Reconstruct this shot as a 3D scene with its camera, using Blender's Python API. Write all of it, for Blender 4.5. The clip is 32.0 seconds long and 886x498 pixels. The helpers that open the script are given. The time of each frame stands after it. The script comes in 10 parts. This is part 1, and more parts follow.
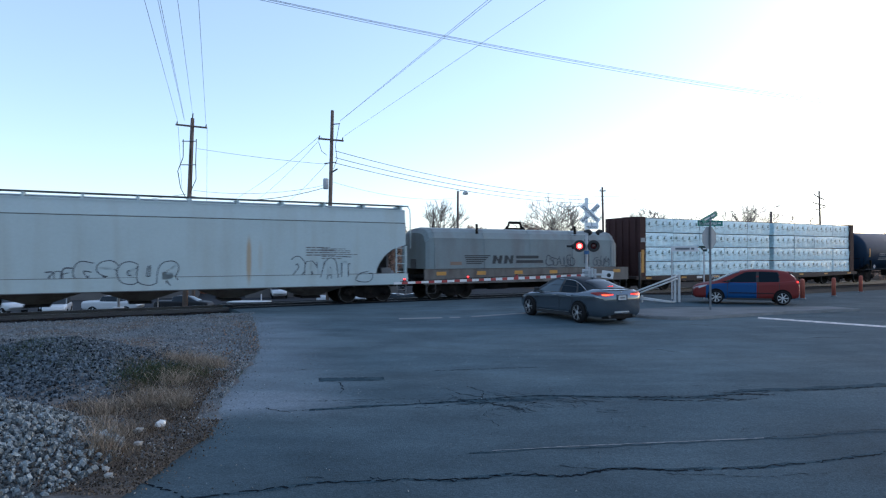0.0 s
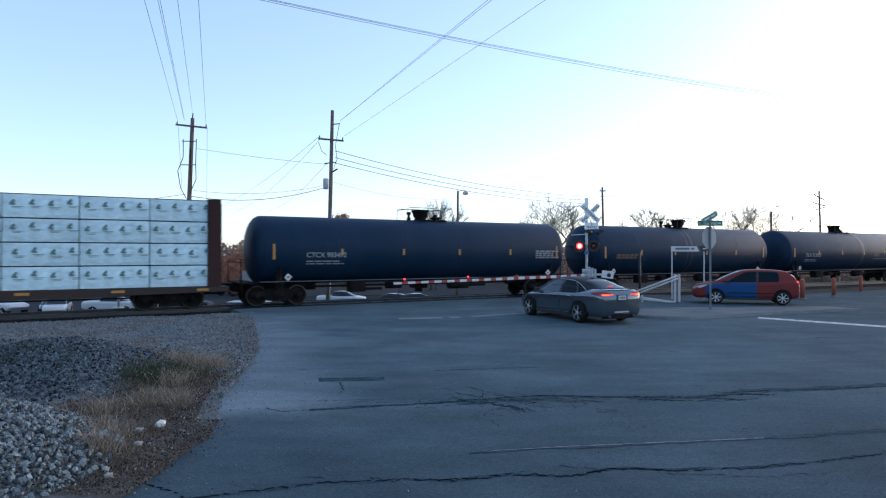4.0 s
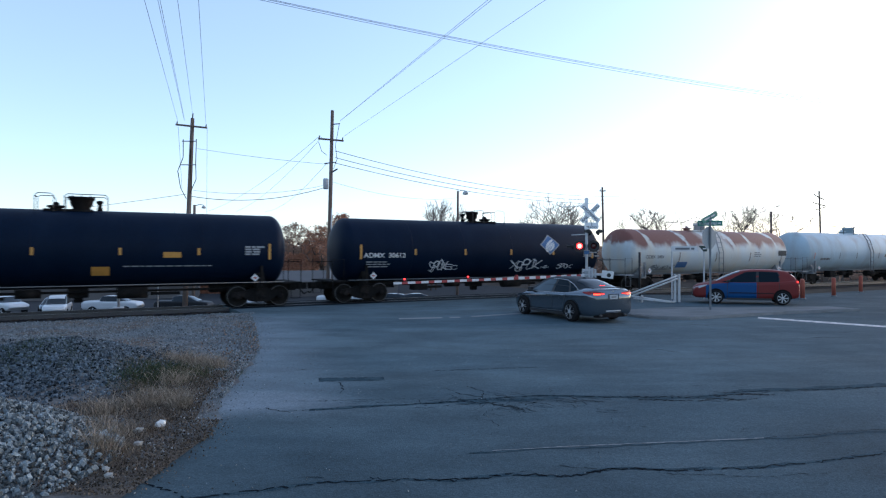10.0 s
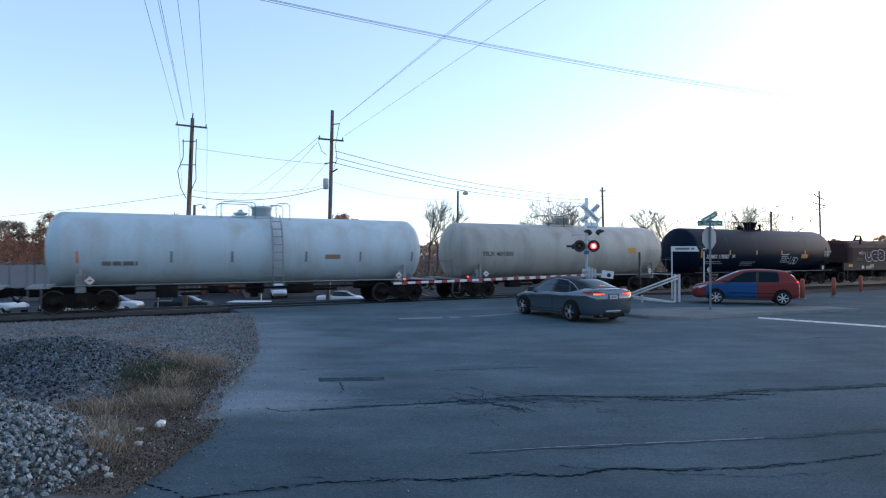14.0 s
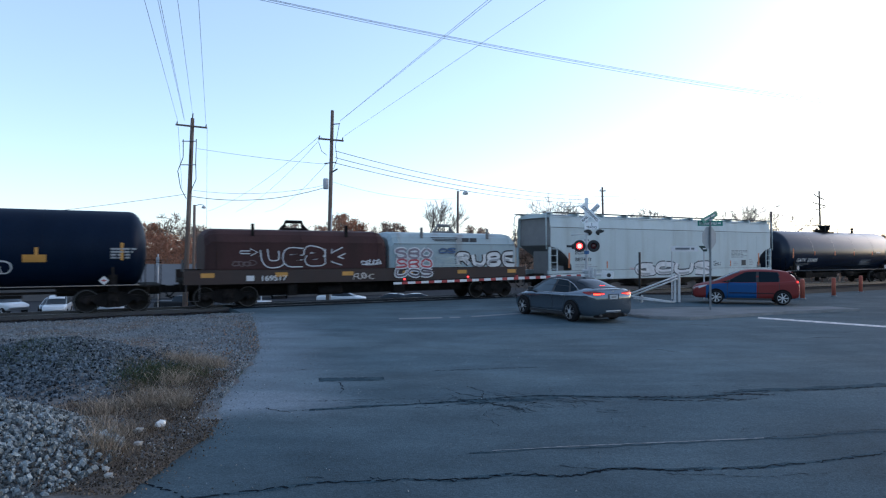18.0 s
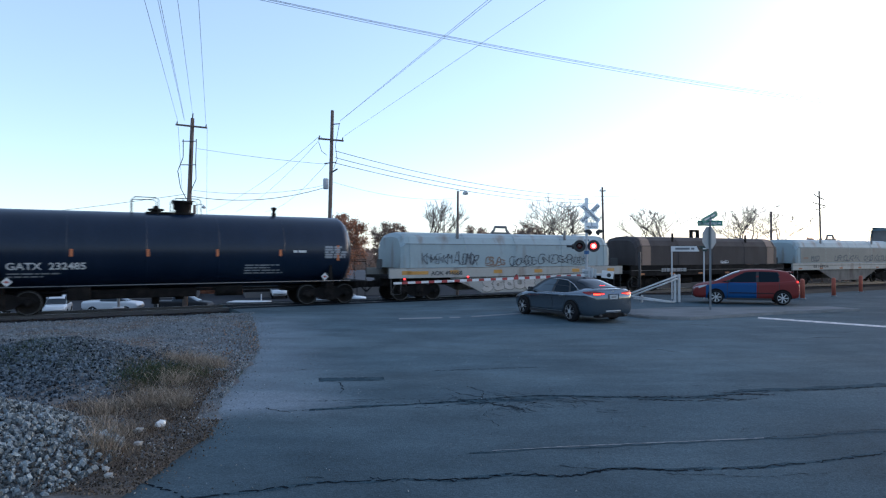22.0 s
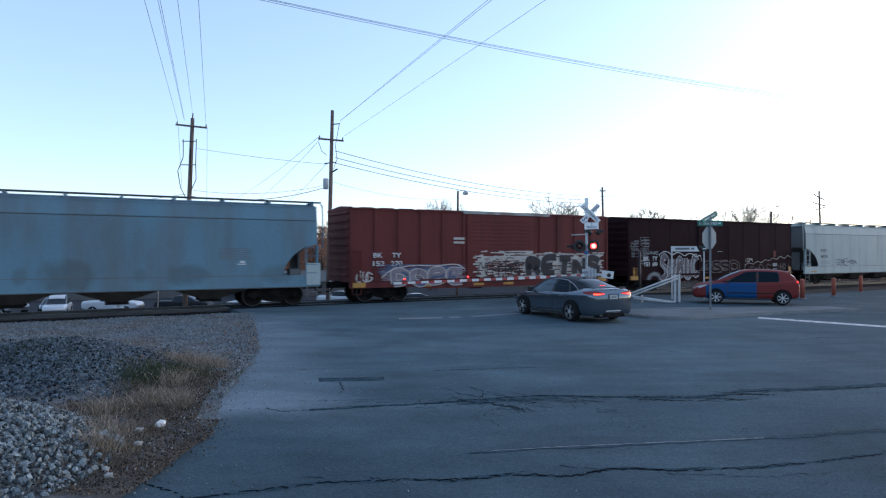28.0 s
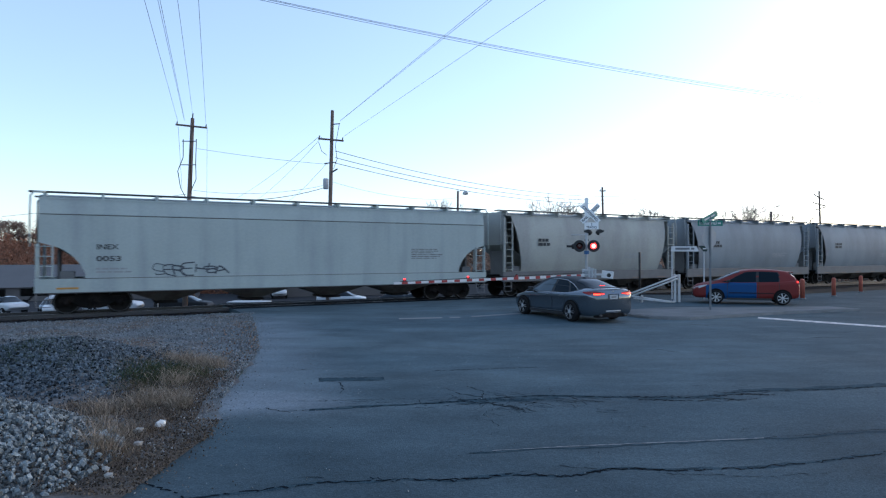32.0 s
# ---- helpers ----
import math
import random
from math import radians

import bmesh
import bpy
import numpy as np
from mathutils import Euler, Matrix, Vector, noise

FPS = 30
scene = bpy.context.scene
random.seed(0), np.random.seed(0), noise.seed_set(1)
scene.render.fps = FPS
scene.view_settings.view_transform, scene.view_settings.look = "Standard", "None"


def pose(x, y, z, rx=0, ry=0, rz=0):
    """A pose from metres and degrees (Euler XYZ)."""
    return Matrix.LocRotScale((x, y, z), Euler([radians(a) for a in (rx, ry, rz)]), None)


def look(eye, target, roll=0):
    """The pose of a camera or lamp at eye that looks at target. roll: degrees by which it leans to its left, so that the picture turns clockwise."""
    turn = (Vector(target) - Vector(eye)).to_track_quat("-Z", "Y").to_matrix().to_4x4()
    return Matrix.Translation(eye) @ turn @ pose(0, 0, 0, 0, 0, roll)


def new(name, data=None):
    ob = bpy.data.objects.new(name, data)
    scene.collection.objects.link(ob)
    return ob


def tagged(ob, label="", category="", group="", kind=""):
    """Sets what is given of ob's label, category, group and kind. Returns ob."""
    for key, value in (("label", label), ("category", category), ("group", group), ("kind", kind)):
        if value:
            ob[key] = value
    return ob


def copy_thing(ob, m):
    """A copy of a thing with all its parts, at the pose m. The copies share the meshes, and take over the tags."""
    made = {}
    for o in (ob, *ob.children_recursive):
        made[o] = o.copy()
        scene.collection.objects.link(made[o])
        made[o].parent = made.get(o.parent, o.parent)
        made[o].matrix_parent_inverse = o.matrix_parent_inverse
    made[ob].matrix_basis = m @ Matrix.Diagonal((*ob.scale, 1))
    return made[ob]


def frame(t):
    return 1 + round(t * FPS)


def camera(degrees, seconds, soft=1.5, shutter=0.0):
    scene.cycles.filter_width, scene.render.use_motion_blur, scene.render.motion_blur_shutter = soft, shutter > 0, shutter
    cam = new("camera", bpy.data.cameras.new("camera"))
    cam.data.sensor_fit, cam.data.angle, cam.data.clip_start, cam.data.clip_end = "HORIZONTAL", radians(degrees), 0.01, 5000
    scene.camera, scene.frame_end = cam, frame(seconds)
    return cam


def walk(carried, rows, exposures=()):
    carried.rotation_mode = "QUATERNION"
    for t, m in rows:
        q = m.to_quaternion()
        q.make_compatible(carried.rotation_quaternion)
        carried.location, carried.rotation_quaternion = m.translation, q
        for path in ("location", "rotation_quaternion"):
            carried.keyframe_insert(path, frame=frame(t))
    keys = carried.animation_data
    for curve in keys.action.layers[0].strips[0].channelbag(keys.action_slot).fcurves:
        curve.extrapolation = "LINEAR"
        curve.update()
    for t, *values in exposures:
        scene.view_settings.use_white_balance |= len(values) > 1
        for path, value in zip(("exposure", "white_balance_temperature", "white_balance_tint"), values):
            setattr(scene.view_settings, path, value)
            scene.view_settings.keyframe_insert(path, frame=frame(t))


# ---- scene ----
cam = camera(70.95, 32.0, soft=1.2, shutter=0.22)
EYE = 2.25
walk(cam, [(0.0, pose(0, 0, EYE, 90.47, 0, 0)), (32.0, pose(0, 0, EYE, 90.47, 0, 0))], exposures=[(0.0, 1.07, 5600, 15), (32.0, 1.07, 5600, 15)])

# ---- light: dusk sky, the sun behind haze low on the right ----
world = bpy.data.worlds.new("world")
scene.world = world
world.use_nodes = True
wn = world.node_tree.nodes
sky = wn.new("ShaderNodeTexSky")
sky.sky_type = "NISHITA"
sky.sun_disc = False
sky.sun_elevation, sky.sun_rotation = radians(18.0), radians(62.0)
sky.altitude, sky.air_density, sky.dust_density, sky.ozone_density = 200, 0.9, 1.1, 0.35
wn["Background"].inputs["Strength"].default_value = 0.15
# thin even haze over the clear sky
haze = wn.new("ShaderNodeMix")
haze.data_type = "RGBA"
haze.inputs[0].default_value = 0.35
haze.inputs[7].default_value = (2.05, 2.55, 2.75, 1)
world.node_tree.links.new(sky.outputs[0], haze.inputs[6])
world.node_tree.links.new(haze.outputs[2], wn["Background"].inputs["Color"])
sun_data = bpy.data.lights.new("sun", "SUN")
sun_data.energy, sun_data.angle, sun_data.color = 0.16, radians(40), (1.0, 0.9, 0.8)
sun = new("sun", sun_data)
sun.matrix_world = look((68.5, 33.4, 21.8), (0, 0, 0))


# ---- materials ----
def mat(name, base, rough=0.7, metal=0.0, var=0.25, scale=1.5, fine=30.0, bump=0.15, second=None, amount=0.5, edge=0.08,
        stretch=(1, 1, 1), spec=0.5, coat=0.0, emit=None, power=0.0, island=0.0, each=0.0):
    """Principled material with coarse and fine variation; second: a stain colour laid over by a stretched noise."""
    m = bpy.data.materials.new(name)
    m.use_nodes = True
    nt = m.node_tree
    n, ln = nt.nodes, nt.links
    bsdf = n["Principled BSDF"]
    bsdf.inputs["Roughness"].default_value = rough
    bsdf.inputs["Metallic"].default_value = metal
    bsdf.inputs["Specular IOR Level"].default_value = min(spec, 0.08) if rough >= 0.84 else spec
    bsdf.inputs["Coat Weight"].default_value = coat
    tc = n.new("ShaderNodeTexCoord")
    n1, n2 = n.new("ShaderNodeTexNoise"), n.new("ShaderNodeTexNoise")
    n1.inputs["Scale"].default_value, n1.inputs["Detail"].default_value = scale, 4
    n2.inputs["Scale"].default_value, n2.inputs["Detail"].default_value = fine, 3
    for q in (n1, n2):
        ln.new(tc.outputs["Object"], q.inputs["Vector"])
    add = n.new("ShaderNodeMath")
    add.operation = "ADD"
    ln.new(n1.outputs[0], add.inputs[0])
    ln.new(n2.outputs[0], add.inputs[1])
    ramp = n.new("ShaderNodeMapRange")
    ramp.inputs[1].default_value, ramp.inputs[2].default_value = 0.6, 1.4
    ramp.inputs[3].default_value, ramp.inputs[4].default_value = 1 - var, 1 + var
    ln.new(add.outputs[0], ramp.inputs[0])
    col = n.new("ShaderNodeVectorMath")
    col.operation = "SCALE"
    ln.new(ramp.outputs[0], col.inputs["Scale"])
    src = None
    if second is not None:
        mp = n.new("ShaderNodeMapping")
        mp.inputs["Scale"].default_value = stretch
        ln.new(tc.outputs["Object"], mp.inputs["Vector"])
        n3 = n.new("ShaderNodeTexNoise")
        n3.inputs["Scale"].default_value, n3.inputs["Detail"].default_value = 1.0, 5
        ln.new(mp.outputs[0], n3.inputs["Vector"])
        r3 = n.new("ShaderNodeMapRange")
        r3.inputs[1].default_value, r3.inputs[2].default_value = 1 - amount - edge, 1 - amount + edge
        ln.new(n3.outputs[0], r3.inputs[0])
        mix = n.new("ShaderNodeMix")
        mix.data_type = "RGBA"
        mix.inputs[6].default_value, mix.inputs[7].default_value = (*base, 1), (*second, 1)
        ln.new(r3.outputs[0], mix.inputs[0])
        src = mix.outputs[2]
        ln.new(src, col.inputs[0])
    else:
        col.inputs[0].default_value = base
    out = col.outputs[0]
    if island or each:
        rnd = n.new("ShaderNodeNewGeometry") if island else n.new("ShaderNodeObjectInfo")
        sock = rnd.outputs["Random Per Island"] if island else rnd.outputs["Random"]
        rr = n.new("ShaderNodeMapRange")
        k = island or each
        rr.inputs[3].default_value, rr.inputs[4].default_value = 1 - k, 1 + k
        ln.new(sock, rr.inputs[0])
        c2 = n.new("ShaderNodeVectorMath")
        c2.operation = "SCALE"
        ln.new(out, c2.inputs[0])
        ln.new(rr.outputs[0], c2.inputs["Scale"])
        out = c2.outputs[0]
    ln.new(out, bsdf.inputs["Base Color"])
    if bump:
        b = n.new("ShaderNodeBump")
        b.inputs["Strength"].default_value, b.inputs["Distance"].default_value = bump, 0.02
        ln.new(n2.outputs[0], b.inputs["Height"])
        ln.new(b.outputs[0], bsdf.inputs["Normal"])
    if emit:
        bsdf.inputs["Emission Color"].default_value = (*emit, 1)
        bsdf.inputs["Emission Strength"].default_value = power
    return m


def glass(name, color, rough=0.03, gloss=0.3):
    m = bpy.data.materials.new(name)
    m.use_nodes = True
    b = m.node_tree.nodes["Principled BSDF"]
    b.inputs["Base Color"].default_value = (*color, 1)
    b.inputs["Roughness"].default_value = rough
    b.inputs["Specular IOR Level"].default_value = gloss
    return m


M = {}
M["asphalt"] = mat("asphalt", (0.0445, 0.067, 0.081), 0.95, var=0.35, scale=0.5, fine=55, bump=0.5, second=(0.062, 0.087, 0.101), amount=0.45, edge=0.16, stretch=(0.13, 0.42, 1), spec=0.12)


def dusty_road():
    """The road's asphalt with pale dust washed in along its gravel edge."""
    m = mat("dusty_asphalt", (0.0445, 0.067, 0.081), 0.95, var=0.35, scale=0.5, fine=55, bump=0.5, second=(0.062, 0.087, 0.101), amount=0.45, edge=0.16, stretch=(0.13, 0.42, 1), spec=0.12)
    nt = m.node_tree
    n, ln = nt.nodes, nt.links
    bsdf = n["Principled BSDF"]
    old = bsdf.inputs["Base Color"].links[0].from_socket
    tc = n.new("ShaderNodeTexCoord")
    sep = n.new("ShaderNodeSeparateXYZ")
    ln.new(tc.outputs["Object"], sep.inputs[0])

    def op(kind, a, b):
        q = n.new("ShaderNodeMath")
        q.operation = kind
        for i, v in enumerate((a, b)):
            if isinstance(v, (int, float)):
                q.inputs[i].default_value = v
            else:
                ln.new(v, q.inputs[i])
        return q.outputs[0]

    def ramp(v, a, b):
        q = n.new("ShaderNodeMapRange")
        q.interpolation_type = "SMOOTHSTEP"
        q.inputs[1].default_value, q.inputs[2].default_value = a, b
        ln.new(v, q.inputs[0])
        return q.outputs[0]
    no = n.new("ShaderNodeTexNoise")
    no.inputs["Scale"].default_value, no.inputs["Detail"].default_value = 0.7, 5
    ln.new(tc.outputs["Object"], no.inputs["Vector"])
    wob = op("MULTIPLY", op("SUBTRACT", no.outputs[0], 0.5), 2.6)
    side = op("ADD", op("ADD", sep.outputs[0], op("MULTIPLY", sep.outputs[1], 0.27)), op("ADD", op("MULTIPLY", wob, 0.45), 0.9))
    near = ramp(op("ADD", sep.outputs[1], op("MULTIPLY", wob, 0.7)), 8.1, 9.5)
    far = ramp(op("ADD", sep.outputs[1], wob), 24.5, 19.0)
    lobe = op("ADD", op("MULTIPLY", op("SUBTRACT", sep.outputs[0], -3.0), op("SUBTRACT", sep.outputs[0], -3.0)), op("MULTIPLY", op("MULTIPLY", op("SUBTRACT", sep.outputs[1], 9.3), op("SUBTRACT", sep.outputs[1], 9.3)), 3.0))
    wash = op("ADD", op("MULTIPLY", ramp(side, 3.0, 0.0), 0.58), op("MULTIPLY", ramp(op("ADD", lobe, op("MULTIPLY", wob, 0.5)), 3.4, 0.3), 0.45))
    k = op("MULTIPLY", op("MULTIPLY", wash, near), op("MULTIPLY", far, 1.0))
    mix = n.new("ShaderNodeMix")
    mix.data_type = "RGBA"
    ln.new(k, mix.inputs[0])
    ln.new(old, mix.inputs[6])
    mix.inputs[7].default_value = (0.138, 0.164, 0.188, 1)
    # the surfacing is paler in a soft oval centred on the side of the crossing
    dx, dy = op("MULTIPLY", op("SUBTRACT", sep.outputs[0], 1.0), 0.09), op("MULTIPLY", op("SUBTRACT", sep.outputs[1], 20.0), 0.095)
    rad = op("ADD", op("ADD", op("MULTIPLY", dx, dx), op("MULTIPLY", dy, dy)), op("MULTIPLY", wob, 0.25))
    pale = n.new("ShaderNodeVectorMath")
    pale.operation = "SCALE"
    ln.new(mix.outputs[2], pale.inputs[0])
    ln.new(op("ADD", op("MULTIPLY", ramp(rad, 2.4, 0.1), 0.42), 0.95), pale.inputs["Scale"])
    # exposed aggregate: small pale and dark grains, and broad scuffed patches
    vo = n.new("ShaderNodeTexVoronoi")
    vo.inputs["Scale"].default_value = 42.0
    ln.new(tc.outputs["Object"], vo.inputs["Vector"])
    sepc = n.new("ShaderNodeSeparateColor")
    ln.new(vo.outputs["Color"], sepc.inputs[0])
    scuff = n.new("ShaderNodeTexNoise")
    scuff.inputs["Scale"].default_value, scuff.inputs["Detail"].default_value, scuff.inputs["Roughness"].default_value = 1.7, 7, 0.7
    mp = n.new("ShaderNodeMapping")
    mp.inputs["Scale"].default_value = (0.35, 1.0, 1.0)
    ln.new(tc.outputs["Object"], mp.inputs["Vector"])
    ln.new(mp.outputs[0], scuff.inputs["Vector"])
    grain = op("ADD", op("MULTIPLY", sepc.outputs[0], 0.34), 0.83)
    patch = op("ADD", op("MULTIPLY", scuff.outputs[0], 0.9), 0.6)
    worn = n.new("ShaderNodeVectorMath")
    worn.operation = "SCALE"
    ln.new(pale.outputs[0], worn.inputs[0])
    ln.new(op("MULTIPLY", grain, patch), worn.inputs["Scale"])
    ln.new(worn.outputs[0], bsdf.inputs["Base Color"])
    return m


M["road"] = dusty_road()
M["seam"] = mat("worn_asphalt_seam", (0.033, 0.057, 0.073), 0.95, var=0.5, scale=5, fine=45, bump=0.9, second=(0.05, 0.078, 0.094), amount=0.45, edge=0.1, stretch=(3, 6, 1), spec=0.03)
M["hair_crack"] = mat("hair_crack", (0.012, 0.022, 0.03), 0.9, var=0.3, scale=3, fine=60, bump=0.4, spec=0.05)
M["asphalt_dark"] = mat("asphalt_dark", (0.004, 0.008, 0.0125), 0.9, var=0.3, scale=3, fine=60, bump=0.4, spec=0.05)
M["dust"] = mat("lot_asphalt", (0.04, 0.043, 0.048), 0.95, var=0.25, scale=1.2, fine=40, bump=0.25, spec=0.05)
M["earth"] = mat("earth", (0.04, 0.034, 0.03), 0.95, var=0.4, scale=0.8, fine=18, bump=0.5, second=(0.058, 0.05, 0.042), amount=0.5, edge=0.15, stretch=(0.5, 0.5, 0.5), spec=0.05)
M["gravel"] = mat("gravel", (0.112, 0.126, 0.136), 0.9, var=0.5, scale=1.2, fine=14, bump=0.8, second=(0.125, 0.102, 0.085), amount=0.47, edge=0.1, stretch=(0.55, 0.55, 0.55))
M["pebble"] = mat("pebble", (0.15, 0.168, 0.178), 0.9, var=0.3, scale=8, fine=60, bump=0.2, island=0.7)
M["pale_chip"] = mat("pale_stone_chip", (0.22, 0.22, 0.215), 0.9, var=0.3, scale=8, fine=60, bump=0.2, island=0.5)
M["dark_pebble"] = mat("dark_pebble", (0.074, 0.09, 0.105), 0.9, var=0.3, scale=8, fine=60, bump=0.2, island=0.9)
M["stone"] = mat("pale_stone", (0.15, 0.17, 0.178), 0.85, var=0.4, scale=12, fine=70, bump=0.4, island=0.75)
M["grass"] = mat("dry_grass", (0.165, 0.128, 0.095), 0.9, var=0.3, scale=3, fine=20, bump=0, island=0.65)
M["straw"] = mat("bleached_straw", (0.26, 0.215, 0.165), 0.9, var=0.3, scale=3, fine=20, bump=0, island=0.5)
M["green_grass"] = mat("green_weed", (0.05, 0.066, 0.032), 0.9, var=0.3, scale=3, fine=20, bump=0, island=0.4)
M["leaf_litter"] = mat("leaf_litter", (0.1, 0.08, 0.062), 0.95, var=0.4, scale=4, fine=25, bump=0.5, island=0.8)
M["paint"] = mat("worn_white_paint", (0.5, 0.5, 0.5), 0.8, var=0.3, scale=3, fine=30, bump=0.1, second=(0.13, 0.14, 0.15), amount=0.42, edge=0.05, stretch=(6, 6, 6))
M["faint_paint"] = mat("faint_white_paint", (0.2, 0.21, 0.215), 0.85, var=0.3, scale=4, fine=40, bump=0.1)
M["paving"] = mat("dusty_island_paving", (0.138, 0.152, 0.162), 0.95, var=0.3, scale=0.9, fine=40, bump=0.3, second=(0.1, 0.112, 0.118), amount=0.45, edge=0.14, stretch=(0.5, 0.9, 1))
M["dry_leaf"] = mat("dry_orange_leaf", (0.2, 0.125, 0.08), 0.95, var=0.4, scale=4, fine=25, bump=0.3, island=0.7)
M["kerb"] = mat("kerb_concrete", (0.2, 0.207, 0.21), 0.9, var=0.25, scale=2, fine=40, bump=0.25)
M["concrete"] = mat("concrete", (0.3, 0.29, 0.27), 0.9, var=0.2, scale=1, fine=30, bump=0.2)
M["rail"] = mat("rail_steel", (0.09, 0.085, 0.085), 0.4, 0.6, var=0.2, scale=2, fine=40, bump=0.1)
M["tie"] = mat("creosoted_wood", (0.045, 0.037, 0.03), 0.9, var=0.4, scale=3, fine=30, bump=0.5)
M["under"] = mat("grimy_black_steel", (0.011, 0.0105, 0.0105), 0.9, 0.0, var=0.4, scale=2, fine=25, bump=0.25, second=(0.026, 0.022, 0.02), amount=0.38, edge=0.15, stretch=(3, 3, 3), spec=0.3)
M["wheel"] = mat("wheel_steel", (0.016, 0.015, 0.014), 0.86, 0.0, var=0.3, scale=4, fine=30, bump=0.15)
M["tread"] = mat("worn_wheel_rim", (0.08, 0.078, 0.075), 0.5, 0.5, var=0.2, scale=4, fine=30, bump=0.05)
M["hopper_white"] = mat("hopper_white_paint", (0.42, 0.485, 0.495), 0.55, var=0.06, scale=0.7, fine=12, bump=0.05, second=(0.34, 0.375, 0.37), amount=0.36, edge=0.16, stretch=(1.6, 1.6, 0.16), spec=0.22)
M["hopper_beige"] = mat("hopper_beige_paint", (0.39, 0.465, 0.475), 0.55, var=0.06, scale=0.7, fine=12, bump=0.05, second=(0.35, 0.39, 0.38), amount=0.36, edge=0.16, stretch=(1.6, 1.6, 0.16), spec=0.22)
M["hopper_dusty"] = mat("hopper_dusty_paint", (0.235, 0.268, 0.29), 0.6, var=0.1, scale=0.5, fine=12, bump=0.05, second=(0.18, 0.195, 0.21), amount=0.42, edge=0.16, stretch=(0.8, 0.8, 0.2), spec=0.22)
M["hopper_sand"] = mat("hopper_sand_paint", (0.36, 0.37, 0.34), 0.6, var=0.1, scale=0.5, fine=12, bump=0.05, second=(0.25, 0.25, 0.24), amount=0.4, edge=0.16, stretch=(0.8, 0.8, 0.2), spec=0.22)
M["hopper_slate"] = mat("hopper_slate_paint", (0.125, 0.218, 0.28), 0.6, var=0.1, scale=0.5, fine=12, bump=0.05, second=(0.12, 0.14, 0.15), amount=0.4, edge=0.16, stretch=(0.8, 0.8, 0.2), spec=0.22)
M["hopper_pale"] = mat("hopper_pale_paint", (0.345, 0.395, 0.385), 0.55, var=0.08, scale=0.7, fine=12, bump=0.05, second=(0.27, 0.31, 0.315), amount=0.36, edge=0.16, stretch=(1.6, 1.6, 0.16), spec=0.22)
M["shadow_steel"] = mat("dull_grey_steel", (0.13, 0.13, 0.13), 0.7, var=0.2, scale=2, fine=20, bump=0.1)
M["tank_blue"] = mat("weathered_black_tank", (0.0055, 0.021, 0.048), 0.5, var=0.18, scale=0.5, fine=15, bump=0.05, second=(0.009, 0.025, 0.052), amount=0.45, edge=0.15, stretch=(1.0, 1.0, 0.25), spec=0.16)
M["tank_black"] = mat("satin_black_tank", (0.002, 0.0075, 0.021), 0.5, var=0.25, scale=0.6, fine=15, bump=0.04, second=(0.004, 0.010, 0.024), amount=0.42, edge=0.15, stretch=(1.4, 1.4, 0.25), spec=0.08)
M["tank_gloss"] = mat("glossy_black_tank", (0.004, 0.011, 0.027), 0.3, var=0.25, scale=0.6, fine=15, bump=0.03, second=(0.008, 0.015, 0.032), amount=0.42, edge=0.15, stretch=(1.4, 1.4, 0.25), spec=0.35)
M["tank_white"] = mat("white_tank_paint", (0.4, 0.482, 0.525), 0.5, var=0.1, scale=0.6, fine=15, bump=0.04, second=(0.34, 0.35, 0.35), amount=0.4, edge=0.15, stretch=(1.4, 1.4, 0.25), spec=0.22)
M["tank_beige"] = mat("cream_tank_paint", (0.37, 0.36, 0.33), 0.5, var=0.08, scale=0.6, fine=15, bump=0.04, second=(0.27, 0.25, 0.215), amount=0.42, edge=0.15, stretch=(1.4, 1.4, 0.25), spec=0.22)
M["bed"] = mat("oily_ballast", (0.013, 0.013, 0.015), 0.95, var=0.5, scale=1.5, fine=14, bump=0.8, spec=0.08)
M["coil_grey"] = mat("coil_hood_grey", (0.185, 0.225, 0.235), 0.6, var=0.1, scale=0.7, fine=15, bump=0.06, second=(0.155, 0.165, 0.172), amount=0.4, edge=0.15, stretch=(1.2, 1.2, 0.3), spec=0.22)
M["coil_white"] = mat("coil_hood_white", (0.285, 0.345, 0.36), 0.55, var=0.08, scale=0.7, fine=15, bump=0.06, second=(0.2, 0.18, 0.155), amount=0.36, edge=0.1, stretch=(1.5, 1.5, 0.4), spec=0.22)
M["coil_cream"] = mat("coil_hood_cream", (0.2, 0.2, 0.18), 0.6, var=0.15, scale=0.7, fine=15, bump=0.06, second=(0.15, 0.095, 0.07), amount=0.3, edge=0.06, stretch=(2.2, 2.2, 1.1), spec=0.22)
M["amber"] = mat("dull_amber_plate", (0.3, 0.11, 0.035), 0.6, var=0.2, scale=4, fine=30, bump=0)
M["coil_dark"] = mat("coil_hood_brown_grey", (0.055, 0.049, 0.05), 0.7, var=0.15, scale=0.7, fine=15, bump=0.06, second=(0.04, 0.035, 0.034), amount=0.42, edge=0.15, stretch=(1.2, 1.2, 0.3), spec=0.15)
M["coil_brown"] = mat("coil_hood_brown", (0.05, 0.024, 0.023), 0.7, var=0.15, scale=0.7, fine=15, bump=0.06, second=(0.036, 0.02, 0.019), amount=0.42, edge=0.15, stretch=(1.2, 1.2, 0.3), spec=0.15)
M["tan"] = mat("tan_paint", (0.2, 0.135, 0.1), 0.7, var=0.12, scale=1, fine=20, bump=0.05)
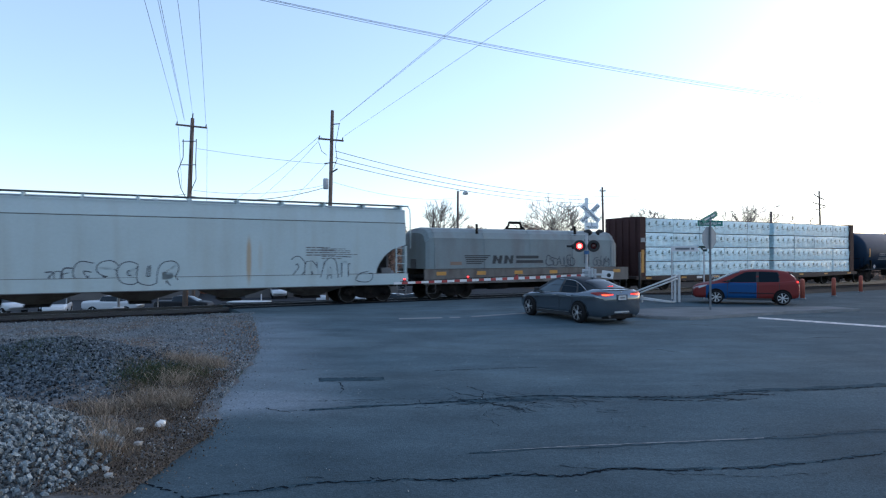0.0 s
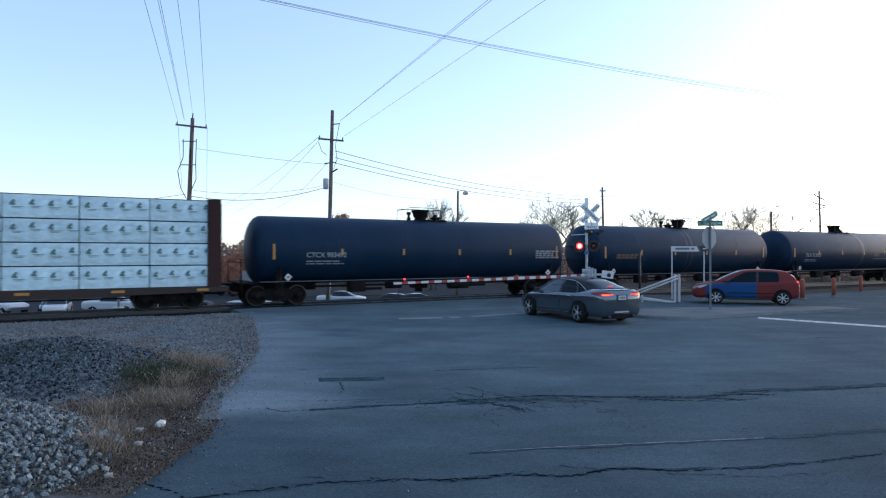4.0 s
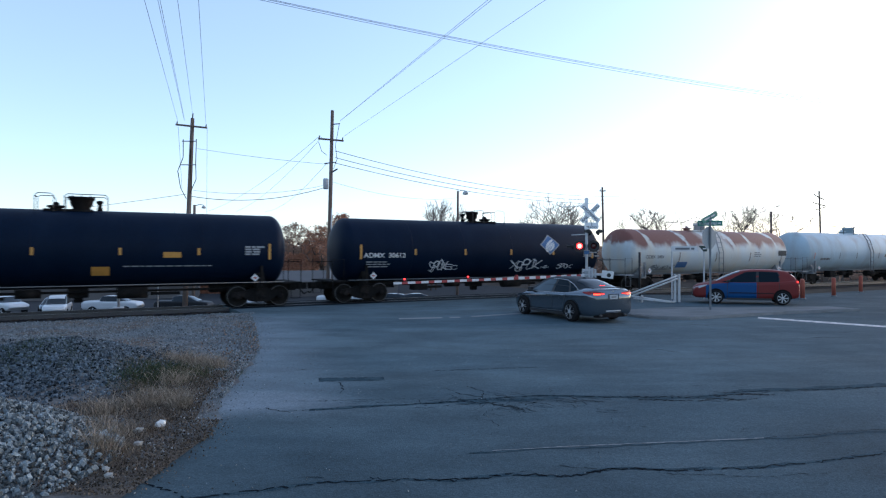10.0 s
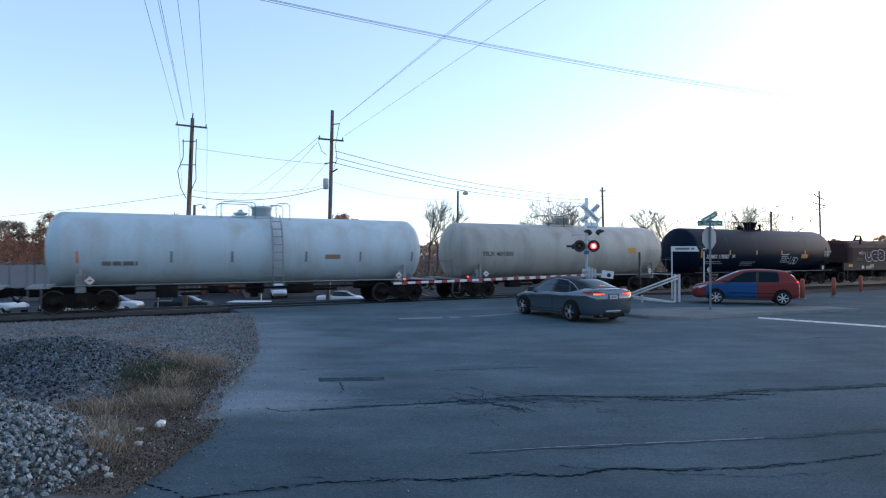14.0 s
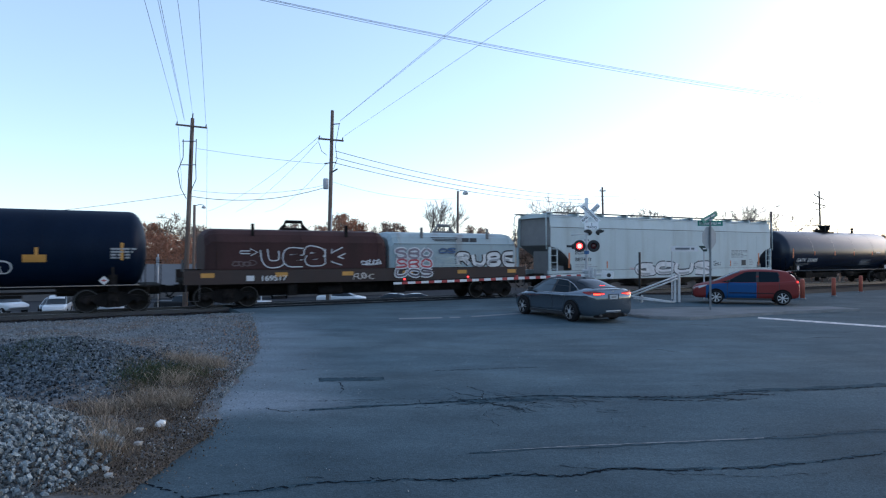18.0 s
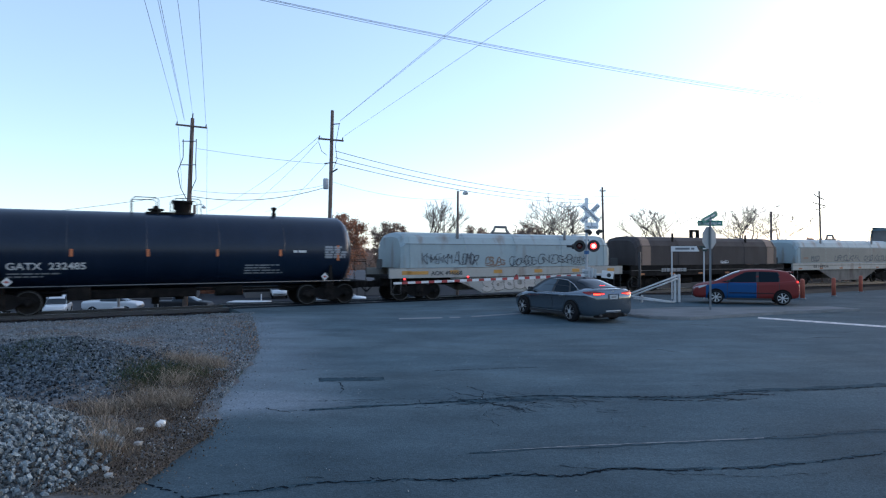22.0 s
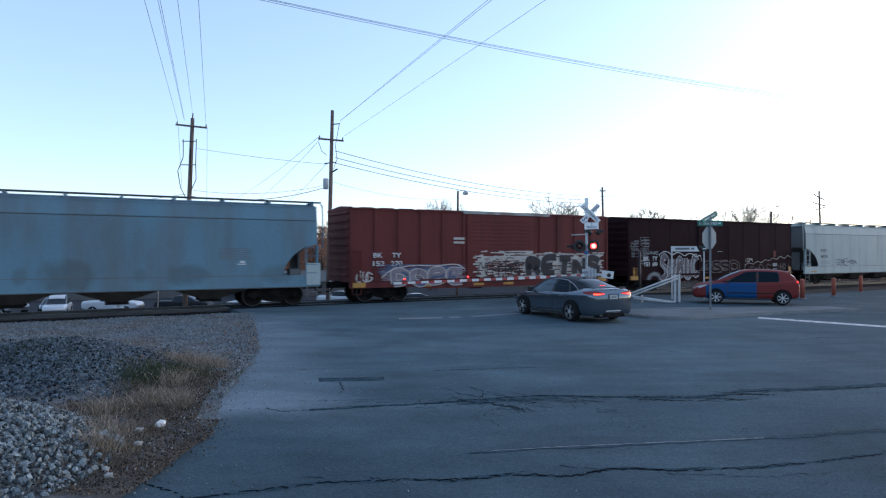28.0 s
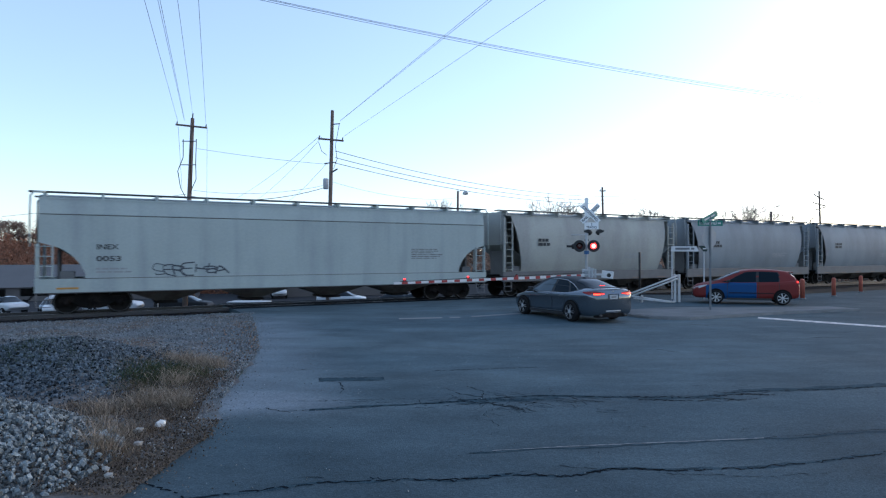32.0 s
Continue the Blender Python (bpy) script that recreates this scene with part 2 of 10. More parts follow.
M["frame_grey"] = mat("pale_grey_frame", (0.33, 0.32, 0.29), 0.65, var=0.15, scale=1, fine=20, bump=0.08, second=(0.17, 0.13, 0.1), amount=0.36, edge=0.12, stretch=(2, 2, 0.6))
M["frame_brown"] = mat("rusty_brown_frame", (0.036, 0.022, 0.018), 0.8, var=0.2, scale=1, fine=20, bump=0.1, second=(0.032, 0.022, 0.019), amount=0.5, edge=0.12, stretch=(2, 2, 0.8))
M["box_red"] = mat("boxcar_red_paint", (0.125, 0.031, 0.027), 0.7, var=0.12, scale=0.7, fine=15, bump=0.06, second=(0.085, 0.024, 0.022), amount=0.42, edge=0.14, stretch=(1.5, 1.5, 0.25), spec=0.18)
M["box_brown"] = mat("boxcar_brown_paint", (0.0225, 0.0095, 0.0122), 0.7, var=0.15, scale=0.7, fine=15, bump=0.06, second=(0.019, 0.0085, 0.009), amount=0.42, edge=0.14, stretch=(1.5, 1.5, 0.25), spec=0.05)
M["roof_steel"] = mat("galvanised_roof", (0.3, 0.3, 0.3), 0.6, 0.3, var=0.2, scale=1, fine=20, bump=0.1, second=(0.14, 0.07, 0.05), amount=0.45, edge=0.1, stretch=(0.7, 0.7, 0.7))
M["wrap"] = mat("white_lumber_wrap", (0.56, 0.73, 0.78), 0.3, var=0.18, scale=3.5, fine=5, bump=1.0, each=0.07, second=(0.44, 0.59, 0.64), amount=0.42, edge=0.08, stretch=(1.2, 1.2, 5.0))
M["wrap_mark"] = mat("green_print", (0.1, 0.18, 0.18), 0.5, var=0.2, scale=3, fine=30, bump=0)
M["yellow"] = mat("yellow_reflector", (0.44, 0.22, 0.04), 0.6, var=0.2, scale=3, fine=30, bump=0.02)
M["orange_strip"] = mat("orange_reflector", (0.5, 0.15, 0.05), 0.6, var=0.2, scale=3, fine=30, bump=0.02)
M["letter_white"] = mat("white_lettering", (0.55, 0.55, 0.54), 0.7, var=0.15, scale=4, fine=30, bump=0)
M["letter_grey"] = mat("faded_lettering", (0.26, 0.27, 0.28), 0.7, var=0.15, scale=4, fine=30, bump=0)
M["letter_black"] = mat("black_lettering", (0.03, 0.035, 0.04), 0.7, var=0.2, scale=4, fine=30, bump=0)
M["ink_dark"] = mat("dark_graffiti", (0.05, 0.06, 0.075), 0.7, var=0.3, scale=4, fine=30, bump=0)
M["ink_white"] = mat("white_graffiti", (0.55, 0.56, 0.57), 0.7, var=0.2, scale=4, fine=30, bump=0)
M["ink_pink"] = mat("pink_graffiti", (0.5, 0.33, 0.33), 0.7, var=0.2, scale=4, fine=30, bump=0)
M["rail_steel"] = mat("dull_dark_steel", (0.06, 0.06, 0.06), 0.7, var=0.2, scale=2, fine=20, bump=0.1)
M["ink_red"] = mat("red_graffiti", (0.36, 0.06, 0.07), 0.7, var=0.2, scale=4, fine=30, bump=0)
M["ink_blue"] = mat("blue_graffiti", (0.05, 0.12, 0.26), 0.7, var=0.2, scale=4, fine=30, bump=0)
M["ink_tan"] = mat("pale_graffiti", (0.46, 0.42, 0.38), 0.7, var=0.2, scale=4, fine=30, bump=0)


def rusty_tank():
    """White tank paint with soft rust run down from the top, broken by paler bands."""
    m = mat("rusty_white_tank", (0.5, 0.535, 0.54), 0.6, var=0.08, scale=0.6, fine=15, bump=0.05, second=(0.55, 0.5, 0.42), amount=0.45, edge=0.15, stretch=(1.4, 1.4, 0.3))
    nt = m.node_tree
    n, ln = nt.nodes, nt.links
    bsdf = n["Principled BSDF"]
    old = bsdf.inputs["Base Color"].links[0].from_socket
    tc, sep = n.new("ShaderNodeTexCoord"), n.new("ShaderNodeSeparateXYZ")
    ln.new(tc.outputs["Object"], sep.inputs[0])

    def op(kind, a, b):
        q = n.new("ShaderNodeMath")
        q.operation = kind
        for i, v in enumerate((a, b)):
            if isinstance(v, (int, float)):
                q.inputs[i].default_value = v
            else:
                ln.new(v, q.inputs[i])
        return q.outputs[0]

    def cloud(scale, stretch):
        mp, q = n.new("ShaderNodeMapping"), n.new("ShaderNodeTexNoise")
        mp.inputs["Scale"].default_value = stretch
        q.inputs["Scale"].default_value, q.inputs["Detail"].default_value = scale, 5
        ln.new(tc.outputs["Object"], mp.inputs["Vector"])
        ln.new(mp.outputs[0], q.inputs["Vector"])
        return op("SUBTRACT", q.outputs[0], 0.5)

    def ramp(v, a, b):
        q = n.new("ShaderNodeMapRange")
        q.interpolation_type = "SMOOTHSTEP"
        q.inputs[1].default_value, q.inputs[2].default_value = a, b
        ln.new(v, q.inputs[0])
        return q.outputs[0]
    height = op("ADD", sep.outputs[2], op("MULTIPLY", cloud(1.0, (1.1, 0.6, 0.5)), 1.3))
    lean = op("ADD", sep.outputs[0], op("MULTIPLY", sep.outputs[2], 0.45))
    wander = op("MULTIPLY", cloud(0.45, (1, 0.3, 0.3)), 9.0)
    band = ramp(op("ADD", op("SINE", op("ADD", op("MULTIPLY", lean, 2.7), wander), 0), op("MULTIPLY", cloud(2.0, (1, 1, 1)), 0.8)), 1.02, 0.8)
    mid = op("ABSOLUTE", op("ADD", op("SUBTRACT", sep.outputs[0], 0.0), op("MULTIPLY", cloud(0.8, (1, 1, 1)), 2.0)), 0)
    band = op("MULTIPLY", band, op("ADD", op("MULTIPLY", ramp(mid, 0.7, 1.5), 0.75), 0.25))
    grain = ramp(cloud(3.5, (1, 1, 0.4)), -0.75, -0.12)
    k = op("MULTIPLY", op("MULTIPLY", ramp(height, 2.48, 3.0), band), grain)
    mix = n.new("ShaderNodeMix")
    mix.data_type = "RGBA"
    ln.new(k, mix.inputs[0])
    ln.new(old, mix.inputs[6])
    mix.inputs[7].default_value = (0.165, 0.058, 0.04, 1)
    ln.new(mix.outputs[2], bsdf.inputs["Base Color"])
    return m


M["rusty_tank"] = rusty_tank()

# ---- mesh helpers ----
def box(bm, x0, x1, y0, y1, z0, z1, bev=0.0):
    """A box; bev cuts its upright edges and top edges."""
    if bev <= 0:
        v = [bm.verts.new(p) for p in ((x0, y0, z0), (x1, y0, z0), (x1, y1, z0), (x0, y1, z0), (x0, y0, z1), (x1, y0, z1), (x1, y1, z1), (x0, y1, z1))]
        for q in ((3, 2, 1, 0), (4, 5, 6, 7), (0, 1, 5, 4), (1, 2, 6, 5), (2, 3, 7, 6), (3, 0, 4, 7)):
            bm.faces.new([v[i] for i in q])
        return
    b = bev

    def ring(z, s):
        p = ((x0 + b + s, y0 + s), (x1 - b - s, y0 + s), (x1 - s, y0 + b + s), (x1 - s, y1 - b - s), (x1 - b - s, y1 - s), (x0 + b + s, y1 - s), (x0 + s, y1 - b - s), (x0 + s, y0 + b + s))
        return [bm.verts.new((px, py, z)) for px, py in p]
    rings = [ring(z0, b * 0.5), ring(z0 + b * 0.5, 0), ring(z1 - b * 0.5, 0), ring(z1, b * 0.5)]
    for a, c in zip(rings, rings[1:]):
        for i in range(8):
            bm.faces.new((a[i], a[(i + 1) % 8], c[(i + 1) % 8], c[i]))
    bm.faces.new(rings[0][::-1])
    bm.faces.new(rings[-1])


def tube(bm, p, q, r0, r1=None, n=8, caps=True):
    """A tapered round bar from p to q."""
    r1 = r0 if r1 is None else r1
    p, q = Vector(p), Vector(q)
    w = (q - p).normalized()
    a = w.orthogonal().normalized()
    b = w.cross(a)
    rings = []
    for c, r in ((p, r0), (q, r1)):
        rings.append([bm.verts.new(c + (a * math.cos(2 * math.pi * i / n) + b * math.sin(2 * math.pi * i / n)) * r) for i in range(n)])
    for i in range(n):
        f = bm.faces.new((rings[0][i], rings[0][(i + 1) % n], rings[1][(i + 1) % n], rings[1][i]))
        f.smooth = n > 5
    if caps:
        bm.faces.new(rings[0][::-1])
        bm.faces.new(rings[1])


def sweep(bm, pts, r, n=6):
    """One bent round bar through the points."""
    pts = [Vector(q) for q in pts]
    rings = []
    up = None
    for i, q in enumerate(pts):
        d = (pts[min(i + 1, len(pts) - 1)] - pts[max(0, i - 1)]).normalized()
        if up is None or abs(up.dot(d)) > 0.95:
            up = d.orthogonal().normalized()
        a = (up - d * up.dot(d)).normalized()
        b = d.cross(a)
        up = a
        rings.append([bm.verts.new(q + (a * math.cos(2 * math.pi * k / n) + b * math.sin(2 * math.pi * k / n)) * r) for k in range(n)])
    for ra, rb in zip(rings, rings[1:]):
        for k in range(n):
            bm.faces.new((ra[k], ra[(k + 1) % n], rb[(k + 1) % n], rb[k])).smooth = True
    bm.faces.new(rings[0][::-1])
    bm.faces.new(rings[-1])


chain = sweep


def lathe(bm, prof, axis="x", n=32, centre=(0, 0, 0), smooth=True):
    """Turns (along, radius) pairs round an axis through centre."""
    rings = []
    c = Vector(centre)
    for s, r in prof:
        ring = []
        for i in range(n):
            t = 2 * math.pi * i / n
            u, v = r * math.cos(t), r * math.sin(t)
            p = {"x": (s, u, v), "y": (u, s, v), "z": (u, v, s)}[axis]
            ring.append(bm.verts.new(c + Vector(p)))
        rings.append(ring)
    for a, b in zip(rings, rings[1:]):
        for i in range(n):
            f = bm.faces.new((a[i], a[(i + 1) % n], b[(i + 1) % n], b[i]))
            f.smooth = smooth
    bm.faces.new(rings[0][::-1])
    bm.faces.new(rings[-1])
    return rings


def extrude(bm, poly, a, b, axis="x"):
    """A prism: poly in the plane across axis, from a to b."""
    def at(s, u, v):
        return {"x": (s, u, v), "y": (u, s, v), "z": (u, v, s)}[axis]
    lo = [bm.verts.new(at(a, *p)) for p in poly]
    hi = [bm.verts.new(at(b, *p)) for p in poly]
    k = len(poly)
    for i in range(k):
        bm.faces.new((lo[i], lo[(i + 1) % k], hi[(i + 1) % k], hi[i]))
    bm.faces.new(lo[::-1])
    bm.faces.new(hi)


def finish(bm, name, material, smooth=None):
    me = bpy.data.meshes.new(name)
    bmesh.ops.recalc_face_normals(bm, faces=bm.faces)
    if smooth is not None:
        for f in bm.faces:
            f.smooth = smooth
    bm.to_mesh(me)
    bm.free()
    me.materials.append(material)
    return me


def part(name, bm, material, parent=None, label="", m=None):
    """Links a bmesh, or a mesh, as one mesh object under a thing or a part."""
    me = finish(bm, name, material) if isinstance(bm, bmesh.types.BMesh) else bm
    ob = new(name, me)
    ob.parent = parent
    if m is not None:
        ob.matrix_basis = m
    if label:
        tagged(ob, label)
    return ob


def bm_new():
    return bmesh.new()


def boxes(*rows, bev=0.0):
    bm = bmesh.new()
    for r in rows:
        box(bm, *r, bev=bev)
    return bm


def rods(*rows, n=6):
    bm = bmesh.new()
    for p, q, r in rows:
        tube(bm, p, q, r, r, n)
    return bm


def empty(name, m, label, category, group="", kind=""):
    ob = new(name)
    ob.matrix_basis = m
    return tagged(ob, label, category, group, kind)


def text_mesh(body, height, material, width=None):
    cu = bpy.data.curves.new("lettering", "FONT")
    cu.body, cu.size = body, height / 0.72
    cu.offset = 0.03 * height
    tmp = bpy.data.objects.new("lettering_source", cu)
    scene.collection.objects.link(tmp)
    dg = bpy.context.evaluated_depsgraph_get()
    me = bpy.data.meshes.new_from_object(tmp.evaluated_get(dg))
    bpy.data.objects.remove(tmp)
    me.materials.clear()
    me.materials.append(material)
    xs = [v.co.x for v in me.vertices]
    if width and xs:
        k = width / (max(xs) - min(xs))
        for v in me.vertices:
            v.co.x *= k
    return me


def ribbon(bm, pts, w, y):
    """A flat stroke in the x-z plane at depth y."""
    prev = None
    for i, (x, z) in enumerate(pts):
        a, b = pts[max(0, i - 1)], pts[min(len(pts) - 1, i + 1)]
        d = Vector((b[0] - a[0], b[1] - a[1]))
        d = d.normalized() if d.length > 1e-6 else Vector((1, 0))
        nx, nz = -d.y * w / 2, d.x * w / 2
        cur = (bm.verts.new((x + nx, y, z + nz)), bm.verts.new((x - nx, y, z - nz)))
        if prev:
            bm.faces.new((prev[0], prev[1], cur[1], cur[0]))
        prev = cur


# ---- the railway line: its frame and speed ----
TURN = math.degrees(math.atan2(0.4808, 0.8768))
FOOT = Vector((-13.48, 24.58, 0.0))
ALONG = Vector((0.8768, 0.4808, 0.0))
SPEED = 11.54


def track(u, v=0.0, z=0.0):
    """World place at u metres along the line, v metres beyond its middle."""
    return FOOT + ALONG * u + Vector((-0.4808, 0.8768, 0)) * v + Vector((0, 0, z))


def along_at(q, t):
    return SPEED * (q - t) - 48.29


RAIL_TOP = 0.012
LINE = pose(FOOT.x, FOOT.y, RAIL_TOP, 0, 0, TURN)


# ---- ground ----
def sheet(name, poly, z, material, label, thick=0.0, category="ground"):
    bm = bm_new()
    if thick:
        extrude(bm, poly, z - thick, z, "z")
    else:
        bm.faces.new([bm.verts.new((x, y, z)) for x, y in poly])
    return tagged(part(name, bm, material), label, category, kind="structure")


LOW = -3.35


def ground_z(x, y):
    """Height of the open ground: level with the road on this side of the track, a lower lot beyond it."""
    v = (-13.48 - x) * 0.4808 + (y - 24.58) * 0.8768
    k = min(1.0, max(0.0, (v - 1.7) / 22.7))
    return -0.2 + (LOW + 0.2) * k


bm = bm_new()
steps = [-2500, -60, 1.7, 14, 24.4, 60, 140, 2500]
rows = []
for v in steps:
    k = min(1.0, max(0.0, (v - 1.7) / 22.7))
    rows.append([bm.verts.new(track(u, v, -0.2 + (LOW + 0.2) * k)) for u in (-2500, -200, 200, 2500)])
for ra, rb in zip(rows, rows[1:]):
    for i in range(3):
        bm.faces.new((ra[i], ra[i + 1], rb[i + 1], rb[i])).smooth = True
tagged(part("ground", bm, M["earth"]), "bare brown earth falling away beyond the track", "ground", kind="structure")
bm = bm_new()
rows = []
for v in (1.6, 14, 24.4, 30):
    k = min(1.0, max(0.0, (v - 1.7) / 22.7))
    rows.append([bm.verts.new(track(u, v, (LOW + 0.06) * k)) for u in (4.7 - 0.12 * (v - 1.6), 26.8)])
for ra, rb in zip(rows, rows[1:]):
    bm.faces.new((ra[0], ra[1], rb[1], rb[0])).smooth = True
tagged(part("road_slope", bm, M["asphalt"]), "asphalt road sloping down beyond the crossing", "road", kind="structure")
bm = bm_new()
lot = [[bm.verts.new(track(u, v, LOW + 0.05)) for v in (25, 75)] for u in (-70, 60)]
for ra, rb in zip(lot, lot[1:]):
    bm.faces.new((ra[0], rb[0], rb[1], ra[1]))
tagged(part("parking_lot", bm, M["dust"]), "worn grey parking lot below the track", "parking lot", kind="structure")

EDGE = [(-3.4, -60), (-3.25, 2.0), (-3.09, 5.73), (-3.0, 6.19), (-3.02, 6.88), (-3.0, 7.62), (-3.16, 8.39), (-3.44, 9.34), (-3.7, 10.76), (-3.98, 12.38), (-4.38, 14.56), (-5.37, 17.68), (-6.25, 20.29), (-7.17, 22.92)]
rough_edge = []
rng = random.Random(4)
for (xa, ya), (xb, yb) in zip(EDGE, EDGE[1:]):
    steps = 1 if ya < 0 else 5
    for k in range(steps):
        s = k / steps
        rough_edge.append((xa + (xb - xa) * s + (rng.uniform(-0.06, 0.06) if ya > 0 else 0), ya + (yb - ya) * s))
rough_edge.append(EDGE[-1])
poly = rough_edge + [tuple(track(u, v)[:2]) for u, v in ((4.7, -3.2), (4.7, 1.6), (26.8, 1.6), (26.5, -3.2), (31, -7), (190, -7))] + [(190, -60)]
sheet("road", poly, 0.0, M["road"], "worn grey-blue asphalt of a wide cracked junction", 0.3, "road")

# painted lines
for name, quad in (("stop_line", [(-1.52, 21.45), (-1.55, 21.85), (-0.05, 22.2), (0.0, 21.8)]), ("stop_line", [(0.25, 21.9), (0.22, 22.25), (0.6, 22.35), (0.64, 22.0)]), ("stop_line", [(1.05, 22.2), (1.0, 22.55), (3.15, 23.95), (3.25, 23.6)]),
                   ("edge_line", [(11.0, 21.75), (11.25, 22.2), (20.5, 12.6), (20.2, 12.2)])):
    bm = bm_new()
    bm.faces.new([bm.verts.new((x, y, 0.004)) for x, y in quad])
    tagged(part(name, bm, M["paint"] if name == "edge_line" else M["faint_paint"]), "worn white painted line on the asphalt", "road marking", kind="structure")


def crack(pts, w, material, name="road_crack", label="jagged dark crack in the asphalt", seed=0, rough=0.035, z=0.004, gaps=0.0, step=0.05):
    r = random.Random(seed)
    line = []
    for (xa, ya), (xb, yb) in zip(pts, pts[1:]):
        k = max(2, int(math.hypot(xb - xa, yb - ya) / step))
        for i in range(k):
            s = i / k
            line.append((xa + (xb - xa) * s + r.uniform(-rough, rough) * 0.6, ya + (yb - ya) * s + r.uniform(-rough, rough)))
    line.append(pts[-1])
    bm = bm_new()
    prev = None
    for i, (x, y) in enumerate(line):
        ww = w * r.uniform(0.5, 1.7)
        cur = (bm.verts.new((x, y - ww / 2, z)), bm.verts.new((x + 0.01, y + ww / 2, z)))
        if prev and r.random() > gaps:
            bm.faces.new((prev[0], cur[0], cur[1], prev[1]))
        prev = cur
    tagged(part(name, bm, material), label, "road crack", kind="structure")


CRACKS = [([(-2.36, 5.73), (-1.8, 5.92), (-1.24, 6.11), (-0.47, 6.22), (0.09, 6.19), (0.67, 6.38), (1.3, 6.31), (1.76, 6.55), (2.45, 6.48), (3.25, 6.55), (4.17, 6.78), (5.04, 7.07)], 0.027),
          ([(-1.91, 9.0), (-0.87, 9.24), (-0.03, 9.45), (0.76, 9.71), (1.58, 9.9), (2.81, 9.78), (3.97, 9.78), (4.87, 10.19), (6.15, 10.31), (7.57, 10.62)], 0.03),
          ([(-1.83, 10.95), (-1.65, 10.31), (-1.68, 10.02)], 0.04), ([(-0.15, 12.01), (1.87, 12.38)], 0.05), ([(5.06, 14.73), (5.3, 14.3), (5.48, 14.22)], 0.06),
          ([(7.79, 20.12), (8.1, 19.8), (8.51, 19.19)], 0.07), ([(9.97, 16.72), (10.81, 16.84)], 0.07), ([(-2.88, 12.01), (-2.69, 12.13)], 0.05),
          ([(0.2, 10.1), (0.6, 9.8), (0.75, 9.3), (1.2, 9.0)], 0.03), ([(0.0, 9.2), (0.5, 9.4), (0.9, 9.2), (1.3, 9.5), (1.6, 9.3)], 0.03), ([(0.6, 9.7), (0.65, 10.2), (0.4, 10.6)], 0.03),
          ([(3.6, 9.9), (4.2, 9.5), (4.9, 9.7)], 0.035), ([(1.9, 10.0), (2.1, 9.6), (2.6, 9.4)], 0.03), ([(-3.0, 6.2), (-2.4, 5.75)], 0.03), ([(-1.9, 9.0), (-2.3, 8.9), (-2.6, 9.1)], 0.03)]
rc = random.Random(44)
for cx, cy, sx, sy, count in ((0.9, 9.6, 1.5, 0.45, 26), (4.3, 9.9, 1.0, 0.35, 10), (-1.0, 9.3, 0.8, 0.3, 8), (2.6, 6.5, 1.8, 0.12, 5), (5.5, 10.4, 1.2, 0.35, 10), (-0.5, 6.2, 1.0, 0.1, 3), (7.5, 13.5, 2.0, 1.5, 8), (3.0, 8.3, 2.0, 0.8, 6)):
    for _ in range(count):
        x, y = rc.gauss(cx, sx * 0.5), rc.gauss(cy, sy * 0.6)
        a = rc.choice((0.05, 3.2)) + rc.uniform(-0.7, 0.7)
        pts = [(x, y)]
        for _ in range(rc.randrange(2, 4)):
            a += rc.uniform(-0.5, 0.5)
            d = rc.uniform(0.05, 0.16)
            x, y = x + d * math.cos(a), y + d * 0.9 * math.sin(a)
            pts.append((x, y))
        CRACKS.append((pts, rc.uniform(0.008, 0.022)))
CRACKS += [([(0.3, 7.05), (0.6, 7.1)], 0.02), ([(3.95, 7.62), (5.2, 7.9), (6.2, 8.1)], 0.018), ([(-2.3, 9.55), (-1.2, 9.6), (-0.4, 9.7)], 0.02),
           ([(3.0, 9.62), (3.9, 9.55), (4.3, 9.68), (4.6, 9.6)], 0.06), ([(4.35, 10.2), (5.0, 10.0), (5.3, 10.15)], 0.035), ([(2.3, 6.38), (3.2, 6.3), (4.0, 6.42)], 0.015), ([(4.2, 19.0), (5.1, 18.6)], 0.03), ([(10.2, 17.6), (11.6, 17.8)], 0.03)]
rc = random.Random(45)
for _ in range(46):
    # crazed, map-like cracking where the surface breaks up
    x, y = rc.gauss(0.95, 0.62), rc.gauss(9.55, 0.36)
    a = rc.choice((0.1, 3.2)) + rc.uniform(-0.5, 0.5)
    pts = [(x, y)]
    for _ in range(rc.randrange(3, 7)):
        a += rc.uniform(-0.8, 0.8)
        d = rc.uniform(0.08, 0.22)
        x, y = x + d * math.cos(a), y + d * 0.8 * math.sin(a)
        pts.append((x, y))
    CRACKS.append((pts, rc.uniform(0.006, 0.016)))
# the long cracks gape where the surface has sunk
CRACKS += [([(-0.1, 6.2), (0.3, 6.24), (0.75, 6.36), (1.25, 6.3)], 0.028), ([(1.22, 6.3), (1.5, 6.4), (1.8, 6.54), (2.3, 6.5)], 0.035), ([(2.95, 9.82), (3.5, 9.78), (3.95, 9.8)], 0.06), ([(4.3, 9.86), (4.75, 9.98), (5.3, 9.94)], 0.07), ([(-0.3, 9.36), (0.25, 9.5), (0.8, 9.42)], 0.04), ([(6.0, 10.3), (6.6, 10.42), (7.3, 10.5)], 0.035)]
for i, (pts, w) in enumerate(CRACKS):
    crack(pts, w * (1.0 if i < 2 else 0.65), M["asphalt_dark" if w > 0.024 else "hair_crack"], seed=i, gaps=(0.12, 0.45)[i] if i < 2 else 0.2)
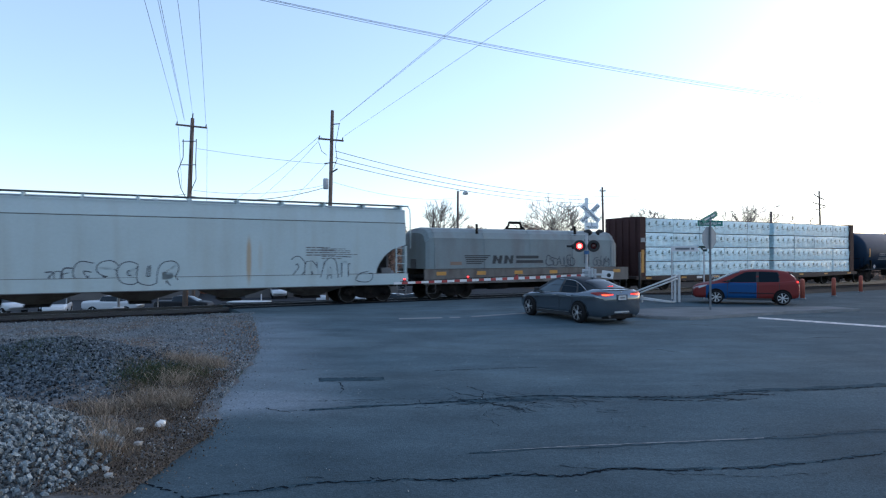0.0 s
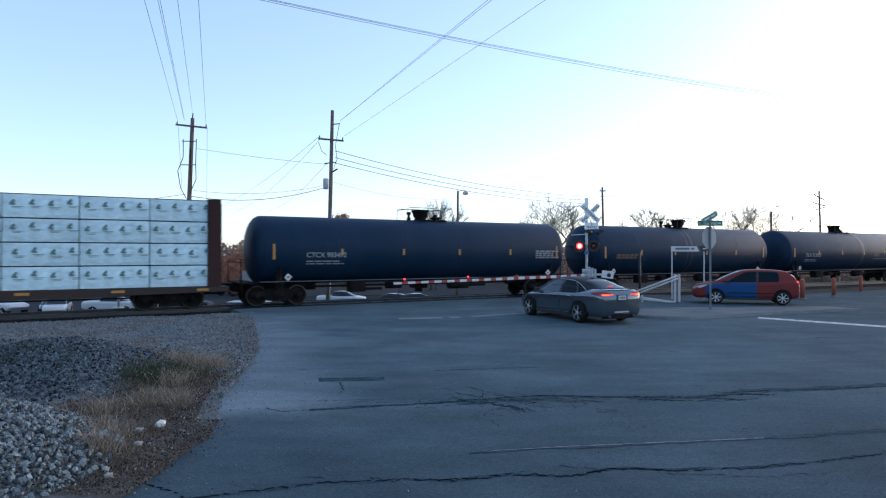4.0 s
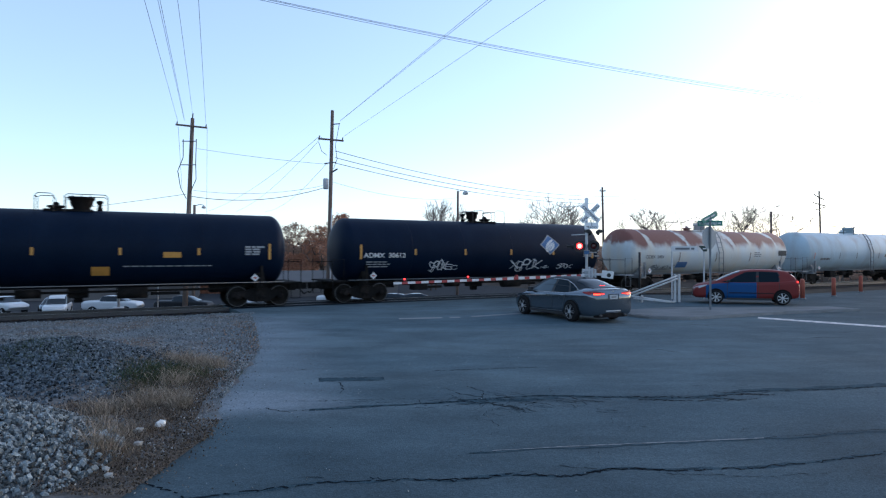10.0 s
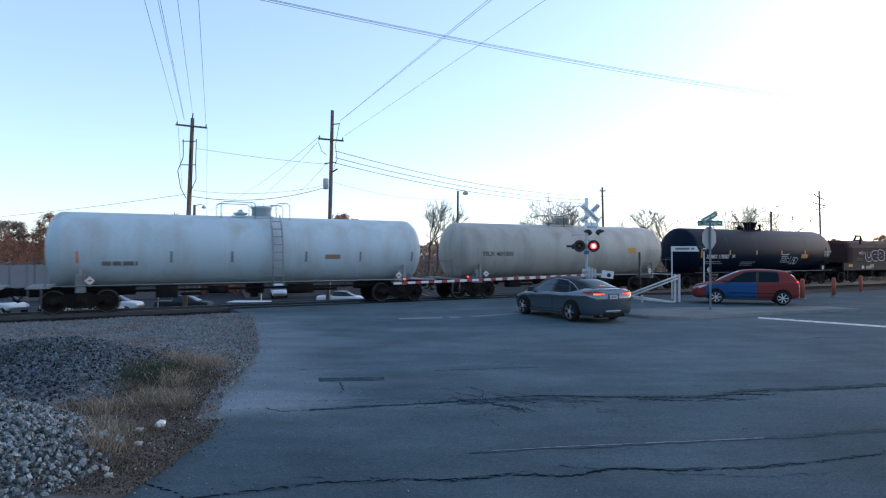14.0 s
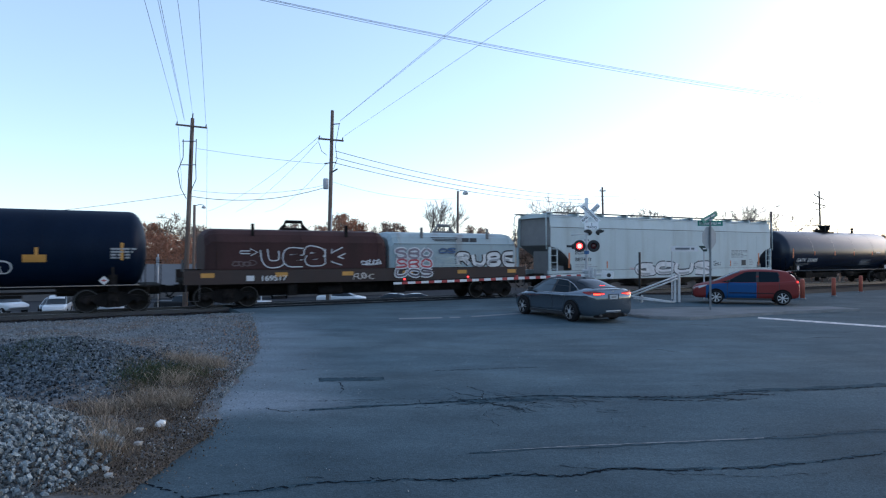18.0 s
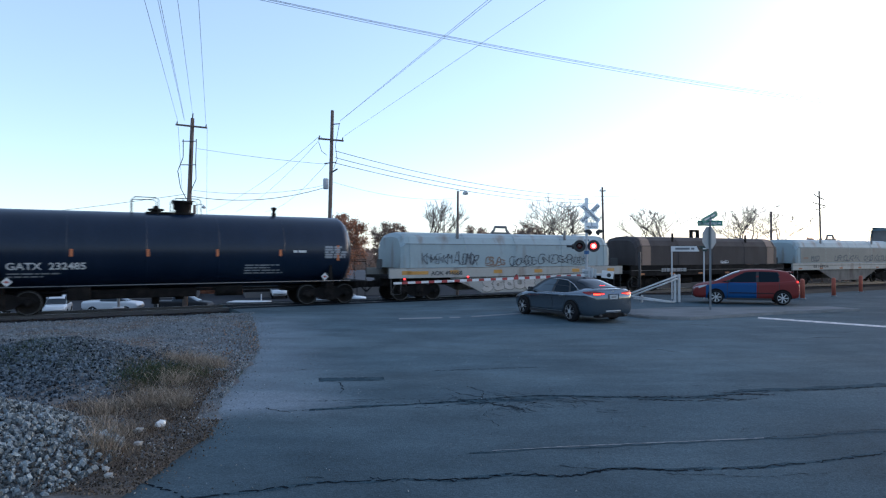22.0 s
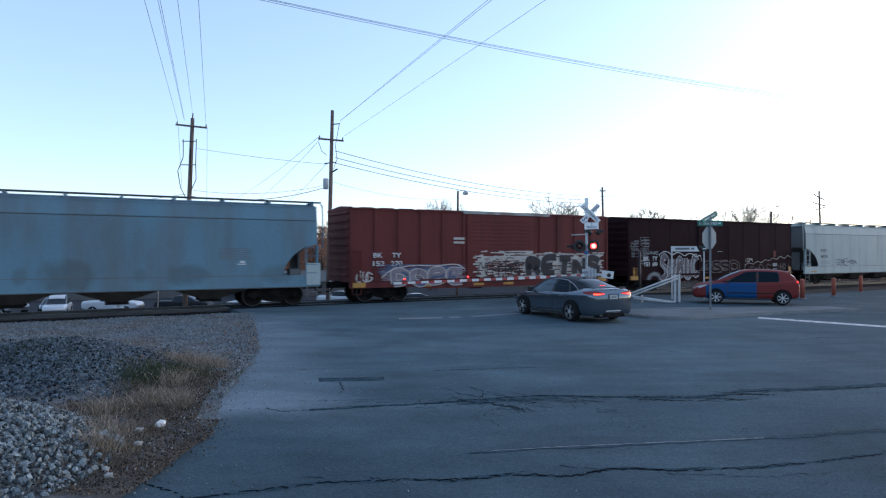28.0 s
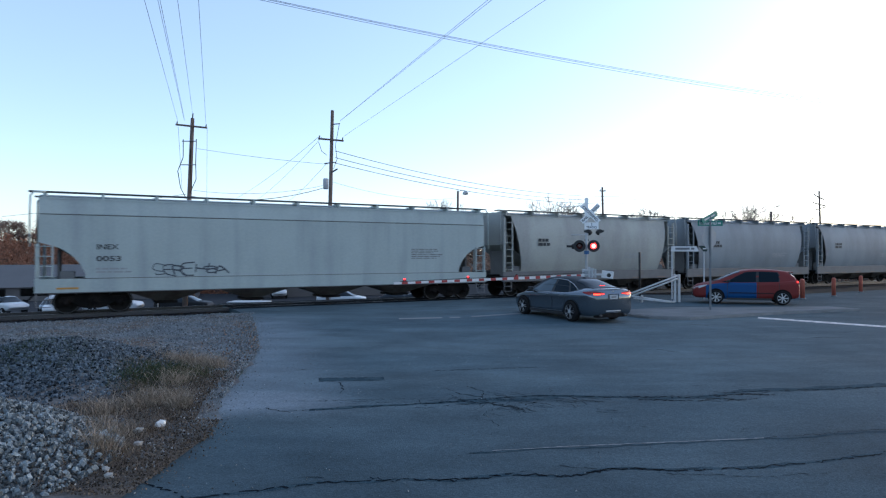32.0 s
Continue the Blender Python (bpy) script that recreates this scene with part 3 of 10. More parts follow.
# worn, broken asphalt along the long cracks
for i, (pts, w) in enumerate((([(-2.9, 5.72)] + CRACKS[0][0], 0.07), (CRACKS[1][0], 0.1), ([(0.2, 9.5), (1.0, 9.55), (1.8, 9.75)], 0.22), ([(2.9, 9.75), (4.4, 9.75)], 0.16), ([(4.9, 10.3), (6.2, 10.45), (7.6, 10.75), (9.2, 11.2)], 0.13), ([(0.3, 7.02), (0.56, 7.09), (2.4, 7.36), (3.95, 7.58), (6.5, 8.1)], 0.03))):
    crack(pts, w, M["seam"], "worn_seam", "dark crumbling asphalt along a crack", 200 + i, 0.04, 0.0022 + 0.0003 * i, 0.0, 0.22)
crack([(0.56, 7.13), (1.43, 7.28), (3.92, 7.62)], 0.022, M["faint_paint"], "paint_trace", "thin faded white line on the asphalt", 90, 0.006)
bm = bm_new()
bm.faces.new([bm.verts.new((x, y, 0.0035)) for x, y in [(-2.26, 11.3), (-2.18, 10.98), (-1.6, 11.03), (-1.04, 11.08), (-1.08, 11.38), (-1.7, 11.33)]])
PATCH_RIM = [(-2.26, 11.3), (-2.18, 10.98), (-1.6, 11.03), (-1.04, 11.08), (-1.08, 11.38), (-1.7, 11.33), (-2.26, 11.3)]
crack(PATCH_RIM, 0.018, M["asphalt_dark"], "patch_joint", "dark joint round a small patch", 260, 0.012, gaps=0.5)
tagged(part("road_patch", bm, M["seam"]), "small dark tar patch in the asphalt", "road patch", kind="structure")

# kerbed island under the street sign
isl = [(6.63, 22.6), (7.16, 21.62), (7.7, 21.3), (8.42, 21.2), (11.17, 22.5), (12.97, 23.35), (16.5, 24.6), (16.0, 25.6), (9.0, 25.2), (6.9, 24.0)]
sheet("kerb_island", isl, 0.09, M["kerb"], "low worn concrete kerb round a paved island", 0.2, "kerb")
cxy = Vector((sum(p[0] for p in isl) / len(isl), sum(p[1] for p in isl) / len(isl)))
sheet("pavement", [tuple(cxy + (Vector(p) - cxy) * 0.97) for p in isl], 0.104, M["paving"], "dusty grey paved surface of the island", 0.05, "pavement")


# ---- gravel side: ground swell, piles, grass ----
def swell(x, y):
    """Height of the gravel ground beside the asphalt."""
    d = (-13.48 - x) * 0.4808 + (y - 24.58) * 0.8768
    z = 0.03 + 0.05 * noise.noise(Vector((x * 0.5, y * 0.5, 3)))
    z += 0.6 * math.exp(-((x + 7.0) / 1.75) ** 2 - ((y - 11.4) / 1.6) ** 2)
    z += 0.5 * math.exp(-((x + 11.5) / 3.0) ** 2 - ((y - 13.0) / 2.6) ** 2)
    z += 0.98 * max(0.0, 1 - math.hypot((x + 6.55) / 3.0, (y - 6.35) / 2.35)) ** 0.85
    if d > -3.6:
        z = z + (-0.27 - z) * min(1.0, (d + 3.6) / 1.0)
    z += 0.02 * noise.noise(Vector((x * 3, y * 3, 9)))
    return z


bm = bm_new()
NX, NY = 110, 150
grid = {}
for i in range(NX):
    for j in range(NY):
        s, r = i / (NX - 1), j / (NY - 1)
        y = -6 + 36 * r
        xe = -3.1
        for (xa, ya), (xb, yb) in zip(EDGE, EDGE[1:]):
            if ya <= y <= yb:
                xe = xa + (xb - xa) * (y - ya) / (yb - ya)
        if y > 22.92:
            xe = -7.17 - (y - 22.92) * 0.5
        x = xe + (0.1 + 0.14 * noise.noise(Vector((y * 1.7, 0, 4))) + 0.06 * noise.noise(Vector((y * 6, 0, 4)))) * (1 - s) ** 8 - (s ** 1.3) * 40
        fall = min(1.0, s * 25)
        grid[i, j] = bm.verts.new((x, y, swell(x, y) * fall + (0.006 + 0.004 * rng.random()) * (1 - fall)))
for i in range(NX - 1):
    for j in range(NY - 1):
        p = grid[i, j].co
        if (-13.48 - p.x) * 0.4808 + (p.y - 24.58) * 0.8768 < -1.7:
            bm.faces.new((grid[i, j], grid[i, j + 1], grid[i + 1, j + 1], grid[i + 1, j])).smooth = True
for v in [v for v in bm.verts if not v.link_faces]:
    bm.verts.remove(v)
tagged(part("gravel_ground", bm, M["gravel"]), "grey gravel ground swelling beside the road", "gravel", kind="structure")


def pebbles(name, place, count, lo, hi, material, label, category, seed, flat=0.7):
    """Many loose stones as one mesh; place(r) gives a point."""
    r = random.Random(seed)
    base = []
    for q in ((1, 0, 0), (-1, 0, 0), (0, 1, 0), (0, -1, 0), (0, 0, 1), (0, 0, -1), (0.65, 0.6, 0.5), (-0.6, 0.65, 0.45), (0.6, -0.65, 0.5), (-0.62, -0.6, 0.5)):
        base.append(Vector(q))
    tris = ((0, 2, 6), (2, 4, 6), (4, 0, 6), (2, 1, 7), (1, 4, 7), (4, 2, 7), (0, 4, 8), (4, 3, 8), (3, 0, 8), (1, 3, 9), (3, 4, 9), (4, 1, 9), (2, 0, 5), (1, 2, 5), (3, 1, 5), (0, 3, 5))
    verts, faces = [], []
    for _ in range(count):
        c = place(r)
        s = lo + (hi - lo) * r.random() ** 1.6
        e = Euler((r.uniform(0, 6.3), r.uniform(0, 6.3), r.uniform(0, 6.3))).to_matrix()
        k = len(verts)
        sx, sy, sz = r.uniform(0.7, 1.3), r.uniform(0.7, 1.2), flat * r.uniform(0.8, 1.2)
        for b in base:
            p = e @ Vector((b.x * sx, b.y * sy, b.z * sz)) * (s / 2 * r.uniform(0.8, 1.15))
            verts.append((c[0] + p.x, c[1] + p.y, c[2] + p.z))
        faces += [(a + k, b2 + k, c2 + k) for a, b2, c2 in tris]
    me = bpy.data.meshes.new(name)
    me.from_pydata(verts, [], faces)
    me.materials.append(material)
    return tagged(new(name, me), label, category, kind="stuff")


def edge_x(y):
    for (xa, ya), (xb, yb) in zip(EDGE, EDGE[1:]):
        if ya <= y <= yb:
            return xa + (xb - xa) * (y - ya) / (yb - ya)
    return -7.17


def on_pile(r):
    a, d = r.uniform(0, 6.283), math.sqrt(r.random())
    x, y = -6.5 + 3.0 * d * math.cos(a), 6.35 + 2.45 * d * math.sin(a)
    return x, y, swell(x, y) + 0.01 + r.random() * 0.04


def on_mound(r):
    x, y = r.gauss(-7.3, 1.35), r.gauss(11.2, 1.15)
    x = min(x, edge_x(y) - 1.1 - r.random() * 1.6)
    return x, y, swell(x, y) + 0.008


def on_field(r):
    y = r.uniform(9.5, 23.5)
    x = edge_x(y) + 0.1 - r.random() ** 1.3 * 12
    return x, y, swell(x, y) + 0.005


pebbles("stone_pile", on_pile, 16000, 0.035, 0.088, M["stone"], "heap of pale angular crushed stone", "stone pile", 11)
pebbles("gravel_mound", on_mound, 15000, 0.03, 0.085, M["dark_pebble"], "low mound of dark grey gravel", "gravel", 12)
pebbles("gravel_field", on_field, 30000, 0.014, 0.055, M["pebble"], "loose grey gravel beside the tracks", "gravel", 13)
def on_margin(r):
    """Stones thinning out from the gravel onto the asphalt."""
    y = r.uniform(7.5, 22.5)
    x = edge_x(y) + abs(r.gauss(0, 0.08 + 0.014 * y)) - 0.12
    return x, y, 0.006


pebbles("margin_stones", on_margin, 1300, 0.008, 0.032, M["pebble"], "loose stones strewn along the asphalt edge", "gravel", 15)
pebbles("road_grit", lambda r: (edge_x(8) + r.random() ** 2 * 5.5, 5.6 + r.random() ** 1.5 * 9, 0.004), 420, 0.006, 0.026, M["stone"], "scattered small stones on the asphalt", "grit", 14)


def blades(name, place, count, lo, hi, material, label, category, seed):
    r = random.Random(seed)
    verts, faces = [], []
    for _ in range(count):
        x, y, z, k = place(r)
        h = r.uniform(lo, hi) * k
        a = r.uniform(0, 6.283)
        dx, dy = math.cos(a), math.sin(a)
        w = r.uniform(0.002, 0.0045)
        lean = r.uniform(0.3, 1.3) * h
        b = r.uniform(0, 6.283)
        ux, uy = math.cos(b) * lean, math.sin(b) * lean
        i = len(verts)
        verts += [(x - dx * w, y - dy * w, z), (x + dx * w, y + dy * w, z), (x + ux * 0.45 + dx * w * 0.7, y + uy * 0.45 + dy * w * 0.7, z + h * 0.6), (x + ux * 0.45 - dx * w * 0.7, y + uy * 0.45 - dy * w * 0.7, z + h * 0.6), (x + ux, y + uy, z + h * 0.9)]
        faces += [(i, i + 1, i + 2, i + 3), (i + 3, i + 2, i + 4)]
    me = bpy.data.meshes.new(name)
    me.from_pydata(verts, [], faces)
    me.materials.append(material)
    return tagged(new(name, me), label, category, kind="stuff")


TUFTS = [(-4.0, 8.6, 0.4), (-4.5, 9.0, 0.45), (-4.2, 9.4, 0.4), (-4.9, 8.7, 0.45), (-5.3, 8.4, 0.4), (-3.75, 7.8, 0.3), (-4.3, 7.9, 0.4), (-3.7, 7.0, 0.25), (-3.65, 6.7, 0.3), (-3.9, 7.4, 0.35), (-3.6, 6.5, 0.25), (-5.2, 11.2, 0.45), (-4.7, 11.3, 0.4), (-4.9, 10.7, 0.4), (-4.8, 12.0, 0.5), (-5.2, 9.0, 0.35), (-5.1, 12.3, 0.4), (-4.55, 10.0, 0.45), (-4.3, 9.9, 0.35), (-4.9, 9.9, 0.4), (-4.4, 10.6, 0.4)]


def in_tuft(r):
    cx, cy, rad = TUFTS[r.randrange(len(TUFTS))]
    x, y = r.gauss(cx, rad * 0.62), r.gauss(cy, rad * 0.62)
    x = min(x, edge_x(y) - 0.12)
    return x, y, swell(x, y) - 0.01, 0.7 + 0.6 * noise.noise(Vector((x * 1.5, y * 1.5, 2)))


blades("dry_grass", in_tuft, 20000, 0.02, 0.14, M["grass"], "matted dry brown grass on the verge", "grass", 21)
SHEAVES = [(-5.1, 12.1, 0.4), (-4.7, 11.9, 0.35), (-4.4, 11.9, 0.25), (-4.5, 10.4, 0.3), (-4.15, 9.35, 0.3), (-4.4, 9.1, 0.25), (-4.7, 8.6, 0.3), (-3.8, 9.0, 0.15), (-3.75, 6.85, 0.22), (-4.0, 7.5, 0.25)]


def in_sheaf(r):
    cx, cy, rad = SHEAVES[r.randrange(len(SHEAVES))]
    x, y = r.gauss(cx, rad * 0.5), r.gauss(cy, rad * 0.5)
    return min(x, edge_x(y) - 0.15), y, swell(x, y) - 0.01, 1.0


blades("tall_grass", in_sheaf, 3200, 0.12, 0.32, M["straw"], "taller pale tufts of dead grass", "grass", 24)
blades("green_weeds", lambda r: (lambda x, y: (x, y, swell(x, y) - 0.01, 1.0))(*(r.choice(((r.gauss(-5.0, 0.3), r.gauss(10.8, 0.4)), (r.gauss(-7.2, 0.6), r.gauss(10.8, 0.4)), (r.gauss(-4.7, 0.35), r.gauss(11.1, 0.3)), (r.gauss(-4.9, 0.3), r.gauss(10.4, 0.3)))))), 4200, 0.04, 0.16, M["green_grass"], "low green weeds among dry grass", "weeds", 22)


def in_litter(r):
    y = r.uniform(5.7, 11.5)
    x = edge_x(y) - abs(r.gauss(0.0, 0.7)) + (0.17 if y < 8.3 else -0.16) + (0.3 * r.random() if r.random() < 0.12 else 0)
    return x, y, swell(x, y) + 0.02


pebbles("dead_leaves", in_litter, 15000, 0.01, 0.032, M["leaf_litter"], "brown dead leaves along the road edge", "leaves", 23, 0.25)

def in_drift(r):
    y = r.uniform(12.5, 20.5)
    x = edge_x(y) - abs(r.gauss(0.25, 0.55)) + 0.1
    return x, y, swell(x, y) + 0.02


pebbles("drifted_leaves", in_drift, 550, 0.015, 0.045, M["dry_leaf"], "dry orange-brown leaves drifted along the gravel", "leaves", 26, 0.2)


def in_chips(r):
    y = r.uniform(5.9, 12.8)
    x = edge_x(y) - abs(r.gauss(0.0, 0.3)) + 0.05
    return x, y, swell(x, y) + 0.03


pebbles("stone_chips", in_chips, 420, 0.01, 0.034, M["pale_chip"], "pale stone chips among the dead leaves", "gravel", 25, 0.5)

for x, y, s, seed in ((-3.62, 7.95, 0.15, 1), (-3.5, 7.15, 0.11, 2), (-3.42, 6.32, 0.085, 3), (-3.28, 6.12, 0.09, 4), (-3.78, 7.72, 0.13, 5)):
    r = random.Random(seed)
    bm = bm_new()
    bmesh.ops.create_icosphere(bm, subdivisions=1, radius=s / 2)
    for v in bm.verts:
        v.co *= r.uniform(0.7, 1.3)
        v.co.z *= 0.8
        v.co.x += 0.25 * v.co.z
    for f in bm.faces:
        f.smooth = False
    zz = swell(x, y)
    ob = part("pale_rock", bm, M["letter_white"] if seed == 1 else M["concrete"], None, "", pose(x, y, zz + s * 0.3, 0, 0, seed * 50))
    tagged(ob, "white broken rock lying in dry grass" if seed < 5 else "dull grey rock lying in dry grass", "rock", "rocks on the verge")

# ---- the track ----
bm = bm_new()
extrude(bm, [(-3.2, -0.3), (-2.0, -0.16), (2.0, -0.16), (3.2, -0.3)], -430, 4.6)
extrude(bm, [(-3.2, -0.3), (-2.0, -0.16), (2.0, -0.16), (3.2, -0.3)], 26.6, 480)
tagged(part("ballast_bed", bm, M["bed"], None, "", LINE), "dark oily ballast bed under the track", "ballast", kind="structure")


def on_bed(r):
    u, v = r.uniform(-26, 4.5), r.uniform(-2.9, 2.0)
    p = track(u, v)
    return p.x, p.y, -0.15 - max(0, abs(v) - 2.0) * 0.12


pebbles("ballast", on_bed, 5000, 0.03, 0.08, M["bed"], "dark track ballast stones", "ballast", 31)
RAIL = [(-0.075, -0.165), (0.075, -0.165), (0.075, -0.15), (0.012, -0.13), (0.012, -0.045), (0.036, -0.032), (0.036, -0.006), (0.028, 0.0), (-0.028, 0.0), (-0.036, -0.006), (-0.036, -0.032), (-0.012, -0.045), (-0.012, -0.13), (-0.075, -0.15)]
for side in (-0.7535, 0.7535):
    bm = bm_new()
    extrude(bm, [(y + side, z) for y, z in RAIL], -430, 480)
    tagged(part("rail", bm, M["rail"], None, "", LINE), "steel rail with a worn bright head", "rail", "rails of the track", "structure")
tie_me = finish(boxes((-0.115, 0.115, -1.3, 1.3, -0.32, -0.145), bev=0.015), "tie", M["tie"])
ties = empty("tie_row", LINE, "row of dark creosoted timber ties", "railway ties", kind="structure")
for k in range(-60, 150):
    u = k * 0.55
    if 4.4 < u < 26.8:
        continue
    part("tie", tie_me, None, ties, "", pose(u, 0, 0))
# timber and asphalt panels at the crossing
cross = empty("crossing_surface", LINE, "dark crossing panels between the rails", "crossing panel", kind="structure")
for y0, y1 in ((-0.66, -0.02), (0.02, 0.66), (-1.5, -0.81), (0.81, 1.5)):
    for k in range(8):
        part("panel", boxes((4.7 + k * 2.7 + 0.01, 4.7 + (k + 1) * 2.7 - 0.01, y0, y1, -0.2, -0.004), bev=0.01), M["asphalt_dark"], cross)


# ---- railcars: local x runs along the train, -y is the side towards the road, z up from the rail ----
def wheelset_mesh():
    bm = bm_new()
    for s in (-1, 1):
        prof = [(-0.07, 0.47), (-0.05, 0.475), (-0.045, 0.445), (0.06, 0.435), (0.065, 0.40), (0.04, 0.385), (0.025, 0.17), (0.06, 0.12), (0.085, 0.10)]
        lathe(bm, [(s * (0.7535 + a), r) for a, r in prof], "y", 24)
        for k in range(4):
            t = k * math.pi / 2 + 0.4
            x, z = 0.28 * math.cos(t), 0.28 * math.sin(t)
            tube(bm, (x, s * 0.78, z), (x, s * 0.815, z), 0.045, 0.03, 6)
    lathe(bm, [(-0.98, 0.075), (-0.7, 0.085), (0.7, 0.085), (0.98, 0.075)], "y", 10)
    me = finish(bm, "wheelset", M["wheel"])
    me.materials.append(M["tread"])
    for p in me.polygons:
        # the worn outer face of each rim
        if abs(p.center.y) > 0.812 and 0.395 < math.hypot(p.center.x, p.center.z) < 0.437:
            p.material_index = 1
    return me


def sideframe_mesh(s):
    bm = bm_new()
    y0, y1 = s * 0.9, s * 1.06
    y0, y1 = min(y0, y1), max(y0, y1)
    top = [(-1.15, 0.5), (-1.05, 0.62), (-0.6, 0.68), (-0.35, 0.78), (0.35, 0.78), (0.6, 0.68), (1.05, 0.62), (1.15, 0.5), (1.1, 0.42), (0.72, 0.46), (0.42, 0.24), (0.2, 0.2), (-0.2, 0.2), (-0.42, 0.24), (-0.72, 0.46), (-1.1, 0.42)]
    extrude(bm, top, y0, y1, "y")
    for k in (-0.16, 0, 0.16):
        tube(bm, (k, s * 1.02, 0.28), (k, s * 1.02, 0.6), 0.062, 0.062, 8)
    for k in (-0.875, 0.875):
        lathe(bm, [(s * 1.0, 0.13), (s * 1.1, 0.13), (s * 1.14, 0.09), (s * 1.15, 0.04)], "y", 10, (k, 0, 0.445))
    box(bm, -0.3, 0.3, y0 - 0.02, y1 + 0.02, 0.6, 0.7)
    return finish(bm, "sideframe", M["under"])


WHEELSET = wheelset_mesh()
SIDE_A, SIDE_B = sideframe_mesh(-1), sideframe_mesh(1)
BOLSTER = finish(boxes((-0.2, 0.2, -1.1, 1.1, 0.42, 0.74), (-0.4, 0.4, -0.3, 0.3, 0.7, 0.86), bev=0.03), "bolster", M["under"])
BRAKE = finish(boxes((-0.45, -0.38, -0.9, 0.9, 0.3, 0.42), (0.38, 0.45, -0.9, 0.9, 0.3, 0.42)), "brake_beam", M["under"])
bm = bm_new()
box(bm, 0.0, 0.55, -0.16, 0.16, 0.66, 0.98, 0.03)
extrude(bm, [(0.5, -0.12), (0.75, -0.16), (0.9, -0.13), (0.9, 0.06), (0.8, 0.14), (0.5, 0.13)], 0.66, 0.94, "z")
tube(bm, (0.45, -0.3, 0.75), (0.7, -0.35, 0.45), 0.03)
tube(bm, (0.7, -0.35, 0.45), (0.85, -0.25, 0.5), 0.03)
COUPLER = finish(bm, "coupler", M["under"])
TRUCKS = []
CARS = []


def add_trucks(car, half, q):
    for cx in (-half, half):
        t = part("truck", BOLSTER, None, car, "", pose(cx, 0, 0))
        part("sideframe", SIDE_A, None, t)
        part("sideframe", SIDE_B, None, t)
        part("brake_beam", BRAKE, None, t)
        for ax in (-0.875, 0.875):
            w = part("wheelset", WHEELSET, None, t, "", pose(ax, 0, 0.44))
            TRUCKS.append((w, ax, q))


def railcar(name, q0, q1, label, category, truck_in=2.0, coupler_z=0.0):
    """An Empty at the rail under the middle of the car, its couplers and trucks; q0, q1: when its ends pass the mark."""
    q = (q0 + q1) / 2
    length = (q1 - q0) * SPEED
    p = track(along_at(q, 0), 0, RAIL_TOP)
    car = empty(name, pose(p.x, p.y, p.z, 0, 0, TURN), label, category, "cars of the freight train")
    CARS.append((car, q))
    h = length / 2
    add_trucks(car, h - truck_in, q)
    part("coupler", COUPLER, None, car, "", pose(h - 0.35, 0, coupler_z))
    part("coupler", COUPLER, None, car, "", pose(-h + 0.35, 0, coupler_z, 0, 0, 180))
    return car, length


def letters(car, body, x, z, height, y, material, width=None, name="lettering"):
    part(name, text_mesh(body, height, material, width), None, car, "", pose(x, y, z, 90, 0, 0))


def bars(car, rows, y, material, name="stencil"):
    """Plain bars: x0, x1, z0, z1."""
    bm = bm_new()
    for x0, x1, z0, z1 in rows:
        k = max(1, round((z1 - z0) / 0.09))
        line = [(bm.verts.new((x0, y, z0 + (z1 - z0) * i / k)), bm.verts.new((x1, y, z0 + (z1 - z0) * i / k))) for i in range(k + 1)]
        for a, b in zip(line, line[1:]):
            bm.faces.new((a[0], a[1], b[1], b[0]))
    return part(name, bm, material, car)


def lines_of(x0, z, n, length, h, seed, gap=0.06):
    r = random.Random(seed)
    rows = []
    for i in range(n):
        x = x0
        end = x0 + length * r.uniform(0.6, 1.0)
        while x < end:
            w = r.uniform(0.1, 0.4)
            rows.append((x, min(x + w, end), z - i * (h + gap), z - i * (h + gap) + h))
            x += w + 0.05
    return rows


def ladder_mesh(h, w, step=0.4, r=0.017):
    bm = bm_new()
    for x in (0, w):
        box(bm, x - 0.03, x + 0.03, -0.02, 0.02, 0, h)
    k = int(h / step)
    for i in range(k + 1):
        z = 0.08 + (h - 0.16) * i / max(1, k)
        tube(bm, (0, -0.03, z), (w, -0.03, z), r, r, 5)
    return bm


M["tank_frame"] = mat("sooty_white_frame", (0.24, 0.25, 0.26), 0.7, var=0.25, scale=2, fine=20, bump=0.1, second=(0.09, 0.09, 0.09), amount=0.4, edge=0.15, stretch=(2, 2, 2))
M["tank_stain"] = mat("dried_spill", (0.014, 0.026, 0.044), 0.5, var=0.3, scale=1.5, fine=20, bump=0.08, spec=0.3)
M["frame_dust"] = mat("dusty_grey_brown_frame", (0.13, 0.12, 0.11), 0.8, var=0.2, scale=1, fine=20, bump=0.1, second=(0.07, 0.058, 0.05), amount=0.42, edge=0.14, stretch=(2, 2, 0.8))
M["faded_ink"] = mat("faded_spray", (0.1, 0.075, 0.075), 0.8, var=0.4, scale=3, fine=25, bump=0)
M["faded_orange"] = mat("faded_orange_stencil", (0.12, 0.07, 0.045), 0.7, var=0.4, scale=3, fine=25, bump=0)
M["spray_black"] = mat("sprayed_black", (0.02, 0.016, 0.019), 0.7, var=0.3, scale=3, fine=25, bump=0)
M["spray_dusk"] = mat("sprayed_dark_violet", (0.1, 0.08, 0.095), 0.7, var=0.4, scale=3, fine=25, bump=0)
M["spray_violet"] = mat("sprayed_grey_violet", (0.2, 0.165, 0.19), 0.7, var=0.35, scale=3, fine=25, bump=0)
M["spray_blue"] = mat("sprayed_dull_blue", (0.06, 0.09, 0.17), 0.7, var=0.35, scale=3, fine=25, bump=0)
M["placard_red"] = mat("placard_red", (0.3, 0.06, 0.05), 0.6, var=0.1, bump=0)
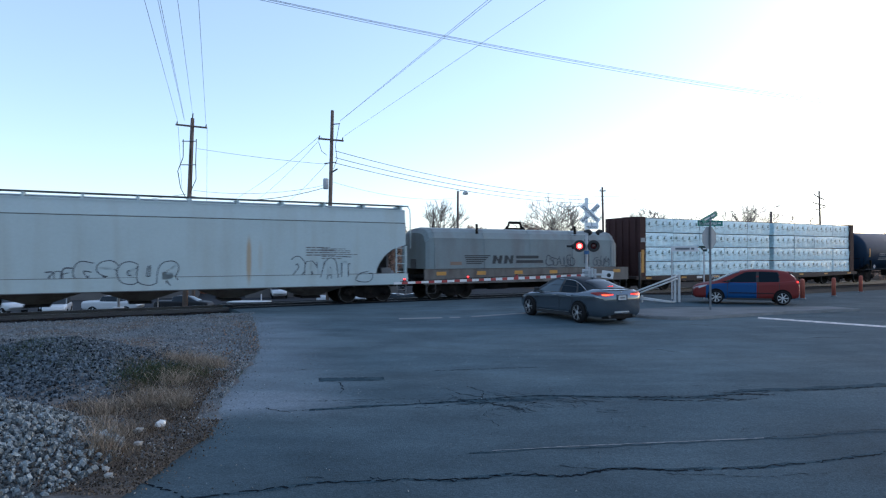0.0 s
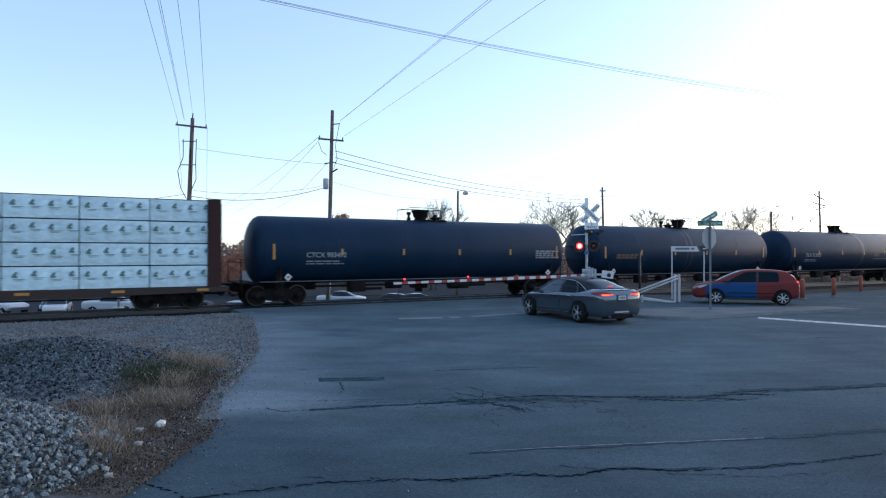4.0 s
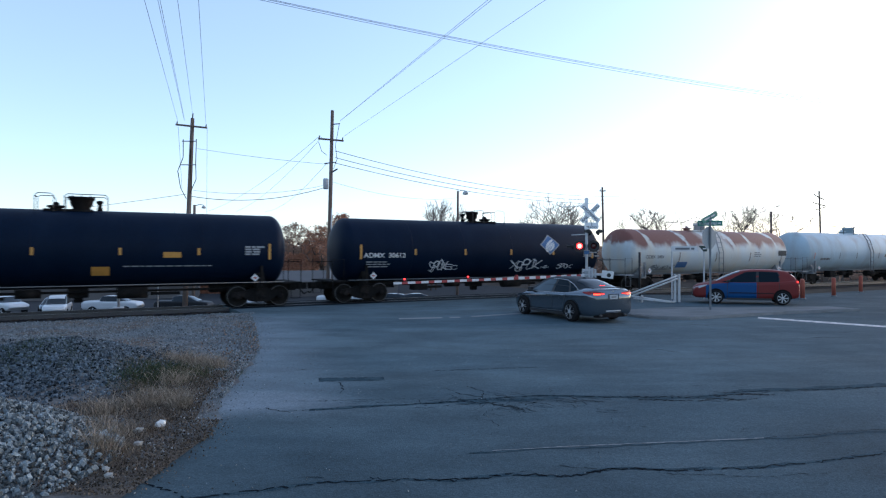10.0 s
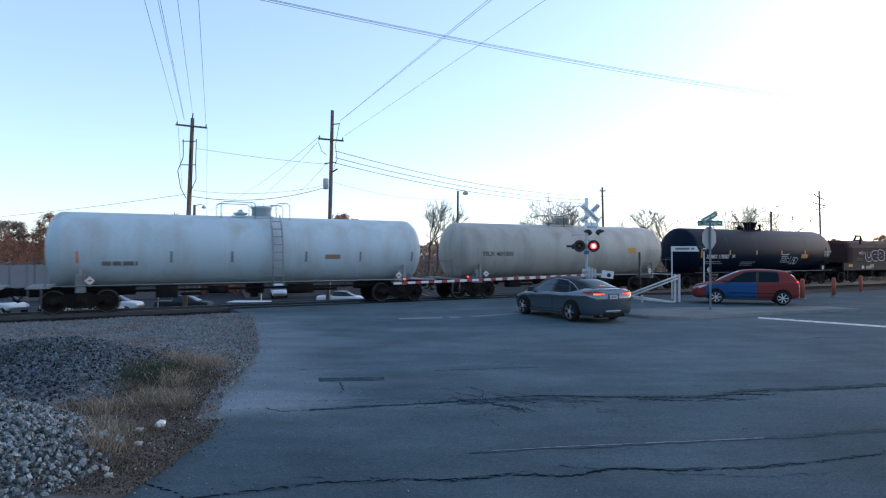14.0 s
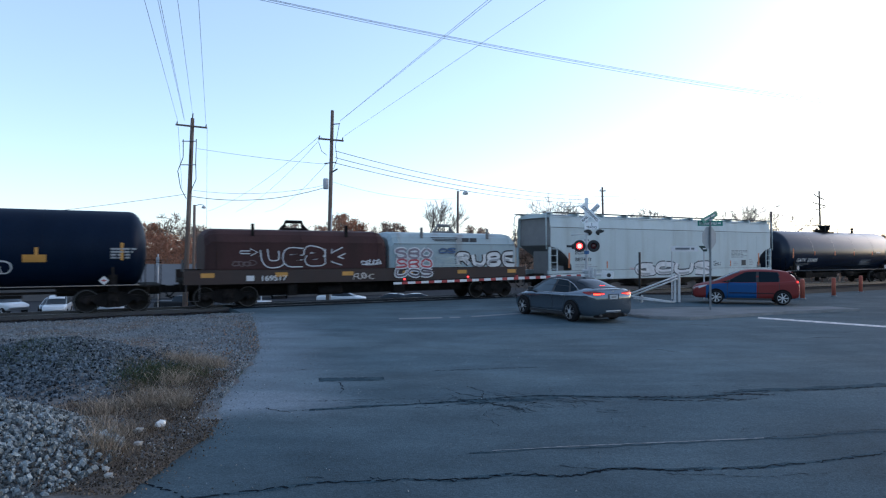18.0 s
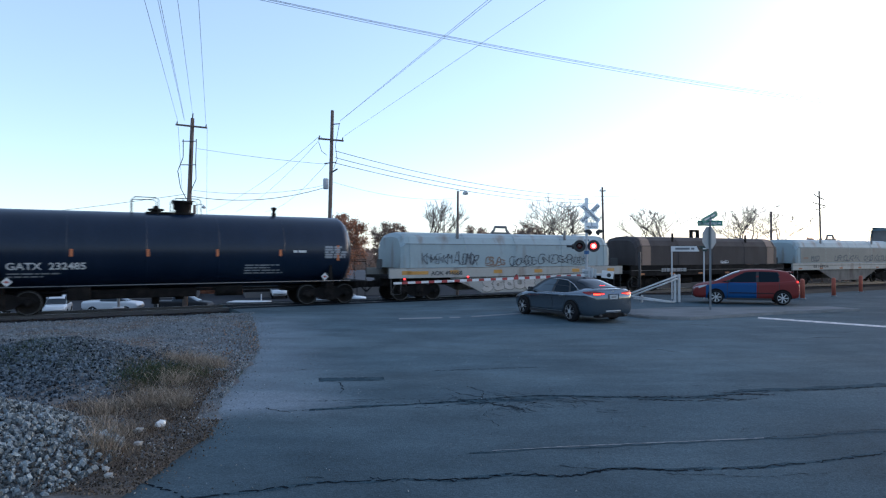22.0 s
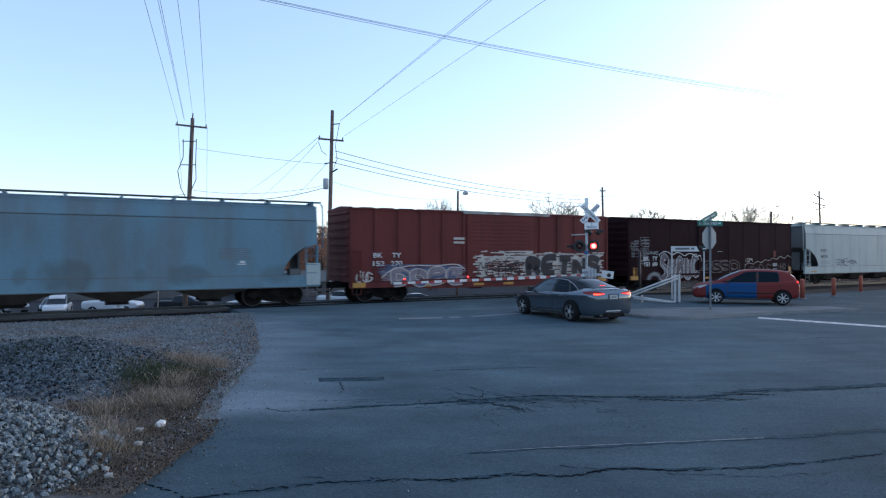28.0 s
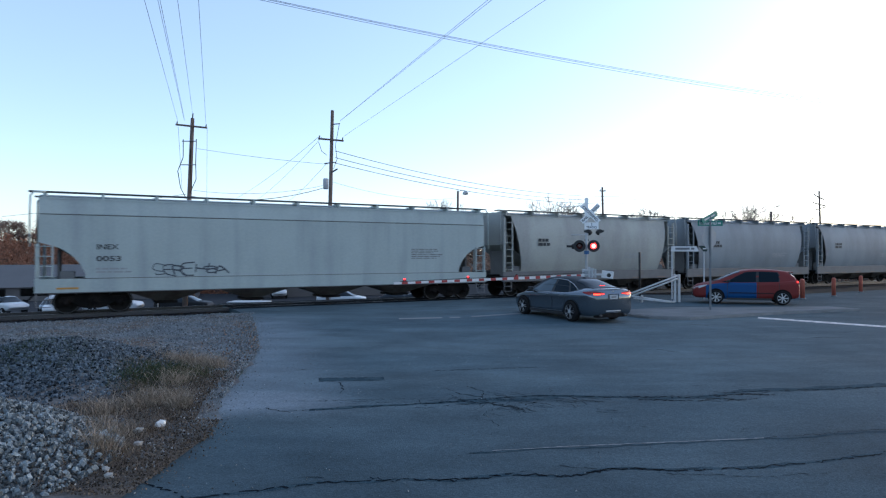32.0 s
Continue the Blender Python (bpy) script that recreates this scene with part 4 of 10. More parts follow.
GLYPHS = {
    "U": [[(0, 1), (0, 0.25), (0.25, 0), (0.75, 0), (1, 0.25), (1, 1)]], "E": [[(1, 1), (0, 1), (0, 0), (1, 0)], [(0, 0.5), (0.8, 0.5)]],
    "B": [[(0, 0.5), (0, 1), (0.75, 1), (0.95, 0.75), (0.7, 0.5), (0, 0.5), (0, 0), (0.8, 0), (1, 0.25), (0.7, 0.5)]], "K": [[(0, 0), (0, 1)], [(1, 1), (0.1, 0.48), (1, 0)]],
    "S": [[(1, 0.85), (0.7, 1), (0.2, 1), (0, 0.75), (0.3, 0.52), (0.8, 0.45), (1, 0.22), (0.75, 0), (0.2, 0), (0, 0.15)]], "A": [[(0, 0), (0.35, 1), (0.65, 1), (1, 0)], [(0.2, 0.4), (0.8, 0.4)]],
    "O": [[(0.5, 1), (0.1, 0.85), (0, 0.5), (0.1, 0.15), (0.5, 0), (0.9, 0.15), (1, 0.5), (0.9, 0.85), (0.5, 1)]], "R": [[(0, 0), (0, 1), (0.75, 1), (0.95, 0.75), (0.7, 0.5), (0, 0.5)], [(0.5, 0.5), (1, 0)]],
    "D": [[(0, 0), (0, 1), (0.6, 1), (1, 0.7), (1, 0.3), (0.6, 0), (0, 0)]], "C": [[(1, 0.85), (0.7, 1), (0.25, 0.95), (0, 0.6), (0, 0.35), (0.3, 0.02), (0.75, 0), (1, 0.18)]], "N": [[(0, 0), (0, 1), (1, 0), (1, 1)]],
    "G": [[(1, 0.85), (0.6, 1), (0.2, 0.9), (0, 0.5), (0.2, 0.1), (0.6, 0), (1, 0.2), (1, 0.5), (0.6, 0.5)]], "T": [[(0, 1), (1, 1)], [(0.5, 1), (0.5, 0)]], "H": [[(0, 0), (0, 1)], [(1, 0), (1, 1)], [(0, 0.5), (1, 0.5)]], "M": [[(0, 0), (0.1, 1), (0.5, 0.3), (0.9, 1), (1, 0)]],
    "P": [[(0, 0), (0, 1), (0.75, 1), (0.95, 0.75), (0.7, 0.5), (0, 0.5)]], "X": [[(0, 0), (1, 1)], [(0, 1), (1, 0)]], "I": [[(0.5, 0), (0.5, 1)]], "L": [[(0.1, 1), (0, 0), (1, 0)]], "F": [[(1, 1), (0, 1), (0, 0)], [(0, 0.5), (0.8, 0.5)]],
    "4": [[(0.7, 0), (0.7, 1), (0, 0.35), (1, 0.35)]], "Z": [[(0, 1), (1, 1), (0, 0), (1, 0)]], "V": [[(0, 1), (0.5, 0), (1, 1)]], "2": [[(0, 0.8), (0.4, 1), (0.9, 0.8), (0.8, 0.5), (0, 0), (1, 0)]]}


def rounded(pts):
    """Corner-cut polyline."""
    out = [pts[0]]
    for (ax, az), (bx, bz) in zip(pts, pts[1:]):
        out += [(ax * 0.78 + bx * 0.22, az * 0.78 + bz * 0.22), (ax * 0.22 + bx * 0.78, az * 0.22 + bz * 0.78)]
    return out + [pts[-1]]


def scrawl(car, x0, x1, z0, z1, y, seed, ink, fill=None, second=None, letters_n=5, w=0.06, name="graffiti", word=None, fatness=1.0, over=0.3):
    """Sprayed bubble lettering: fat strokes in the outline colour with a fill stroke on them."""
    r = random.Random(seed)
    bm, bf, bs = bm_new(), bm_new(), bm_new()
    word = word or "".join(r.choice("UEBKSAORDCNGTHM") for _ in range(letters_n))
    step = (x1 - x0) / len(word)
    h = z1 - z0
    fat = min(0.3 * h, 0.42 * step) * fatness
    for i, ch in enumerate(word):
        lean, lift = r.uniform(-0.12, 0.12), r.uniform(-0.05, 0.05)
        a, b = x0 + step * i + fat * 0.45, x0 + step * (i + 1) - fat * 0.45 + over * step
        c, d = z0 + fat * 0.5, z1 - fat * 0.5
        for line in GLYPHS[ch]:
            pts = rounded(rounded([(a + (b - a) * (u + lean * (v - 0.5)) + r.uniform(-0.06, 0.06) * step, c + (d - c) * v + lift * h + r.uniform(-0.06, 0.06) * h) for u, v in line]))
            ribbon(bm, pts, fat, y - 0.004 * i)
            ribbon(bf, pts, max(0.02, fat - 2 * w), y - 0.002 - 0.004 * i)
            if second:
                ribbon(bs, [(u + 0.03, v - 0.05 * h) for u, v in pts[len(pts) // 3:2 * len(pts) // 3]], fat * 0.3, y - 0.003 - 0.004 * i)
    g = part(name, bm, ink, car)
    part("graffiti_fill", bf, fill or M["shadow_steel"], g)
    if second:
        part("graffiti_shade", bs, second, g)
    else:
        bs.free()
    return g


def tag(car, x0, x1, z0, z1, y, seed, ink, n=7, w=0.035, word=None):
    """A quick sprayed signature in thin running strokes."""
    r = random.Random(seed)
    bm = bm_new()
    word = word or "".join(r.choice("USEKARNOMCDG") for _ in range(n))
    n = len(word)
    step = (x1 - x0) / n
    h = z1 - z0
    for i in range(n):
        lean = r.uniform(-0.25, 0.35)
        big = r.uniform(0.75, 1.15)
        for line in GLYPHS[word[i]]:
            pts = [(x0 + step * (i + 1.35 * (u + lean * (v - 0.5))) + r.uniform(-0.14, 0.14) * step, z0 + h * v * big + r.uniform(-0.14, 0.14) * h) for u, v in line]
            ribbon(bm, rounded(rounded(pts)), w * r.uniform(0.7, 1.4), y - 0.0004 * i)
    if r.random() < 0.6:
        ribbon(bm, rounded([(x0, z0 - 0.1 * h), (x0 + 0.5 * (x1 - x0), z0 - 0.25 * h), (x1 + 0.3 * step, z0 + 0.1 * h)]), w * 0.8, y - 0.006)
    return part("graffiti", bm, ink, car)


def wrap_on(car, R, zc):
    """Bends the flat lettering, stencils and sprayed marks of a tank car round its shell."""
    for ob in car.children:
        kind = ob.name.split(".")[0]
        if kind not in ("lettering", "stencil", "graffiti", "sprayed_ground", "notice"):
            continue
        flat = kind == "lettering"
        for v in ob.data.vertices:
            z = ob.matrix_basis.translation.z + v.co.y if flat else v.co.z
            d = min(R * 0.98, abs(z - zc))
            y = -math.sqrt(R * R - d * d) - 0.012
            if flat:
                v.co.z = ob.matrix_basis.translation.y - y
            else:
                v.co.y += y + R + 0.012
    return car


def stained(m, spots, colour, ragged=0.6):
    """Lays soft-edged stains on a paint; spots: x, z, half width, half height, strength, in the car's own space."""
    n, ln = m.node_tree.nodes, m.node_tree.links
    bsdf = n["Principled BSDF"]
    old = bsdf.inputs["Base Color"].links[0].from_socket
    tc, sep, no = n.new("ShaderNodeTexCoord"), n.new("ShaderNodeSeparateXYZ"), n.new("ShaderNodeTexNoise")
    ln.new(tc.outputs["Object"], sep.inputs[0])
    ln.new(tc.outputs["Object"], no.inputs["Vector"])
    no.inputs["Scale"].default_value, no.inputs["Detail"].default_value = 2.2, 6

    def op(kind, a, b):
        q = n.new("ShaderNodeMath")
        q.operation = kind
        for i, v in enumerate((a, b)):
            if isinstance(v, (int, float)):
                q.inputs[i].default_value = v
            else:
                ln.new(v, q.inputs[i])
        return q.outputs[0]
    total = None
    for x, z, rx, rz, k in spots:
        u, w = op("DIVIDE", op("SUBTRACT", sep.outputs[0], x), rx), op("DIVIDE", op("SUBTRACT", sep.outputs[2], z), rz)
        d = op("ADD", op("ADD", op("MULTIPLY", u, u), op("MULTIPLY", w, w)), op("MULTIPLY", op("SUBTRACT", no.outputs[0], 0.5), ragged * 2))
        q = n.new("ShaderNodeMapRange")
        q.interpolation_type = "SMOOTHSTEP"
        q.inputs[1].default_value, q.inputs[2].default_value, q.inputs[4].default_value = 1.1, 0.1, k
        ln.new(d, q.inputs[0])
        total = q.outputs[0] if total is None else op("MAXIMUM", total, q.outputs[0])
    mix = n.new("ShaderNodeMix")
    mix.data_type = "RGBA"
    ln.new(total, mix.inputs[0])
    ln.new(old, mix.inputs[6])
    mix.inputs[7].default_value = (*colour, 1)
    ln.new(mix.outputs[2], bsdf.inputs["Base Color"])


def cloud(car, x0, x1, z0, z1, y, seed, paint, dense_by=0.86):
    """A ragged sprayed ground colour behind lettering, streaked along the car."""
    r = random.Random(seed)
    bm = bm_new()
    rows = 22
    h = (z1 - z0) / rows
    for k in range(rows):
        z = z0 + h * k
        a, b = x0 + abs(r.gauss(0, 0.3)), x1 - abs(r.gauss(0, 0.3))
        n = max(3, int((b - a) / 0.45))
        cuts = sorted([a, b] + [r.uniform(a, b) for _ in range(n)])
        for u, v in zip(cuts, cuts[1:]):
            if r.random() < dense_by - 0.3 * (k > rows - 5) - 0.15 * (k < 3):
                d = r.uniform(-0.3, 0.3) * h
                bm.faces.new([bm.verts.new(p) for p in ((u, y, z + d), (v + 0.02, y, z + r.uniform(-0.3, 0.3) * h), (v + 0.02, y, z + h * r.uniform(0.8, 1.4)), (u, y, z + h * r.uniform(0.8, 1.4)))])
    return part("sprayed_ground", bm, paint, car)


def tank_car(q0, q1, paint, label, R=1.52, zc=2.42, ladder=False, strip=None, platform=(-0.3, 2.4), dome=0.4, fit=None, rails=None):
    """A tank car; q0, q1 are the ends of its shell."""
    ext = 0.55 / SPEED
    car, length = railcar("tank_car", q0 - ext, q1 + ext, label, "tank car", 1.75)
    hl = length / 2 - 0.55
    bm = bm_new()
    prof = [(-hl, 0.02)]
    for k in range(1, 9):
        t = k / 8 * math.pi / 2
        prof.append((-hl + 0.62 * (1 - math.cos(t)), R * math.sin(t) ** 0.82))
    prof += [(-s, r) for s, r in prof[8::-1]]
    lathe(bm, prof, "x", 40, (0, 0, zc))
    shell = part("shell", bm, paint, car)
    for k in range(1, 5):
        x = -hl + 0.62 + (2 * hl - 1.24) * k / 5
        bm = bm_new()
        lathe(bm, [(x - 0.02, R - 0.01), (x - 0.018, R + 0.002), (x + 0.018, R + 0.002), (x + 0.02, R - 0.01)], "x", 40, (0, 0, zc))
        part("weld_seam", bm, paint, shell)
    under = M["under"]
    light = M["shadow_steel"] if strip is not None else M["tank_frame"]
    dark = under if strip is not None else M["tank_frame"]
    # stub sills, bolsters and saddles at the ends
    for s in (-1, 1):
        xs = sorted((s * (hl + 0.55), s * (hl - 3.1)))
        part("stub_sill", boxes((xs[0], xs[1], -0.28, 0.28, 0.62, 1.0), bev=0.03), under, car)
        xb = s * (hl - 1.2)
        bm = bm_new()
        extrude(bm, [(-1.35, 0.8), (1.35, 0.8), (1.35, 1.05), (1.15, 1.5), (0.6, 1.08), (-0.6, 1.08), (-1.15, 1.5), (-1.35, 1.05)], xb - 0.16, xb + 0.16)
        part("saddle", bm, dark, car)
        xe = sorted((s * (hl + 0.5), s * (hl - 0.25)))
        part("end_platform", boxes((xe[0], xe[1], -1.5, 1.5, 0.98, 1.04)), dark, car)
        bm = bm_new()
        for sy in (-1.48, 1.48):
            chain(bm, [(s * (hl + 0.45), sy, 1.04), (s * (hl + 0.45), sy, 2.0), (s * (hl - 0.1), sy, 2.0), (s * (hl - 0.1), sy, 1.04)], 0.018)
            chain(bm, [(s * (hl + 0.42), sy, 1.0), (s * (hl + 0.42), sy, 0.35), (s * (hl + 0.02), sy, 0.35), (s * (hl + 0.02), sy, 1.0)], 0.018)
        chain(bm, [(s * (hl + 0.47), -1.48, 1.9), (s * (hl + 0.47), 1.48, 1.9)], 0.018)
        part("end_rail", bm, M["shadow_steel"] if strip is None else under, car)
        xw = s * (hl - 1.2)
        part("sill_web", boxes((xw - 0.05, xw + 0.05, -1.47, -1.35, 0.9, 1.75)), dark, car)
    part("side_rail", rods(((-hl + 0.3, -1.5, 1.06), (hl - 0.3, -1.5, 1.06), 0.022)), light, car)
    part("brake_pipe", rods(((-hl + 1, -0.5, 0.78), (hl - 1, -0.5, 0.78), 0.05), ((-2.0, -0.5, 0.75), (-1.2, -0.5, 0.75), 0.17)), under, car)
    part("bottom_outlet", boxes((-0.35, 0.35, -0.35, 0.35, 0.55, 1.0), (-0.16, 0.16, -0.16, 0.16, 0.36, 0.56), bev=0.04), under, car)
    part("brake_reservoir", rods(((1.3, -0.75, 0.72), (2.4, -0.75, 0.72), 0.22), n=12), under, car)
    part("brake_cylinder", boxes((-4.0, -3.2, -1.0, -0.5, 0.5, 0.98), bev=0.05), under, car)
    part("brake_lever", boxes((-3.1, -2.3, -0.75, -0.68, 0.56, 0.68), (2.5, 3.6, -0.6, -0.53, 0.6, 0.72)), under, car)
    # top platform with manway and rails
    x0, x1 = platform
    top = zc + R
    man, hatch, vent = fit or (x0 + (x1 - x0) * 0.72, x0 + 0.45, x1 + 0.65)
    rails = rails or ((x0, x0 + (x1 - x0) * 0.42), (x0 + (x1 - x0) * 0.58, x1))
    light_top = strip is None
    plate = paint if light_top else under
    part("top_platform", boxes((min(man, hatch) - 0.4, max(man, hatch) + 0.4, -0.5, 0.5, top - 0.07, top + 0.015)), plate, car)
    for a, b in rails:
        for sy in (-0.62, 0.62):
            bm = bm_new()
            sweep(bm, [(a, sy, top - 0.12), (a, sy, top + 0.5), (a + 0.1, sy, top + 0.58), (b - 0.1, sy, top + 0.58), (b, sy, top + 0.5), (b, sy, top - 0.12)], 0.017)
            part("platform_rail", bm, M["rail_steel"], car)
        part("platform_rail", rods(((a, -0.62, top + 0.5), (a, 0.62, top + 0.5), 0.017)), M["rail_steel"], car)
    bm = bm_new()
    if light_top:
        lathe(bm, [(top - 0.15, dome), (top + 0.36, dome), (top + 0.37, dome * 1.1), (top + 0.44, dome * 1.1), (top + 0.48, dome * 0.6)], "z", 18, (man, 0, 0))
    else:
        lathe(bm, [(top - 0.15, dome * 0.75), (top + 0.12, dome * 0.78), (top + 0.2, dome * 0.95), (top + 0.42, dome * 1.02), (top + 0.44, dome * 1.16), (top + 0.5, dome * 1.16), (top + 0.53, dome * 0.5)], "z", 18, (man, 0, 0))
    body = part("manway", bm, plate, car)
    bolts = bm_new()
    for k in range(8):
        t = k * math.pi / 4
        tube(bolts, (man + dome * 1.08 * math.cos(t), dome * 1.08 * math.sin(t), top + 0.38), (man + dome * 1.08 * math.cos(t), dome * 1.08 * math.sin(t), top + 0.56), 0.022, 0.022, 5)
    part("manway_bolts", bolts, plate, body)
    bm = bm_new()
    lathe(bm, [(top - 0.1, 0.2), (top + 0.06, 0.2), (top + 0.09, 0.31), (top + 0.16, 0.31), (top + 0.18, 0.12), (top + 0.27, 0.1), (top + 0.3, 0.04)], "z", 14, (hatch, 0, 0))
    part("valve_hatch", bm, plate, car)
    if ladder:
        lx = (x0 + x1) / 2 - 0.2
        bm = bm_new()
        for xx in (lx, lx + 0.42):
            chain(bm, [(xx, -1.58, 0.9), (xx, -1.6, zc), (xx, -1.35, zc + 0.9), (xx, -0.95, top + 0.03)], 0.03, 6)
        for k in range(9):
            z = 1.0 + k * 0.33
            yy = -1.6 if z <= zc else -1.6 + (z - zc) ** 2 * 0.29
            tube(bm, (lx, yy, z), (lx + 0.42, yy, z), 0.018, 0.018, 5)
        part("side_ladder", bm, M["tank_frame"], car)
    # reflective strips, placard, stencils
    if strip is not None:
        for k in range(6):
            x = -hl + 0.9 + (2 * hl - 1.8) * k / 5
            h0 = 0.33 if k in (0, 5) else 0.14
            yy = -math.sqrt(max(0.01, R * R - 0.02)) - 0.006
            part("reflector", boxes((x - 0.05, x + 0.05, yy - 0.004, yy + 0.12, zc - h0 - 0.08, zc + h0 - 0.08)), strip, car)
        bm = bm_new()
        lathe(bm, [(top - 0.1, 0.1), (top + 0.12, 0.1), (top + 0.14, 0.07), (top + 0.26, 0.07), (top + 0.28, 0.12), (top + 0.38, 0.12), (top + 0.4, 0.05)], "z", 10, (vent, 0, 0))
        part("vent_valve", bm, under, car)
    for x in (-hl + 1.5, hl - 1.5):
        bm = bm_new()
        bm.faces.new([bm.verts.new(p) for p in ((x, -1.52, 1.08), (x + 0.17, -1.52, 1.25), (x, -1.52, 1.42), (x - 0.17, -1.52, 1.25))])
        pl = part("placard", bm, M["letter_white"], car)
        bm = bm_new()
        bm.faces.new([bm.verts.new(p) for p in ((x, -1.526, 1.2), (x + 0.1, -1.526, 1.25), (x, -1.526, 1.3), (x - 0.1, -1.526, 1.25))])
        part("placard_mark", bm, M["placard_red"], pl)
    return car, hl, -R - 0.012


def hopper_car(q0, q1, paint, label, curved=False, bays=4, seed=0, top=4.32, sill=(0.82, 1.33), marks=True):
    """A covered hopper; q0, q1 are the ends of its sides."""
    car, length = railcar("hopper_car", q0, q1, label, "hopper car", 1.85)
    hl = length / 2
    W = 1.52
    under = M["under"]
    # body: walls lofted along the length, the ends sloping in below
    if curved:
        prof = [(1.28, 1.33), (1.46, 1.8), (1.55, 2.5), (1.55, 3.2), (1.45, 3.8), (1.25, top - 0.05), (0.7, top + 0.1), (0, top + 0.14)]
    else:
        prof = [(W, 1.33), (W, 2.2), (W, 3.0), (W, 3.62), (W - 0.012, 3.64), (W - 0.1, top - 0.06), (0.75, top + 0.12), (0, top + 0.17)]
    prof = prof + [(-y, z) for y, z in prof[-2::-1]]
    bm = bm_new()

    def bite(z):
        """How far the side sheet stays back from the end at this height: a rounded opening."""
        if curved:
            return 1.25 - 0.22 * max(0, z - 1.5) if z < 4.4 else 0.4
        return 0.12 if z > 2.62 else 0.12 + 1.5 * math.sqrt(max(0, 1 - ((z - 1.33) / 1.29) ** 1.6))
    zs = [1.33, 1.6, 1.9, 2.2, 2.45, 2.6, 2.66, 3.1, 3.62, top - 0.06]

    def width(z):
        for (ya, za), (yb, zb) in zip(prof, prof[1:]):
            if za <= z <= zb and ya > 0:
                return ya + (yb - ya) * (z - za) / max(1e-6, zb - za)
        return prof[0][0]
    for s in (-1, 1):
        rows = []
        for z in zs:
            y = s * width(z)
            xb = hl - bite(z)
            rows.append([bm.verts.new((x, y, z)) for x in (-xb, -xb * 0.5, 0, xb * 0.5, xb)])
        for a, b in zip(rows, rows[1:]):
            for i in range(4):
                bm.faces.new((a[i], a[i + 1], b[i + 1], b[i])).smooth = curved
    part("side_sheet", bm, paint, car)
    bm = bm_new()
    xr = hl - (0.12 if not curved else 0.35)
    roof = [(width(top - 0.06) + 0.02, top - 0.08), (width(top - 0.06) + 0.02, top - 0.02), (0.75, top + 0.12), (0, top + 0.17)]
    roof = roof + [(-y, z) for y, z in roof[-2::-1]]
    extrude(bm, roof, -xr, xr)
    part("roof", bm, paint, car)
    for s in (-1, 1):
        bm = bm_new()
        ring = []
        for x, z in ((hl - 0.3, top - 0.06), (hl - 0.3, 2.72), (hl - 2.6, 1.2)):
            ring.append([bm.verts.new((s * x, y, z)) for y in (-width(max(1.34, z)) + 0.02, 0, width(max(1.34, z)) - 0.02)])
        for a, b in zip(ring, ring[1:]):
            for i in range(2):
                bm.faces.new((a[i], a[i + 1], b[i + 1], b[i]))
        part("end_slope", bm, M["shadow_steel"] if not curved else paint, car)
    # outer sills, end posts, ladders
    for s in (-1, 1):
        y0, y1 = sorted((s * (W + 0.015), s * (W - 0.14)))
        part("side_sill", boxes((-hl, hl, y0, y1, sill[0], sill[1]), bev=0.02), paint if not curved else M["shadow_steel"], car)
    for s in (-1, 1):
        for sy in (-1, 1):
            x = s * (hl - 0.06)
            xa, xb = sorted((x, x - s * 0.1))
            ya, yb = sorted((sy * (W + 0.01), sy * (W - 0.12)))
            part("corner_post", boxes((xa, xb, ya, yb, 0.85, 2.62 if not curved else top - 0.2)), paint, car)
            if sy < 0:
                lm = ladder_mesh(1.25 if not curved else 2.6, 0.5, 0.36)
                part("end_ladder", lm, paint, car, "", pose(min(x, x - s * 0.55), -W - 0.02, 1.35))
                st = bm_new()
                xx = min(x, x - s * 0.5)
                chain(st, [(xx, -W, 0.85), (xx, -W, 0.32), (xx + 0.45, -W, 0.32), (xx + 0.45, -W, 0.85)], 0.02)
                chain(st, [(xx, -W, 0.58), (xx + 0.45, -W, 0.58)], 0.02)
                part("step", st, M["shadow_steel"], car)
        xa, xb = sorted((s * (hl + 0.05), s * (hl - 1.4)))
        part("end_platform", boxes((xa, xb, -1.45, 1.45, 0.98, 1.06)), under, car)
        part("brake_box", boxes((s * (hl - 1.0) - 0.25, s * (hl - 1.0) + 0.25, -1.25, -0.75, 1.06, 1.6), bev=0.03), M["shadow_steel"], car)
        part("end_post", boxes((s * (hl - 0.7) - 0.04, s * (hl - 0.7) + 0.04, -0.7, 0.7, 1.06, 2.4)), M["shadow_steel"], car)
    # running boards on the roof, held clear of it by brackets
    for sy in (-1, 1):
        ya, yb = sorted((sy * 0.98, sy * 1.38))
        part("running_board", boxes((-hl - 0.2, hl + 0.1, ya, yb, top + 0.17, top + 0.215)), M["rail_steel"], car)
        for s in (-1, 1):
            rail = bm_new()
            sweep(rail, [(s * (hl - 0.35), sy * 1.42, top + 0.19), (s * (hl + 0.02), sy * 1.42, top + 0.17), (s * (hl + 0.13), sy * 1.44, top + 0.02), (s * (hl + 0.14), sy * 1.48, top - 0.4), (s * (hl + 0.14), sy * 1.5, 2.5)], 0.03, 6)
            part("roof_grab_rail", rail, paint, car)
    k = int(length / 1.75)
    for sy in (-1, 1):
        ya, yb = sorted((sy * 1.4, sy * 0.6))
        bracket = finish(boxes((-0.05, 0.05, ya, yb, top - 0.04, top + 0.17)), "board_bracket", paint)
        for i in range(k + 1):
            part("board_bracket", bracket, None, car, "", pose(-hl + 0.3 + (length - 0.6) * i / k, 0, 0))
